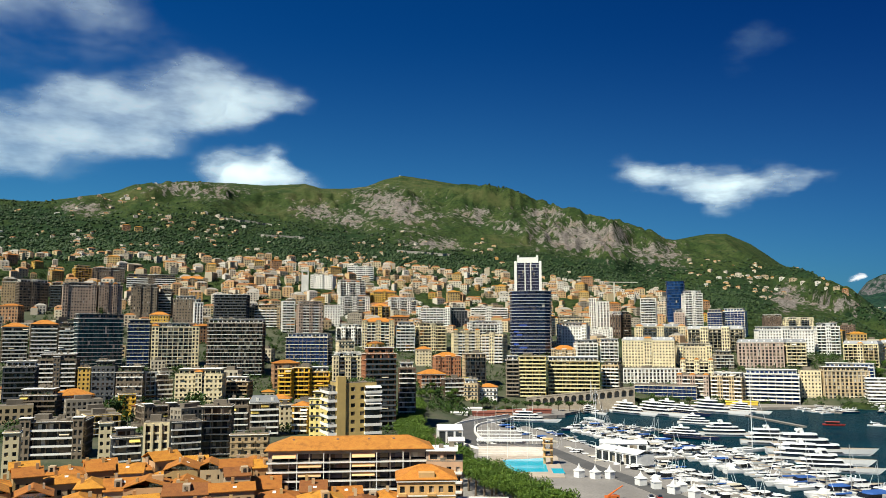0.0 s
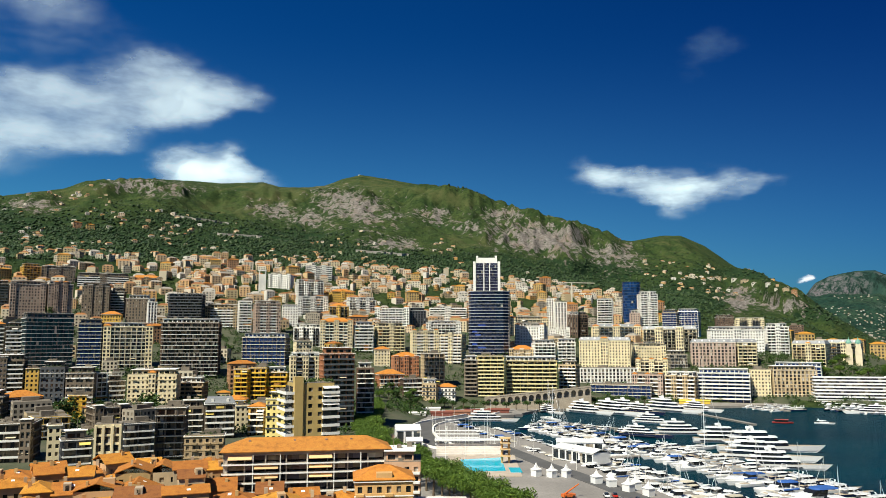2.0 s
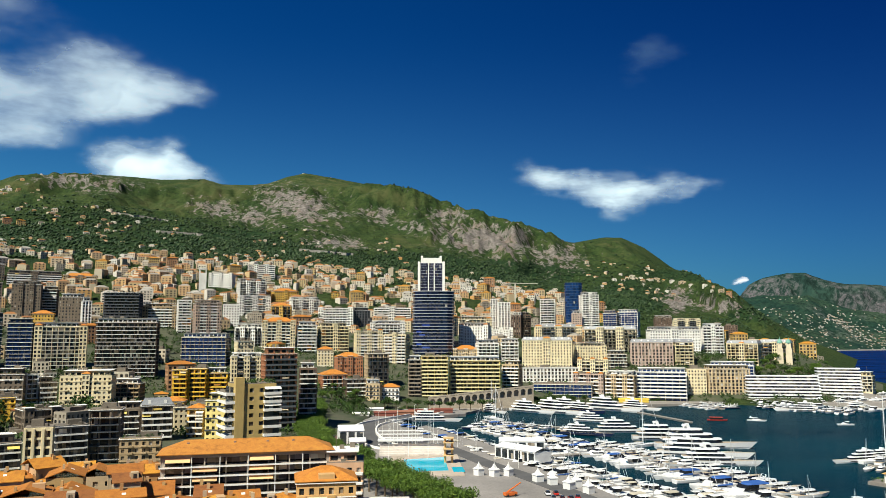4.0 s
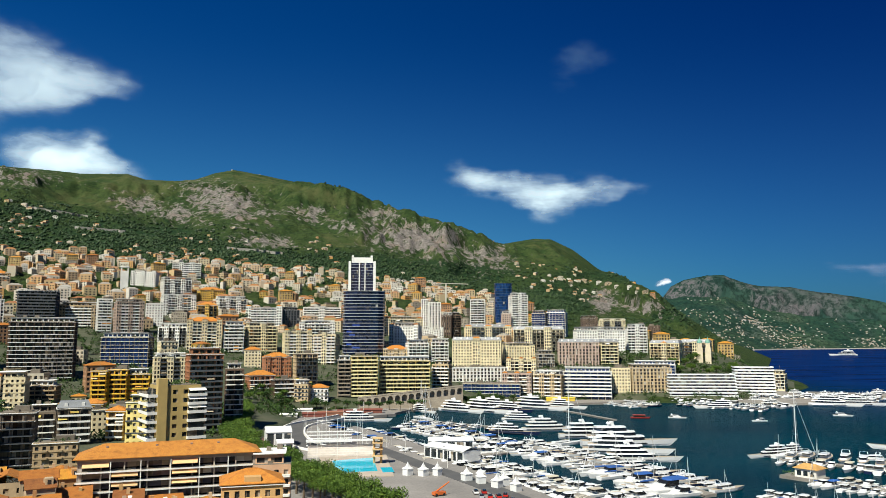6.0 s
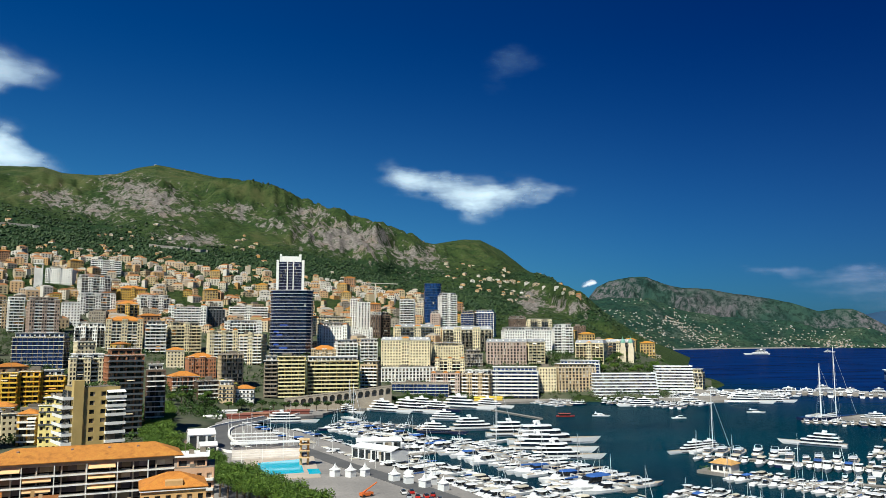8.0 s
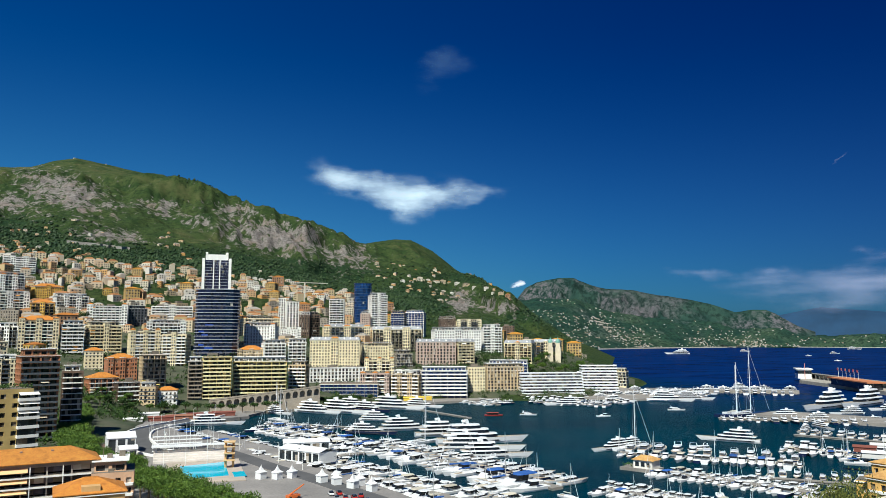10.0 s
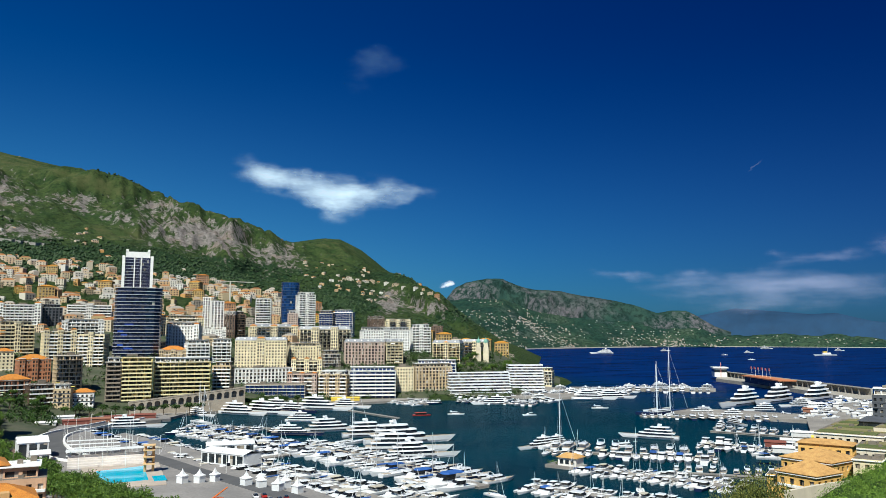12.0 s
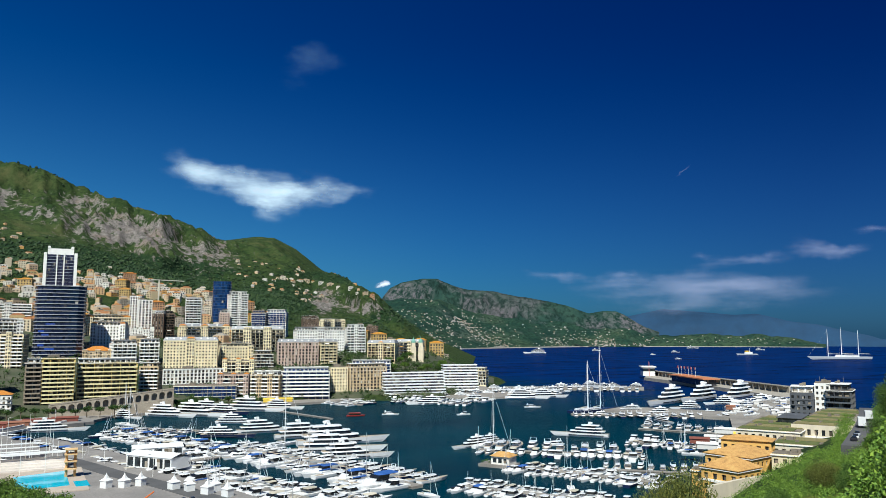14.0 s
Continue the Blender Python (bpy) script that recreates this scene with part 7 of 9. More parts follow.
def peak_z(az, d):
    top = np.interp(az, FAR_AZ, FAR_Z) * np.clip((az - 26.0) / 3.2, 0, 1) * np.clip((51.5 - az) / 5.5, 0, 1)
    x, y = d * np.sin(np.radians(az)), d * np.cos(np.radians(az))
    d0 = np.interp(az, (26, 36, 42, 50), (4100, 4180, 4440, 4480))
    s = np.clip((d - d0) / (4650 - d0), 0, 1)
    rough = 0.5 - np.abs(fbm(x / 120, y / 150, 4, 15.0))
    return np.where(d > 4650, top - (d - 4650) * 0.5, (top + 10) * s ** 0.85 + 210 * (rough - 0.33) * np.clip((4650 - d) / 150, 0.05, 1) * np.clip((46 - az) / 5, 0.25, 1) * np.clip(top / 150, 0, 1)) - 4
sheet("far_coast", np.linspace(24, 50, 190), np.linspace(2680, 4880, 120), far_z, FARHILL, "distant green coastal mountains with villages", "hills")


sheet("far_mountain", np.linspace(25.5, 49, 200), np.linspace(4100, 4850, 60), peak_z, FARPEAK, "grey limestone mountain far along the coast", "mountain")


def cap_z(az, d):
    top = np.interp(az, CAP_AZ, CAP_Z, left=0)
    top = top * np.clip((az - 43.5) / 2, 0, 1)
    x, y = d * np.sin(np.radians(az)), d * np.cos(np.radians(az))
    s = np.clip((d - 4330) / 130, 0, 1)
    return np.where(s <= 0, -4, 1.5 + top * (s ** 0.8) * (0.85 + 0.3 * fbm(x / 90, y / 90, 3, 2.0)) - np.clip(d - 4520, 0, 500) * 0.1)


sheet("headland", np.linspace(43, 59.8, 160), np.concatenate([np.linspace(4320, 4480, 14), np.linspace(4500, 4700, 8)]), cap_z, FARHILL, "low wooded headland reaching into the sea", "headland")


def blue_z(az, d):
    top = np.interp(az, BLUE_AZ, BLUE_Z)
    x = d * np.sin(np.radians(az))
    return np.clip((d - 4800) / 100, 0, 1) * top + 0 * x - 1


# blue is the haze of distance, put into the hills' base colour
HAZE_BLUE = rough_stuff("haze_blue_hills", (0.006, 0.040, 0.095), (0.011, 0.050, 0.112), 0.002, 0.012)
sheet("backdrop", np.linspace(40, 66, 120), np.linspace(4790, 4930, 8), blue_z, HAZE_BLUE, "far hills across the bay, blue with painted haze", "hills")

BEACH = rough_stuff("pale_shore_rock", (0.42, 0.38, 0.32), (0.55, 0.50, 0.43), 0.01, 0.1)
ribbon("shore", [spot(a, float(shore(a)) + 4) for a in np.linspace(34.5, 45, 60)], 7, -1, 5.5, BEACH, "pale rocky shoreline at the foot of the slopes", "shore")
ribbon("shore", [spot(a, 4332) for a in np.linspace(45, 59.6, 60)], 5, -1, 4.0, BEACH, "pale rocky shoreline of the headland", "shore")

# ---------------------------------------------------------------- clouds
def cloud(az0, az1, el0, el1, label, seed, *lobes, grain_deg=2.6, streak=(0.35, 1.0), turn=10.0, torn=1.1, soft=1.6, cap=0.97, bright=0.5, tone=(0.93, 0.95, 0.97), r=4780.0):
    """A thin curved sheet of cloud: lobes of vapour (bearing, height angle, half width, half height, tilt, weight), torn by streaky noise."""
    k, j = 40, 16
    me = bpy.data.meshes.new("cloud")
    az, el = np.meshgrid(np.linspace(az0, az1, k), np.linspace(el0, el1, j))
    rr = r * (1 - 0.01 * fbm(az * 0.5, el * 0.9, 3, seed))
    d = rr * np.cos(np.radians(el))
    co = np.stack([d * np.sin(np.radians(az)), d * np.cos(np.radians(az)), 60 + rr * np.sin(np.radians(el))], -1).reshape(-1, 3)
    i = np.arange(k * j).reshape(j, k)
    me.from_pydata(co.tolist(), [], np.stack([i[:-1, :-1], i[:-1, 1:], i[1:, 1:], i[1:, :-1]], -1).reshape(-1, 4).tolist())
    uv = me.uv_layers.new(name="sheet")
    u = np.stack([az, el], -1).reshape(-1, 2)
    loops = np.zeros(len(me.loops), dtype=np.int32)
    me.loops.foreach_get("vertex_index", loops)
    uv.data.foreach_set("uv", u[loops].astype(np.float32).ravel())
    me.polygons.foreach_set("use_smooth", [True] * len(me.polygons))
    m = bpy.data.materials.new("glowing_cloud_vapour")
    m.use_nodes = True
    n, l = m.node_tree.nodes, m.node_tree.links
    n.clear()
    tc = n.new("ShaderNodeUVMap")
    tc.uv_map = "sheet"

    def calc(op, a, b=None, c=None):
        f = n.new("ShaderNodeMath")
        f.operation = op
        for s, v in zip(f.inputs, (a, b, c)):
            if isinstance(v, (int, float)):
                s.default_value = v
            elif v is not None:
                l.new(v, s)
        return f.outputs[0]

    def noise_at(deg, detail, sx, sy, off, out="Fac"):
        mp = n.new("ShaderNodeMapping")
        mp.inputs["Location"].default_value = (off, off * 0.7, seed)
        mp.inputs["Rotation"].default_value = (0, 0, radians(-turn))
        mp.inputs["Scale"].default_value = (sx / deg, sy / deg, 1)
        l.new(tc.outputs[0], mp.inputs["Vector"])
        t = n.new("ShaderNodeTexNoise")
        t.inputs["Scale"].default_value, t.inputs["Detail"].default_value, t.inputs["Roughness"].default_value = 1.0, detail, 0.55
        l.new(mp.outputs[0], t.inputs["Vector"])
        return t.outputs[out]

    drift = n.new("ShaderNodeVectorMath")  # drags the lobes out of shape
    drift.operation = "MULTIPLY_ADD"
    half = n.new("ShaderNodeVectorMath")
    half.operation = "SUBTRACT"
    l.new(noise_at(grain_deg * 1.3, 3, 0.7, 1.0, 5.3 + seed, "Color"), half.inputs[0])
    half.inputs[1].default_value = (0.5, 0.5, 0.5)
    l.new(half.outputs[0], drift.inputs[0])
    drift.inputs[1].default_value = (grain_deg * 1.8, grain_deg * 0.9, 0)
    l.new(tc.outputs[0], drift.inputs[2])
    dens = None
    for a_, e_, w_, h_, tilt, weight in lobes:
        mp = n.new("ShaderNodeMapping")
        mp.vector_type = "TEXTURE"
        mp.inputs["Location"].default_value, mp.inputs["Rotation"].default_value, mp.inputs["Scale"].default_value = (a_, e_, 0), (0, 0, radians(tilt)), (w_, h_, 1000)
        l.new(drift.outputs[0], mp.inputs["Vector"])
        ln = n.new("ShaderNodeVectorMath")
        ln.operation = "LENGTH"
        l.new(mp.outputs[0], ln.inputs[0])
        one = calc("MULTIPLY", calc("MAXIMUM", calc("SUBTRACT", 1.0, ln.outputs["Value"]), 0.0), weight * 1.25)
        dens = one if dens is None else calc("ADD", dens, calc("MULTIPLY", one, calc("SUBTRACT", 1.0, calc("MINIMUM", calc("MULTIPLY", dens, 0.6), 0.9))))
    wisps = calc("SUBTRACT", noise_at(grain_deg, 6, streak[0], streak[1], 9.7 + seed), 0.5)
    puffs = calc("SUBTRACT", noise_at(grain_deg * 1.6, 4, 0.7, 1.0, 3.1 + seed), 0.5)
    full = calc("MULTIPLY_ADD", puffs, torn * 1.2, calc("MULTIPLY_ADD", wisps, torn * 2.2, dens))
    a = n.new("ShaderNodeMapRange")
    a.interpolation_type = "SMOOTHSTEP"
    l.new(full, a.inputs["Value"])
    a.inputs["From Min"].default_value, a.inputs["From Max"].default_value = 0.05, 0.05 + soft
    rim = n.new("ShaderNodeMapRange")
    rim.interpolation_type = "SMOOTHSTEP"
    l.new(dens, rim.inputs["Value"])
    rim.inputs["From Max"].default_value = 0.6
    alpha = calc("MULTIPLY", calc("MULTIPLY", a.outputs[0], rim.outputs[0]), cap)
    dif, tra, add, tr, mx, out = (n.new("ShaderNode" + s) for s in ("BsdfDiffuse", "BsdfTranslucent", "MixShader", "BsdfTransparent", "MixShader", "OutputMaterial"))
    dif.inputs["Color"].default_value = tra.inputs["Color"].default_value = (*tone, 1)
    add.inputs[0].default_value = 0.5
    l.new(dif.outputs[0], add.inputs[1])
    l.new(tra.outputs[0], add.inputs[2])
    l.new(alpha, mx.inputs[0])
    l.new(tr.outputs[0], mx.inputs[1])
    # emission added to the vapour, in place of sunlight it would scatter
    glow, both = n.new("ShaderNodeEmission"), n.new("ShaderNodeAddShader")
    glow.inputs["Color"].default_value, glow.inputs["Strength"].default_value = (*tone, 1), bright
    l.new(add.outputs[0], both.inputs[0])
    l.new(glow.outputs[0], both.inputs[1])
    l.new(both.outputs[0], mx.inputs[2])
    l.new(mx.outputs[0], out.inputs["Surface"])
    me.materials.append(m)
    return tagged(new("cloud", me), label, "cloud", "", "structure")


PALE = (0.86, 1.0, 1.0)
cloud(-52, -4, 7, 26, "broad torn white cloud over the ridge", 1.3, (-28.5, 13.8, 9, 4.0, 6, 0.95), (-21.5, 16.2, 8.5, 4.0, 12, 1.0), (-16.2, 17.2, 6.0, 3.0, 4, 0.85), (-12.2, 16.9, 4.2, 1.3, 14, 0.5), (-36, 12.8, 9, 4.5, 0, 0.9), (-19, 18.4, 5.0, 1.6, 25, 0.35), (-22, 14.0, 10, 2.0, 12, 0.5), grain_deg=3.0, turn=14, tone=PALE, soft=1.7)
cloud(-56, -12, 16, 32, "thin white cloud veil high in the sky", 4.1, (-29, 22.3, 10, 3.2, 6, 0.75), (-38, 21, 11, 6, 0, 0.8), (-25, 19.5, 8, 3.0, 10, 0.35), grain_deg=3.6, turn=8, cap=0.7, soft=1.9, tone=PALE)
cloud(-22, -5, 8.0, 17, "small white cloud behind the ridge", 6.2, (-15.0, 11.8, 4.6, 2.5, 0, 1.1), (-11.6, 11.5, 3.6, 1.4, -8, 0.6), (-13.8, 13.9, 2.4, 1.0, 0, 0.4), grain_deg=2.0, turn=6, tone=PALE, soft=1.6)
cloud(8, 32, 5.5, 16, "torn white cloud standing alone in the blue sky", 5.9, (14.4, 11.9, 3.0, 1.5, -16, 0.7), (17.0, 11.2, 3.6, 1.5, -14, 0.85), (19.8, 10.7, 3.8, 1.6, -6, 0.85), (21.0, 9.9, 2.6, 1.7, 20, 0.9), (23.3, 10.3, 3.8, 1.5, 8, 0.8), (26.0, 10.8, 3.4, 0.9, 10, 0.4), (20.0, 11.2, 7.5, 1.6, -2, 0.35), grain_deg=1.5, streak=(0.3, 1.1), turn=-8, tone=PALE, soft=2.0, torn=1.0, cap=0.9, bright=0.42)
cloud(18.0, 28, 16.0, 24.5, "faint shred of cloud", 11.0, (22.9, 20.1, 3.4, 2.2, 38, 0.8), grain_deg=1.8, turn=20, cap=0.07, soft=1.8, tone=(0.62, 0.92, 1.0))
cloud(34, 68, -0.5, 9.5, "pale lilac cloud bank low over the bay", 13.3, (48.8, 3.7, 7.5, 1.4, 4, 0.8), (53.8, 3.5, 8.5, 1.3, -2, 0.85), (52.0, 2.5, 9.5, 1.3, 0, 0.6), (42.0, 4.35, 3.6, 0.55, -4, 0.7), (55.5, 5.3, 4.4, 0.6, 4, 0.7), (59.4, 5.9, 2.4, 0.9, -24, 0.75), (61.0, 5.6, 2.8, 0.6, 4, 0.7), (63.2, 6.85, 2.0, 0.4, 0, 0.6), (52.0, 5.6, 1.8, 0.45, 0, 0.45), grain_deg=1.4, streak=(0.18, 1.3), turn=2, cap=0.34, soft=1.8, torn=0.9, bright=0.36, tone=(0.86, 0.84, 1.0))
cloud(27.2, 30.2, 3.1, 4.7, "tiny bright cloud behind the mountain shoulder", 17.1, (28.55, 3.8, 0.7, 0.3, 8, 1.2), (28.85, 3.95, 0.35, 0.36, 40, 0.9), grain_deg=0.4, soft=1.2)
cloud(49.5, 52.6, 10.6, 13, "short faint vapour trail", 19.1, (51.05, 11.8, 0.8, 0.1, 40, 1.0), grain_deg=0.3, torn=0.2, cap=0.12)

# ---------------------------------------------------------------- small houses on the slopes
OCC = []
for ob in scene.objects:
    if ob.parent is None and ob.name.split(".")[0] in ("apartment_building", "residential_tower", "town_house", "villa"):
        OCC.append((ob.location.x, ob.location.y))
OCC = np.array(OCC)
HOUSE_TONES = ((0.62, 0.52, 0.32), (0.70, 0.66, 0.56), (0.54, 0.36, 0.13), (0.56, 0.42, 0.22), (0.44, 0.24, 0.12), (0.64, 0.56, 0.42), (0.56, 0.36, 0.07), (0.36, 0.31, 0.24), (0.68, 0.63, 0.52), (0.52, 0.40, 0.24))


def small_house(m, k):
    """A hillside house; the wall is the thing, its windows and roof are parts."""
    w, dep, n = (10, 13, 16, 9, 18, 12, 14, 20, 11, 15)[k], (9, 10, 11, 9, 12, 10, 11, 12, 9, 11)[k], (2, 3, 5, 3, 6, 4, 4, 5, 2, 3)[k]
    h = n * 3.1
    bm = bmesh.new()
    facade_shell(bm, w, dep, h, 0, n, max(2, round(w / 3.0)), 3, 0.38, 0.44)
    root = part("hillside_house", bm, paint(scaled(HOUSE_TONES[k], 0.95)))
    root.matrix_world = m
    words = ("cream", "white", "ochre", "sand coloured", "terracotta", "pale", "yellow", "grey", "white", "beige")[k]
    tiled = k not in (1, 5, 7, 8, 9)
    tagged(root, f"{words} hillside house with {'orange tiled roof' if tiled else 'flat roof terrace'}", "house", "hillside houses")
    part("window", mesh_of(lambda b: box(b, -w / 2 + 0.35, w / 2 - 0.35, 0.35, dep - 0.35, 0.3, h - 0.3), CURTAIN, "window"), None, root)
    bm = bmesh.new()
    if tiled:
        hip_roof(bm, w, dep, h + 0.905, dep * 0.2, 0.5)
        part("roof", bm, tiles(TILE_TONES[k % 5]), root)
    else:
        box(bm, -w / 2 + 0.003, w / 2 - 0.003, 0.003, dep - 0.003, h + 0.2, h + 0.95)
        box(bm, -w / 4, w / 5, dep * 0.4, dep * 0.8, h + 0.951, h + 3.2)
        part("roof", bm, FLAT, root)
    return root


TEMPLATE = {}


def scatter(seed, count, az0, az1, d0, d1, kinds, apart, size=1.0, sink=1.5):
    global OCC
    rng = random.Random(seed)
    made = tries = 0
    while made < count and tries < count * 12:
        tries += 1
        az, d = rng.uniform(az0, az1), rng.uniform(d0, d1)
        x, y = spot(az, d)
        if len(OCC) and np.min(np.hypot(OCC[:, 0] - x, OCC[:, 1] - y)) < apart:
            continue
        z = float(land_z(az, d))
        if z < 2:
            continue
        k = rng.choice(kinds)
        s = size * rng.uniform(0.85, 1.2)
        m = pose(x, y, z - sink, 0, 0, -az + rng.gauss(0, 22)) @ Matrix.Diagonal((s, s, s, 1))
        if k in TEMPLATE:
            copy_thing(TEMPLATE[k], m)
        else:
            TEMPLATE[k] = small_house(m, k)
        OCC = np.vstack([OCC, (x, y)])
        made += 1


ALL = tuple(range(10))
scatter(2, 34, -31, -8, 1090, 1330, ALL, 24, 0.9)
scatter(3, 56, -14, 4.5, 940, 1330, (0, 1, 2, 5, 8, 9, 3, 6, 1, 8), 18, 0.95)
scatter(4, 24, 8, 21, 1080, 1420, ALL, 24, 1.0)
scatter(7, 42, -31, -3, 600, 940, (1, 5, 6, 8, 4, 9, 7, 5), 15, 1.1)
scatter(9, 18, -30, -5, 440, 620, (0, 3, 5, 7, 9), 15, 1.0)
scatter(10, 18, 5, 22, 790, 1080, (5, 7, 9, 2), 18, 1.0)
scatter(8, 14, 23, 35, 850, 1200, (5, 7, 9, 2), 24, 1.0)

# far villages: countless tiny houses
rng = random.Random(77)


def hamlet(bm, az, d, z, lo, hi, low, high):
    """A tiny house: four walls, eaves and a hipped roof."""
    x, y = spot(az, d)
    s, h, q = rng.uniform(lo, hi), rng.uniform(low, high), Matrix.Translation((x, y, z - 2)) @ Euler((0, 0, -radians(az) + rng.gauss(0, 0.5))).to_matrix().to_4x4()
    e = s * 0.7
    v = [bm.verts.new(q @ Vector(c)) for c in ((-s, -e, 0), (s, -e, 0), (s, e, 0), (-s, e, 0), (-s, -e, h), (s, -e, h), (s, e, h), (-s, e, h), (-s * .5, 0, h + e * 0.5), (s * .5, 0, h + e * 0.5))]
    for k, f in enumerate(((0, 1, 5, 4), (1, 2, 6, 5), (2, 3, 7, 6), (3, 0, 4, 7), (4, 5, 9, 8), (6, 7, 8, 9), (5, 6, 9), (7, 4, 8))):
        bm.faces.new([v[c] for c in f]).material_index = 1 if k > 3 else 0
    for k in range(int(h / 3.2)):
        for j in (-0.6, 0.0, 0.6):
            c, zc = j * s, 1.2 + k * 3.1 + 1.0
            bm.faces.new([bm.verts.new(q @ Vector(p)) for p in ((c - s * .13, -e - 0.05, zc), (c + s * .13, -e - 0.05, zc), (c + s * .13, -e - 0.05, zc + 1.6), (c - s * .13, -e - 0.05, zc + 1.6))]).material_index = 2


def isle_paint(name, *stops):
    m, n_, l_, p_ = base(name)
    g_ = n_.new("ShaderNodeNewGeometry")
    l_.new(ramp(n_, l_, g_.outputs["Random Per Island"], list(stops)), p_.inputs["Base Color"])
    p_.inputs["Roughness"].default_value = 0.85
    return m


def village(name, label, fill, near):
    bm = bmesh.new()
    fill(bm)
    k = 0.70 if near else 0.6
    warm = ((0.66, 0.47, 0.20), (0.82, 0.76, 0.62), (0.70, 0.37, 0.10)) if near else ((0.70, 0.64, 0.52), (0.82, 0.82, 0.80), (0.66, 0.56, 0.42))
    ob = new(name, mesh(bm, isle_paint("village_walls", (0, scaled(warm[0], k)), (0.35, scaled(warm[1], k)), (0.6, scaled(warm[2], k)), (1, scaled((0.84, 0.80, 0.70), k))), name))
    ob.data.materials.append(isle_paint("village_roofs", (0, scaled((0.34, 0.14, 0.05), k)), (0.5, scaled((0.46, 0.20, 0.06), k)), (0.7, scaled((0.40, 0.36, 0.30), k)), (1, scaled((0.5, 0.46, 0.40), k))))
    ob.data.materials.append(DARKGLASS)
    return tagged(ob, label, "houses", "", "stuff")


def fill_far(bm):
    for i in range(1900):
        if i < 1700:
            az = rng.uniform(27, 48)
            d = float(shore(az)) + abs(rng.gauss(0.10, 0.2)) * (4650 - float(shore(az)))
            if rng.random() < 0.25:
                az, d = rng.gauss(33.8, 1.3), rng.gauss(3840, 120)
            x, y = spot(az, d)
            if float(fbm(np.array(x / 150), np.array(y / 150), 3, 63.0)) < rng.uniform(-0.25, 0.15):
                continue
            z = float(far_z(np.array(az), np.array(d)))
        else:
            az, d = rng.uniform(45, 58), rng.uniform(4360, 4440)
            z = float(cap_z(np.array(az), np.array(d)))
            if rng.random() < 0.8:
                continue
        if z > 1:
            hamlet(bm, az, d, z, 1.8, 4.2, 2.2, 5.5)


def fill_slopes(bm):
    for az0, az1, d0, d1, count in ((-31, -12, 1340, 1950, 150), (-13, -1, 1340, 1560, 60), (18, 27.5, 1750, 2300, 70), (2, 17, 1330, 1520, 60), (-31, -20, 1900, 2300, 50), (-8, 10, 1560, 1850, 30)):
        made = 0
        while made < count:
            az, d = rng.uniform(az0, az1), rng.uniform(d0, d1)
            x, y = spot(az, d)
            if float(fbm(np.array(x / 110), np.array(y / 110), 3, 41.0)) + rng.uniform(-0.12, 0.12) < 0:
                made += 0.25
                continue
            hamlet(bm, az, d, float(land_z(az, d)) - 1, 2.8, 6.4, 4, 8)
            made += 1
    for az in (-3.3, -1.3, 2.2, -18.0, -21.0):  # huts and masts along the crest
        d = float(np.interp(az, AZ_R, D_R)) - 6
        hamlet(bm, az, d, float(land_z(az, d)) - 1, 2.5, 5.0, 3, 5)


def fill_upper(bm):
    made = 0
    while made < 850:
        az, d = rng.choice((rng.uniform(-16, 5.5), rng.uniform(-16, 5.5), rng.uniform(-31, -14), rng.uniform(7, 18))), 880 + 540 * rng.random() ** 0.9
        x, y = spot(az, d)
        if np.min(np.hypot(OCC[:, 0] - x, OCC[:, 1] - y)) < 9:
            made += 0.1
            continue
        hamlet(bm, az, d, float(land_z(az, d)), 3.4, 8.5, 5, 15)
        made += 1


def slope_d(az, el):
    """Distance at which the mountainside at a bearing rises to a height angle."""
    ds = np.linspace(1320, float(np.interp(az, AZ_R, D_R)), 160)
    e = np.degrees(np.arctan2(land_z(np.full(160, az), ds) - 60, ds))
    return float(ds[int(np.argmax(e >= el))]) if np.any(e >= el) else float(ds[-1])


for az, el, k, sz in ((21.3, 4.0, 5, 1.2), (21.9, 4.05, 1, 1.0), (22.4, 3.95, 8, 1.3), (23.0, 3.9, 9, 1.1), (23.5, 3.95, 0, 1.2), (24.1, 3.75, 1, 1.2), (24.8, 3.65, 9, 1.1), (25.4, 3.5, 8, 1.3), (26.3, 3.4, 1, 1.0), (26.8, 3.15, 8, 0.9), (27.4, 2.95, 9, 0.8), (27.9, 2.75, 4, 0.7), (-22.8, 7.2, 4, 0.9), (-22.0, 7.15, 2, 0.9), (-20.8, 7.25, 5, 0.9)):
    d_ = slope_d(az, el)
    x, y = spot(az, d_)
    m_ = pose(x, y, float(land_z(az, d_)) - 4, 0, 0, -az + 8) @ Matrix.Diagonal((sz, sz, sz, 1))
    if k in TEMPLATE:
        copy_thing(TEMPLATE[k], m_)
    else:
        TEMPLATE[k] = small_house(m_, k)
WALLROCK = rough_stuff("road_cut_masonry", (0.24, 0.22, 0.19), (0.36, 0.33, 0.29), 0.05, 0.4)
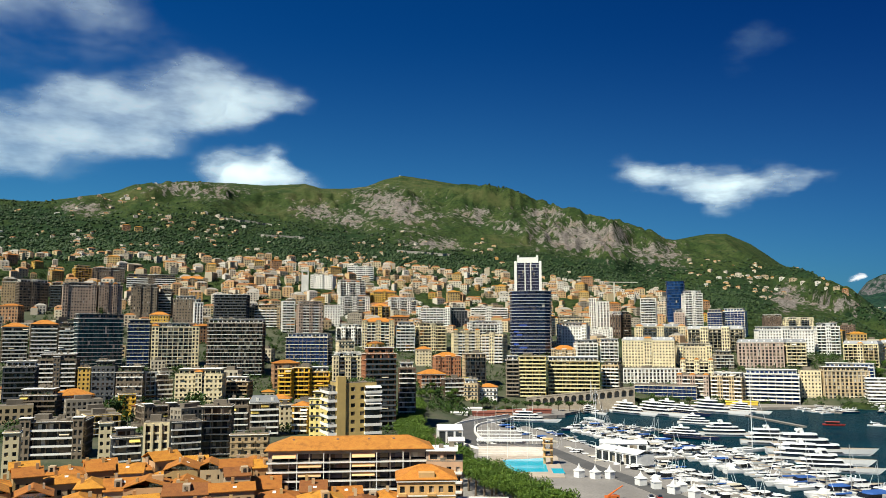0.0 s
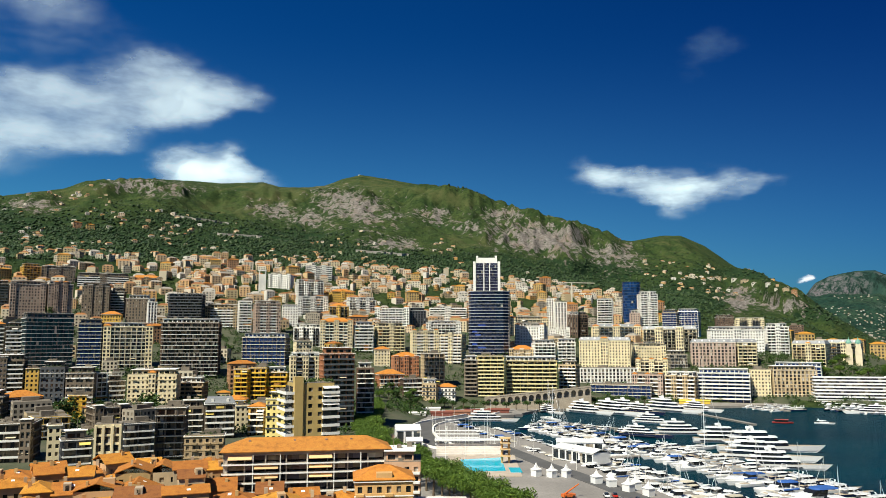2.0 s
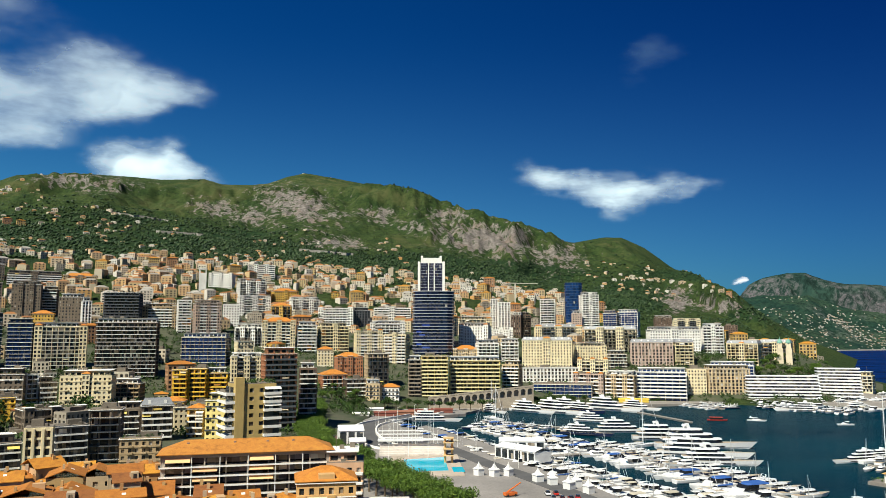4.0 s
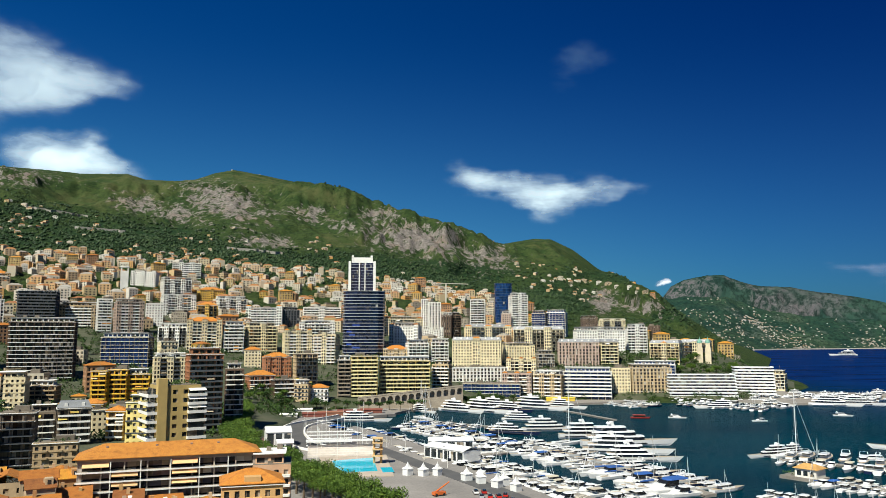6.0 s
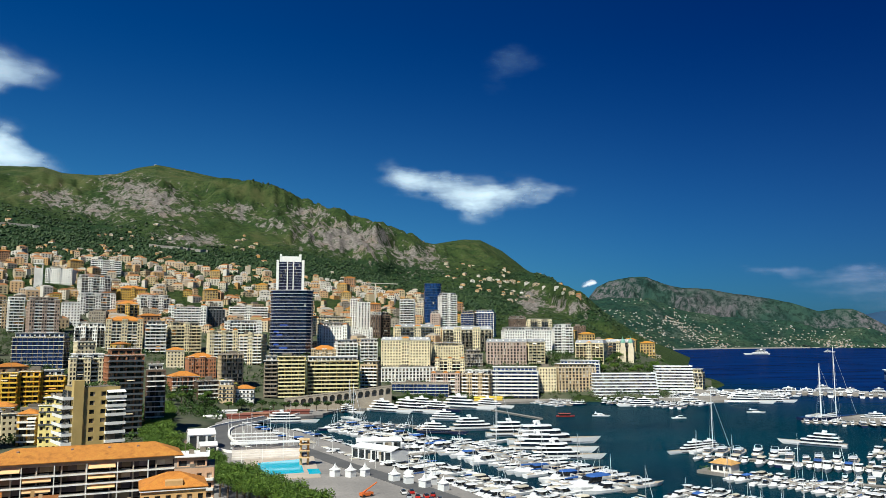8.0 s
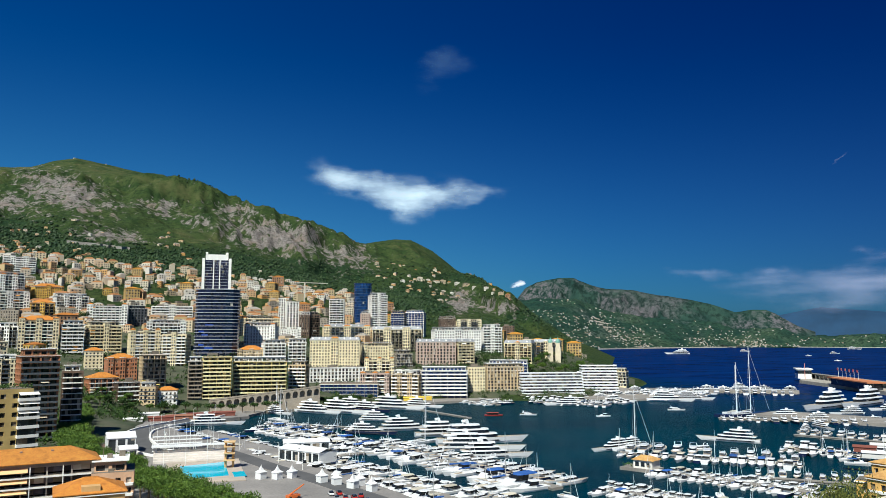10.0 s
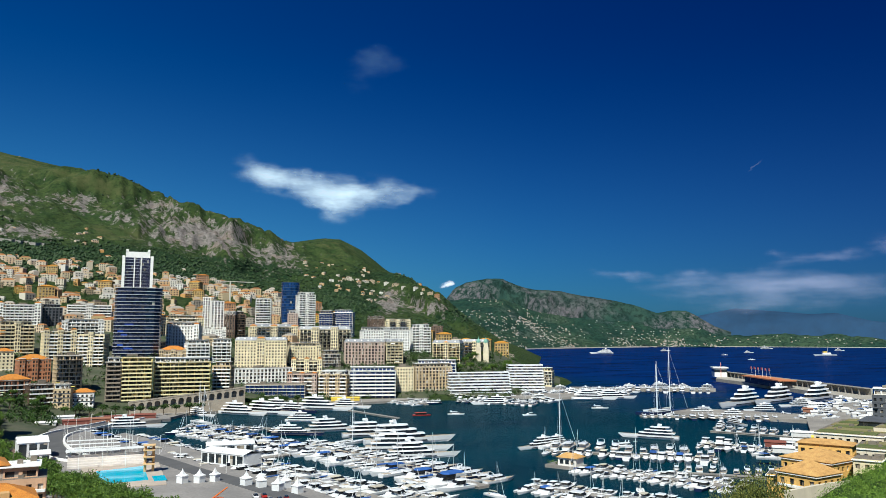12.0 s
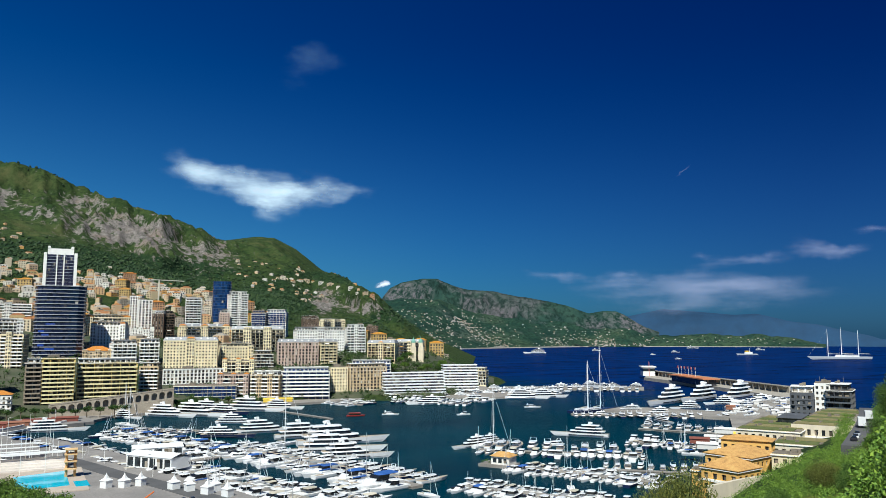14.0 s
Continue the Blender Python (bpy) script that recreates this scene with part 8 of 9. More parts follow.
for az0, az1, el0, el1 in ((-16.6, -12.8, 8.35, 8.0), (-13.6, -10.3, 7.2, 7.1), (-3.5, 0.5, 6.2, 5.9)):
    bm = bmesh.new()
    rings = []
    for f in np.linspace(0, 1, 24):
        a_ = az0 + (az1 - az0) * f
        d_ = slope_d(a_, el0 + (el1 - el0) * f)
        x, y = spot(a_, d_)
        x2, y2 = spot(a_, d_ + 16)
        z_ = float(land_z(a_, d_))
        rings.append([(x, y, z_ - 14), (x2, y2, z_ - 14), (x2, y2, z_ + 5.5), (x, y, z_ + 5.5)])
    loft(bm, rings)
    tagged(new("retaining_wall", mesh(bm, WALLROCK, "retaining_wall")), "long pale retaining wall of the mountain road", "wall", "", "structure")


village("upper_town", "jumble of small cream and ochre houses with tiled roofs", fill_upper, True)
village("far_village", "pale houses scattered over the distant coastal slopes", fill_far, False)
village("hillside_village", "cream and white villas scattered over the wooded slope", fill_slopes, True)

# ---------------------------------------------------------------- trees
BARK = rough_stuff("bark", (0.10, 0.07, 0.045), (0.16, 0.12, 0.08), 1.0, 10)
LEAF_DARK = foliage("pine_needles", (0.013, 0.038, 0.007), (0.046, 0.090, 0.014))
LEAF_MID = foliage("broad_leaves", (0.055, 0.12, 0.014), (0.17, 0.28, 0.034))
LEAF_SLOPE = foliage("glossy_leaves", (0.028, 0.066, 0.012), (0.090, 0.16, 0.024))
LEAF_ROW = foliage("plane_leaves", (0.034, 0.078, 0.010), (0.105, 0.175, 0.022))
LEAF_OLIVE = foliage("olive_leaves", (0.055, 0.075, 0.014), (0.15, 0.165, 0.035))


def crown_mesh(rng, w, h, z0, lobes, leaves, size, flat=False):
    """Many small leaf blades in uneven lobes."""
    bm = bmesh.new()
    for _ in range(lobes):
        a, r = rng.uniform(0, 6.283), w * 0.5 * math.sqrt(rng.random()) * 0.72
        zz = z0 + h * (rng.uniform(0.55, 0.85) if flat else rng.uniform(0.15, 0.85))
        if not flat:
            r *= 1.1 - 0.75 * abs((zz - z0) / h - 0.4)
        clump(bm, r * math.cos(a), r * math.sin(a), zz, w * rng.uniform(0.16, 0.27) * (0.8 if flat else 1), rng, leaves, size)
    return bm


def tree(m, kind, name, label, w, h, leafmat, rng, lobes=26, leaves=30, size=0.28, flat=False, group="trees"):
    root = thing(name, label, "tree", m, group)
    bm = bmesh.new()
    th = h * (0.72 if flat else 0.45)
    tube(bm, (0, 0, -1), (w * 0.02, 0, th), w * 0.035 + 0.08, w * 0.02 + 0.04, 7)
    for i in range(4):
        a = i * 1.57 + rng.uniform(-0.4, 0.4)
        tube(bm, (w * 0.015, 0, th * 0.8), (w * 0.3 * math.cos(a), w * 0.3 * math.sin(a), th + h * 0.16), w * 0.018 + 0.03, 0.04, 5)
    part("trunk", bm, BARK, root)
    part("crown", crown_mesh(rng, w, h - th * 0.7, th * 0.7, lobes, leaves, size, flat), leafmat, root)
    return root


rng = random.Random(11)
WOOD = {}


def grow(kind, x, y, z, s, turn, slim=1.0):
    m = pose(x, y, z, 0, 0, turn) @ Matrix.Diagonal((s * slim, s * slim, s, 1))
    if kind in WOOD:
        return copy_thing(WOOD[kind], m)
    if kind == "plane":
        made = tree(m, kind, "street_tree", "dense green tree in the boulevard row", 9.5, 9.0, LEAF_ROW, rng, 26, 80, 0.17, True)
    elif kind == "plane2":
        made = tree(m, kind, "street_tree", "dense green tree in the boulevard row", 10.5, 8.6, LEAF_ROW, rng, 26, 80, 0.17, True)
    elif kind == "pine":
        made = tree(m, kind, "umbrella_pine", "dark umbrella pine with flat crown", 12, 9.5, LEAF_DARK, rng, 26, 26, 0.26, True)
    elif kind == "garden":
        made = tree(m, kind, "garden_tree", "dark green garden tree between houses", 8, 9, LEAF_DARK, rng, 14, 22, 0.36)
    elif kind == "slope":
        made = tree(m, kind, "hillside_tree", "bright green leafy tree on the steep slope", 11, 11, LEAF_MID, rng, 70, 120, 0.10)
    elif kind == "slope2":
        made = tree(m, kind, "hillside_tree", "deep green leafy tree on the steep slope", 9, 13, LEAF_SLOPE, rng, 70, 120, 0.09)
    else:
        made = tree(m, kind, "olive_tree", "feathery olive green tree below the rampart", 12, 11, LEAF_OLIVE, rng, 100, 170, 0.06)
    WOOD[kind] = made
    return made


line = curve([(-24, 600), (-21, 520), (-20, 445), (-12, 385), (-2, 343), (8, 310), (17, 282), (27, 255), (36, 232)], 14)
acc = 0.0
for i, (x, y) in enumerate(line[:-1]):
    nx_, ny_ = line[i + 1]
    acc += math.hypot(nx_ - x, ny_ - y)
    if acc > 7.2:
        acc = 0
        dx, dy = (nx_ - x), (ny_ - y)
        ln = math.hypot(dx, dy)
        for s in (-4.2, 4.2):
            grow(rng.choice(("plane", "plane2")), x - dy / ln * s + rng.uniform(-0.8, 0.8), y + dx / ln * s + rng.uniform(-0.8, 0.8), 2.2, rng.uniform(0.85, 1.15), rng.uniform(0, 360))
for az, d in ((3.2, 610), (3.8, 604), (4.6, 612), (5.4, 606), (6.2, 598), (7.0, 602), (7.8, 598), (8.5, 606), (11.8, 640), (12.4, 645), (13.2, 640), (13.9, 646), (14.6, 650), (15.4, 652), (16.1, 656), (16.9, 660), (17.7, 664), (9.3, 604), (10.2, 606), (10.9, 612), (12.1, 630), (13.6, 634), (14.2, 640), (15.0, 644), (16.5, 650)):
    x, y = spot(az, d)
    grow("pine", x, y, 2.2, rng.uniform(0.8, 1.0), rng.uniform(0, 360))
for _ in range(34):
    az, d = rng.uniform(-1.8, 3.6), rng.uniform(600, 690)
    x, y = spot(az, d)
    grow(rng.choice(("pine", "plane")), x, y, max(2.2, float(land_z(az, d))), rng.uniform(0.7, 1.0), rng.uniform(0, 360))
for _ in range(26):
    az, d = rng.uniform(28.5, 36), rng.uniform(800, 905)
    x, y = spot(az, d)
    z = float(land_z(az, d))
    if z > 6:
        grow(rng.choice(("plane", "plane2", "pine")), x, y, z, rng.uniform(0.8, 1.2), rng.uniform(0, 360))
count = 0
while count < 30:
    az, d = rng.uniform(-31, 33), rng.uniform(420, 1300)
    if d < 640 + max(0, az) * 6 and az > -4:
        continue
    x, y = spot(az, d)
    near = np.min(np.hypot(OCC[:, 0] - x, OCC[:, 1] - y))
    if near < 9:
        continue
    grow("garden", x, y, float(land_z(az, d)) + 0.3, rng.uniform(0.7, 1.3), rng.uniform(0, 360))
    count += 1
for az, d, k, s in ((65.0, 150, "slope2", 0.95), (64.4, 190, "slope2", 1.1), (65.6, 120, "slope2", 0.9), (63.4, 250, "slope2", 1.2), (63.4, 310, "slope2", 1.3), (64.6, 230, "slope2", 1.3)):
    x, y = spot(az, d)
    grow(k, x, y, float(land_z(az, d)) - 0.5, s, rng.uniform(0, 360))
for _ in range(46):
    az, d = rng.uniform(54.0, 63.0), rng.uniform(112, 215)
    if d > 130 + (az - 53.5) * 13:
        continue
    x, y = spot(az, d)
    grow(rng.choice(("slope", "slope", "slope", "slope2", "olive")), x, y, float(land_z(az, d)) - 1.0, rng.uniform(0.42, 0.66), rng.uniform(0, 360))
for az, d, s in ((48.7, 107, 2.1), (50.2, 110, 2.35)):
    x, y = spot(az, d)
    grow("olive", x, y, float(land_z(az, d)) - 1, s, rng.uniform(0, 360), 0.55)

# undergrowth of the steep slope under the rampart
bm = bmesh.new()
for _ in range(2700):
    az, d = rng.uniform(52.5, 66), 52 + 278 * rng.random() ** 1.3
    if d > 150 + (az - 45) * 10.5:
        continue
    x, y = spot(az, d)
    clump(bm, x, y, float(land_z(az, d)) + 0.9, rng.uniform(1.0, 2.4), rng, 80, 0.095)
for _ in range(190):
    d = rng.uniform(255, 400)
    az = 60.0 + (d - 255) * 0.006 + rng.uniform(-0.35, 0.35)
    x, y = spot(az, d)
    clump(bm, x, y, rng.uniform(21.5, 25.0), rng.uniform(0.8, 1.8), rng, 60, 0.13)
for _ in range(160):
    d = rng.uniform(255, 390)
    x, y = spot(62.45 + rng.uniform(0, 0.7), d)
    clump(bm, x, y, rng.uniform(27, 32), rng.uniform(1.4, 2.6), rng, 60, 0.12)
tagged(new("undergrowth", mesh(bm, LEAF_MID, "undergrowth")), "dense green shrubs covering the steep slope", "shrubs", "", "stuff")

bm = bmesh.new()
made = 0
while made < 5200:
    az, d = rng.uniform(-31, 36), rng.uniform(430, 1330)
    if az > -4 and d < 640 + max(0, az) * 5:
        continue
    x, y = spot(az, d)
    z = float(land_z(az, d))
    if z < 3:
        continue
    made += 1
    clump(bm, x, y, z + rng.uniform(1.0, 3.5), rng.uniform(1.6, 3.4), rng, 22, 0.34)
for az0, az1, d0, d1, more in ((-31, -4, 430, 900, 1500), (-2.5, 2.0, 545, 660, 170), (-4.2, -1.6, 440, 600, 90), (18, 36, 690, 900, 900), (8, 20, 650, 760, 260)):
    made = 0
    while made < more:
        az, d = rng.uniform(az0, az1), rng.uniform(d0, d1)
        x, y = spot(az, d)
        z = float(land_z(az, d))
        made += 0.5
        if z < 1.2:
            continue
        made += 0.5
        clump(bm, x, y, max(z, 2.2) + rng.uniform(1.0, 3.0), rng.uniform(1.4, 3.2), rng, 24, 0.32)
tagged(new("town_greenery", mesh(bm, LEAF_DARK, "town_greenery")), "dark green shrubs and small trees between the houses", "shrubs", "", "stuff")

# woods and scrub of the mountainside: clumps past counting
N = 60000
rs = np.random.RandomState(8)
wa, wd = rs.uniform(-32, 33, N), 1310 + 1500 * rs.uniform(0, 1, N) ** 1.2
wx_, wy_ = wd * np.sin(np.radians(wa)), wd * np.cos(np.radians(wa))
wz_ = land_z(wa, wd)
we_ = np.degrees(np.arctan2(wz_ - 60, wd))
share = 0.10 + 0.75 * covered("wood", wa, we_) + 0.25 * fbm(wx_ / 170, wy_ / 170, 4, 21.0) - 0.5 * covered("rock", wa, we_) - 0.3 * covered("grass", wa, we_)
keep = (share > rs.uniform(0, 1, N)) & (wd < np.interp(wa, AZ_R, D_R)) & (wz_ > 15)
wx_, wy_, wz_ = wx_[keep], wy_[keep], wz_[keep]
ico = [(0, 0, 1.0), (0.9, 0, 0.35), (0.28, 0.85, 0.4), (-0.72, 0.52, 0.3), (-0.72, -0.52, 0.42), (0.28, -0.85, 0.3), (0.6, 0.5, -0.3), (-0.3, 0.8, -0.3), (-0.9, 0.0, -0.3), (-0.3, -0.8, -0.3), (0.6, -0.5, -0.3)]
ico_f = [(0, 1, 2), (0, 2, 3), (0, 3, 4), (0, 4, 5), (0, 5, 1), (1, 6, 2), (2, 6, 7), (2, 7, 3), (3, 7, 8), (3, 8, 4), (4, 8, 9), (4, 9, 5), (5, 9, 10), (5, 10, 1), (1, 10, 6)]
I = np.array(ico)
nT_ = len(wx_)
size = rs.uniform(1.6, 4.0, nT_)
jit = 1 + rs.uniform(-0.35, 0.35, (nT_, 11, 1))
V = I[None] * jit * size[:, None, None] * np.array((1, 1, 0.9)) + np.stack([wx_, wy_, wz_ + size * 0.4], -1)[:, None]
Fc = (np.array(ico_f)[None] + (np.arange(nT_) * 11)[:, None, None]).reshape(-1, 3)
me = bpy.data.meshes.new("woodland")
me.from_pydata(V.reshape(-1, 3).tolist(), [], Fc.tolist())
me.materials.append(foliage("mountain_scrub", (0.014, 0.034, 0.011), (0.034, 0.062, 0.019), 0.01))
tagged(new("woodland", me), "dark green woods and scrub on the mountainside", "woods", "", "stuff")


# ---------------------------------------------------------------- vehicles, cranes and small things
CARS = {}


def car(x, y, z, rot, tone):
    """A parked car: body, glasshouse and four wheels."""
    m = pose(x, y, z, 0, 0, rot)
    if tone in CARS:
        return copy_thing(CARS[tone], m)
    colour, word = {"white": ((0.75, 0.75, 0.74), "white"), "dark": ((0.03, 0.03, 0.035), "black"), "red": ((0.5, 0.03, 0.02), "red"), "silver": ((0.42, 0.43, 0.45), "silver")}[tone]
    body = bmesh.new()
    loft(body, [[(xx, -0.88, 0.3), (xx, 0.88, 0.3), (xx, 0.86, zz), (xx, -0.86, zz)] for xx, zz in ((-2.15, 0.75), (-1.9, 0.9), (1.0, 0.95), (2.0, 0.8), (2.2, 0.6))])
    root = tagged(part("car", body, sleek("car_paint_" + tone, colour, 0.25)), word + " parked car on the quay road", "car", "parked cars")
    root.matrix_world = m
    bm = bmesh.new()
    loft(bm, [[(-1.8, -0.8, 0.92), (1.0, -0.8, 0.92), (1.0, 0.8, 0.92), (-1.8, 0.8, 0.92)], [(-1.3, -0.62, 1.45), (0.3, -0.62, 1.45), (0.3, 0.62, 1.45), (-1.3, 0.62, 1.45)]])
    part("cabin", bm, BOATGLASS, root, "dark glass cabin")
    wheel = mesh_of(lambda q: tube(q, (0, -0.12, 0), (0, 0.12, 0), 0.33, k=10), sleek("tyre_rubber", (0.02, 0.02, 0.02), 0.9), "wheel")
    for wx_, wy_ in ((-1.35, -0.82), (-1.35, 0.82), (1.35, -0.82), (1.35, 0.82)):
        part("wheel", wheel, None, root, at=(wx_, wy_, 0.33))
    CARS[tone] = root
    return root


def truck(x, y, z, rot):
    root = thing("truck", "white box truck standing in the lane", "truck", pose(x, y, z, 0, 0, rot))
    box_part("cargo_box", -4, 1.4, -1.2, 1.2, 0.8, 3.5, paint((0.72, 0.72, 0.70)), root)
    box_part("cab", 1.5, 3.4, -1.1, 1.1, 0.5, 2.6, paint((0.74, 0.74, 0.73)), root)
    box_part("windscreen", 3.41, 3.46, -0.95, 0.95, 1.5, 2.4, BOATGLASS, root)
    wheel = mesh_of(lambda q: tube(q, (0, -0.15, 0), (0, 0.15, 0), 0.48, k=10), sleek("tyre_rubber", (0.02, 0.02, 0.02), 0.9), "wheel")
    for wx_, wy_ in ((-2.8, -1.05), (-2.8, 1.05), (2.4, -1.0), (2.4, 1.0)):
        part("wheel", wheel, None, root, at=(wx_, wy_, 0.48))


rc = random.Random(3)
for i in range(16):
    t = i / 15
    car(-30 + 24 * t + rc.uniform(-1, 1) + (0 if t > 0.3 else 3), 470 - 90 * t, 2.45, 105 + rc.uniform(-5, 5), rc.choice(("white", "dark", "silver", "red")))
for i in range(10):
    car(74 + (i % 4) * 3.0, 262 + (i // 4) * 8 + rc.uniform(-1, 1), 2.36, 80 + rc.uniform(-6, 6), rc.choice(("white", "dark", "silver", "red")))
for az, d, tone in ((61.1, 268, "dark"), (61.2, 274, "white"), (61.3, 282, "silver")):
    x, y = spot(az, d)
    car(x, y, 28.2, 30, tone)
x, y = spot(61.6, 308)
truck(x, y, 28.2, 31)
x, y = spot(62.0, 335)
truck(x, y, 28.2, 31)

# orange lifting machine on the quay
lift = thing("cherry_picker", "orange lifting machine on the quay", "machine", pose(60, 278, 2.2, 0, 0, 20))
ORANGE = sleek("orange_machine_paint", (0.70, 0.16, 0.03), 0.4)
box_part("chassis", -2.4, 2.4, -1.1, 1.1, 0.5, 1.5, ORANGE, lift)
bm = bmesh.new()
tube(bm, (-1.5, 0, 1.5), (4.5, 0, 4.5), 0.3, 0.22)
part("boom", bm, ORANGE, lift)
wheel = mesh_of(lambda q: tube(q, (0, -0.2, 0), (0, 0.2, 0), 0.5, k=10), sleek("tyre_rubber", (0.02, 0.02, 0.02), 0.9), "wheel")
for wx_, wy_ in ((-1.6, -1.0), (-1.6, 1.0), (1.6, -1.0), (1.6, 1.0)):
    part("wheel", wheel, None, lift, at=(wx_, wy_, 0.5))

# boat club at the root of the south pier
club = thing("boat_club", "low white club house with ochre tiled roof on the pier", "building", pose(221, 284, 0, 0, 0, -64))
box_part("quay_base", -12, 4, -5.5, 5.5, -4, 1.4, CONCRETE, club)
box_part("wall", -6, 3, -4, 4, 1.41, 5.0, paint((0.80, 0.76, 0.68)), club)
for s_ in (-4.2, -1.5, 1.2):
    box_part("window", s_ - 0.9, s_ + 0.9, -4.06, -4.005, 2.2, 4.2, DARKGLASS, club)
bm = bmesh.new()
loft(bm, [[(-6.8, -4.8, 5.01), (3.8, -4.8, 5.01), (3.8, 4.8, 5.01), (-6.8, 4.8, 5.01)], [(-4, -0.2, 6.8), (1, -0.2, 6.8), (1, 0.2, 6.8), (-4, 0.2, 6.8)]])
part("roof", bm, tiles((0.58, 0.32, 0.10)), club, "ochre tiled hip roof")
for s_ in range(5):
    bm = bmesh.new()
    clump(bm, -11 + s_ * 1.1, -3 + (s_ % 3) * 2.4, 2.4, 1.1, rc, 40, 0.22)
    part("shrub", bm, LEAF_ROW, club, "green terrace shrub")
ship = thing("survey_ship", "small grey ship with yellow deck gear at anchor", "ship", pose(2090, 1470, 0, 0, 0, 150))
bm = bmesh.new()
hull_mesh(bm, 62, 11, 4.2, 0.1, -1.0, 12, 0.55)
part("hull", bm, GREYHULL, ship)
box_part("deckhouse", -14, 10, -4, 4, 4.3, 9.5, GEL, ship)
box_part("bridge", -2, 8, -3.4, 3.4, 9.51, 13.5, sleek("yellow_ship_paint", (0.75, 0.48, 0.05), 0.5), ship, "yellow upperworks")
bm = bmesh.new()
tube(bm, (-6, 0, 9.4), (-6, 0, 24), 0.5, 0.25)
part("mast", bm, GEL, ship)

# tower crane on the slope
cx, cy = spot(12.7, 1160)
crane = thing("tower_crane", "pale tower crane above the hillside houses", "crane", pose(cx, cy, float(land_z(12.7, 1160)) - 1, 0, 0, 12))
YCR = sleek("crane_paint", (0.66, 0.62, 0.50), 0.6)
box_part("mast", -0.8, 0.8, -0.8, 0.8, 0, 44, YCR, crane)
box_part("jib", -12, 38, -0.6, 0.6, 44.01, 45.2, YCR, crane)
box_part("counterweight", -12, -8, -1, 1, 41.5, 44, CONCRETE, crane)
box_part("cab", 0.9, 2.6, -0.9, 0.9, 41.5, 43.6, BOATGLASS, crane)

# church tower in the upper town
cx, cy = spot(-10.3, 1120)
church = thing("church_tower", "square white church tower with open belfry", "church", pose(cx, cy, float(land_z(-10.3, 1120)) - 2, 0, 0, 8))
box_part("shaft", -5, 5, -5, 5, 0, 27, paint((0.74, 0.72, 0.66)), church)
for sx_ in (-4.2, 4.2):
    for sy_ in (-4.2, 4.2):
        box_part("pillar", sx_ - 0.8, sx_ + 0.8, sy_ - 0.8, sy_ + 0.8, 27.01, 32, paint((0.74, 0.72, 0.66)), church)
box_part("roof", -5.6, 5.6, -5.6, 5.6, 32.01, 33.2, SLAB, church)

# casino towers and dome
CAS = paint((0.70, 0.60, 0.42))
for az in (31.0, 31.55):
    x, y = spot(az, 880)
    t = thing("turret", "ornate cream casino turret with green cap", "turret", pose(x, y, 28, 0, 0, -30), "casino turrets")
    box_part("shaft", -3, 3, -3, 3, 0, 19, CAS, t)
    box_part("belfry", -2.2, 2.2, -2.2, 2.2, 19.01, 24, CAS, t)
    bm = bmesh.new()
    loft(bm, [[(a * math.cos(i * math.pi / 4), a * math.sin(i * math.pi / 4), z) for i in range(8)] for a, z in ((2.8, 24.01), (2.6, 25.5), (1.6, 27.5), (0.4, 28.5), (0.1, 31))])
    part("cap", bm, sleek("verdigris_copper", (0.18, 0.38, 0.30), 0.6), t, "green copper cap")

# red ferry in the harbour, and lamp posts along the track
ferry = thing("ferry_boat", "small red electric ferry crossing the harbour", "boat", pose(262, 520, 0, 0, 0, -20))
bm = bmesh.new()
hull_mesh(bm, 13, 4, 1.0, 0.08)
part("hull", bm, sleek("red_hull", (0.45, 0.04, 0.03), 0.35), ferry)
box_part("cabin", -4.5, 3.5, -1.6, 1.6, 1.05, 2.4, BOATGLASS, ferry)
box_part("roof", -5, 4, -1.9, 1.9, 2.41, 2.65, sleek("red_roof", (0.5, 0.08, 0.05), 0.5), ferry)

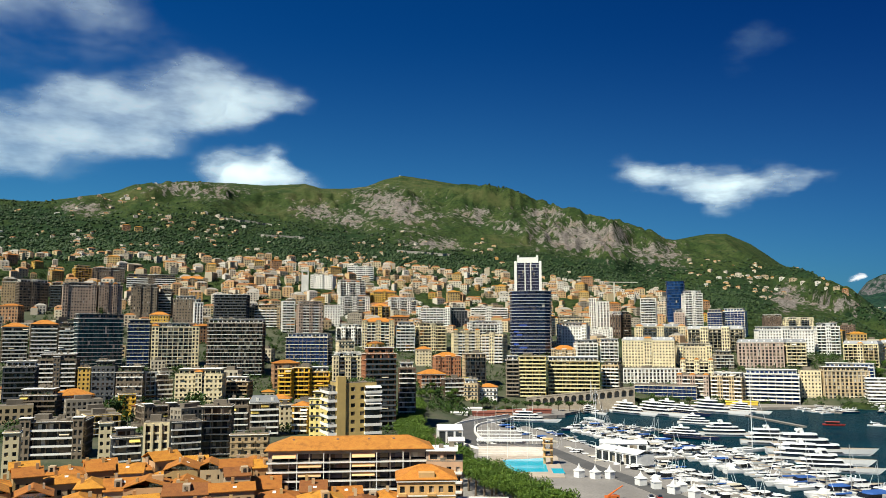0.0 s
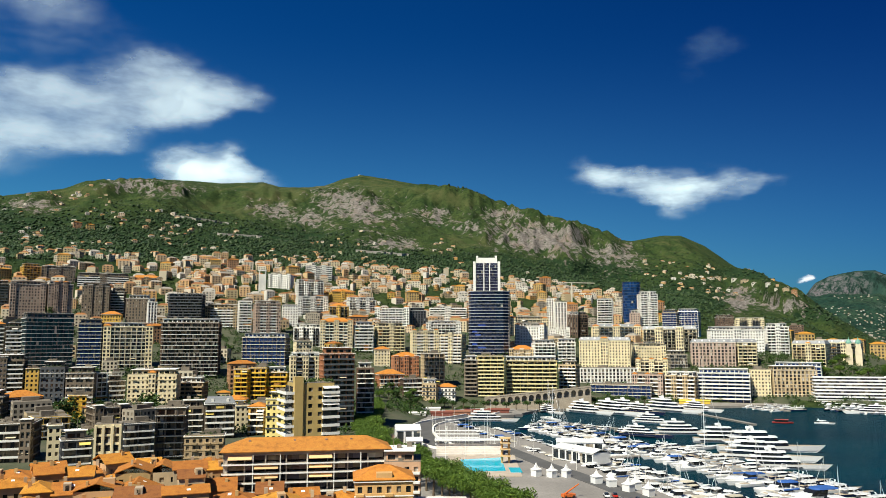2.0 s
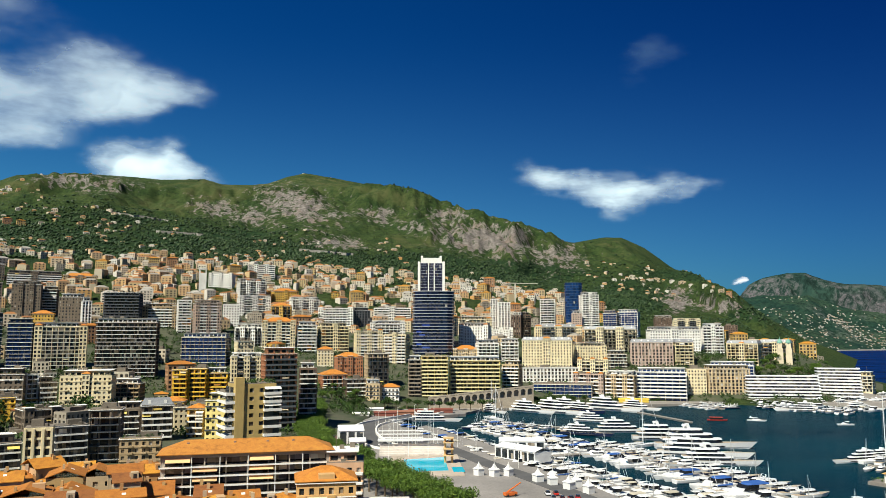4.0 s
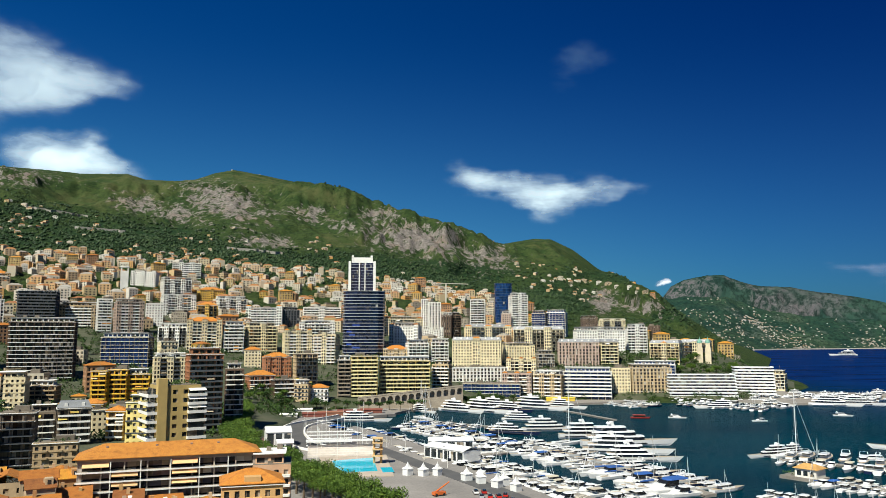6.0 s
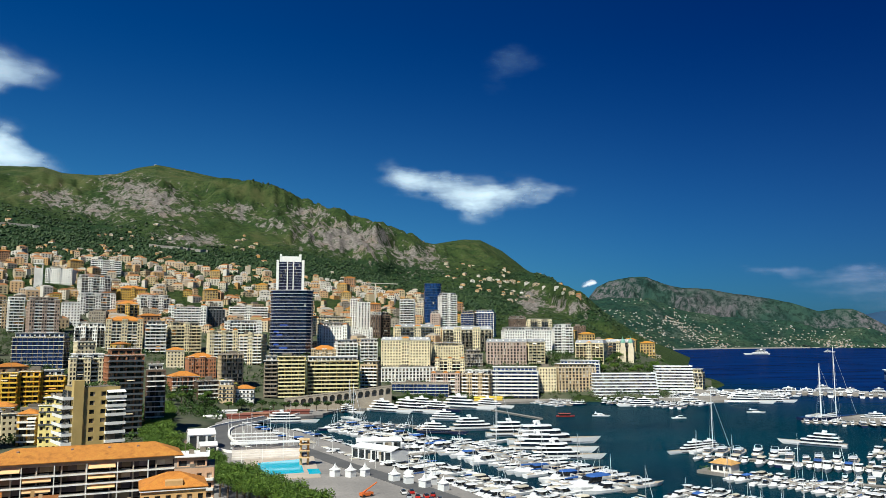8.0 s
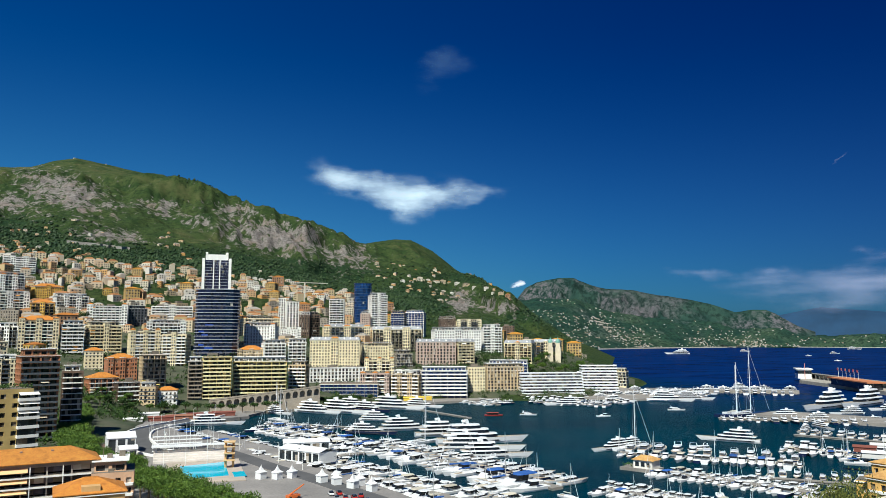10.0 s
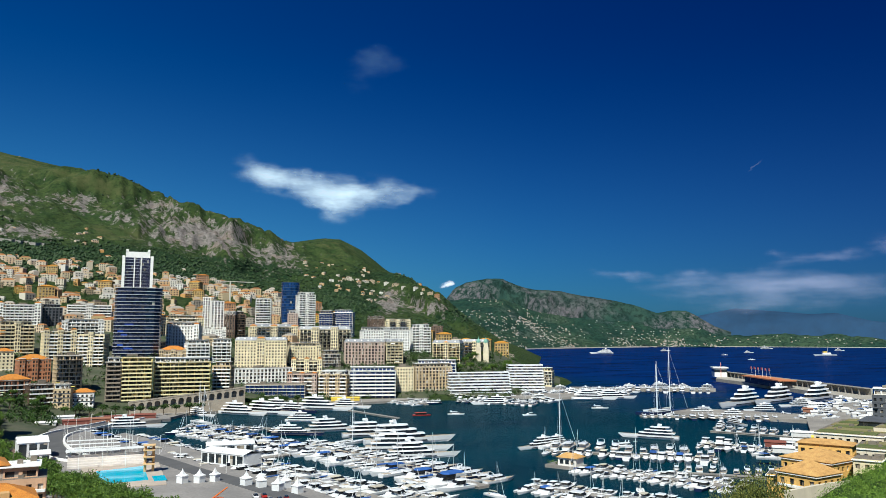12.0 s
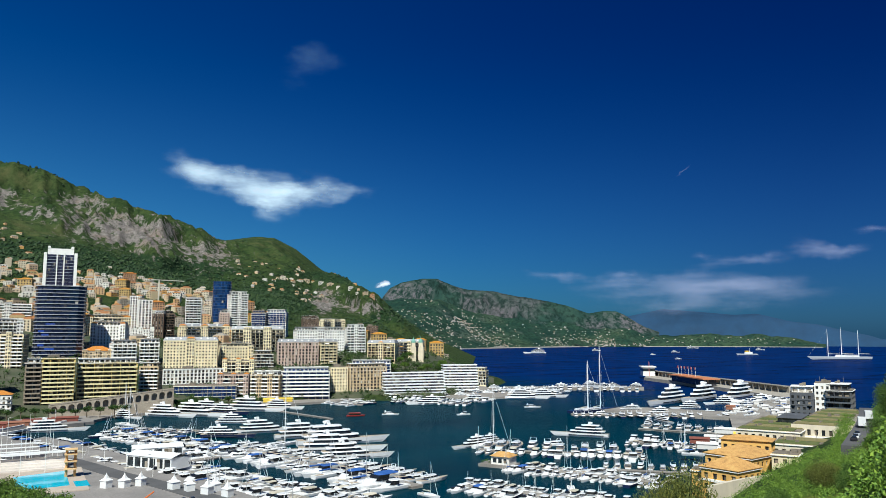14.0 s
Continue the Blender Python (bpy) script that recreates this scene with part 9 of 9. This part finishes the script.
lamp_m = mesh_of(lambda q: tube(q, (0, 0, 0), (0, 0, 9), 0.12, 0.07), SLAB, "street_lamp")
arm_m = mesh_of(lambda q: tube(q, (0, 0, 8.9), (1.6, 0, 9.2), 0.06, 0.05), SLAB, "arm")
head_m = mesh_of(lambda q: box(q, 1.4, 2.2, -0.15, 0.15, 9.1, 9.3), sleek("lamp_head", (0.3, 0.3, 0.3), 0.5), "lamp_head")
for i, (x, y) in enumerate(bend[::5] + [(58, 380), (63, 357), (69, 334), (77, 308), (83, 283)]):
    ob = new("street_lamp", lamp_m)
    ob.matrix_world = pose(x + 7, y, 2.3, 0, 0, i * 37 % 360)
    tagged(ob, "slim grey street lamp beside the quay road", "street lamp", "street lamps")
    part("arm", arm_m, None, ob)
    part("lamp_head", head_m, None, ob)

# restaurant awnings and stalls along the north quay
STALL = [sleek(nm, c, 0.8, 0, 0.2) for nm, c in (("red_stall", (0.20, 0.06, 0.04)), ("white_stall", (0.72, 0.70, 0.66)), ("yellow_stall", (0.74, 0.52, 0.06)), ("brown_stall", (0.28, 0.12, 0.07)), ("blue_stall", (0.10, 0.30, 0.52)))]
for az, d, w, k in ((3.0, 560, 16, 0), (4.2, 566, 18, 3), (5.6, 575, 18, 0), (7.2, 582, 16, 0), (1.2, 555, 12, 1), (20.6, 690, 12, 2), (21.6, 694, 14, 2), (0.4, 600, 14, 0), (2.2, 590, 14, 1), (52.0, 420, 10, 1), (53.0, 405, 9, 1), (51.5, 440, 10, 0), (52.6, 452, 12, 1), (54.0, 430, 10, 1), (55.2, 440, 12, 1), (54.5, 470, 12, 2), (53.2, 490, 12, 1), (55.8, 500, 14, 1), (51.0, 395, 8, 1)):
    x, y = spot(az, d)
    STALLS.append((x, y, w, k, -az))
for i, (x, y, w, k, turn) in enumerate(STALLS):
    if turn in range(-60, -39) and i % 4:  # boats laid up on the hard
        moor(("dry", "dryblue", "dry")[i % 3], x, y, turn + (i * 37) % 50, 6.5 + w * 0.5)
        continue
    s = thing("market_stall", ("dark red quayside stall with canvas roof", "white quayside tent with canvas roof", "yellow quayside awning stall", "brown quayside stall with canvas roof", "blue quayside shelter with canvas roof")[k], "stall", pose(x, y, 2.2, 0, 0, turn), "quayside stalls")
    box_part("body", -w / 2, w / 2, 0, 4, 0, 2.4, STALL[k], s)
    bm = bmesh.new()
    gable_roof(bm, w, 4, 2.62, 0.9, 0.4)
    part("roof", bm, STALL[k], s)
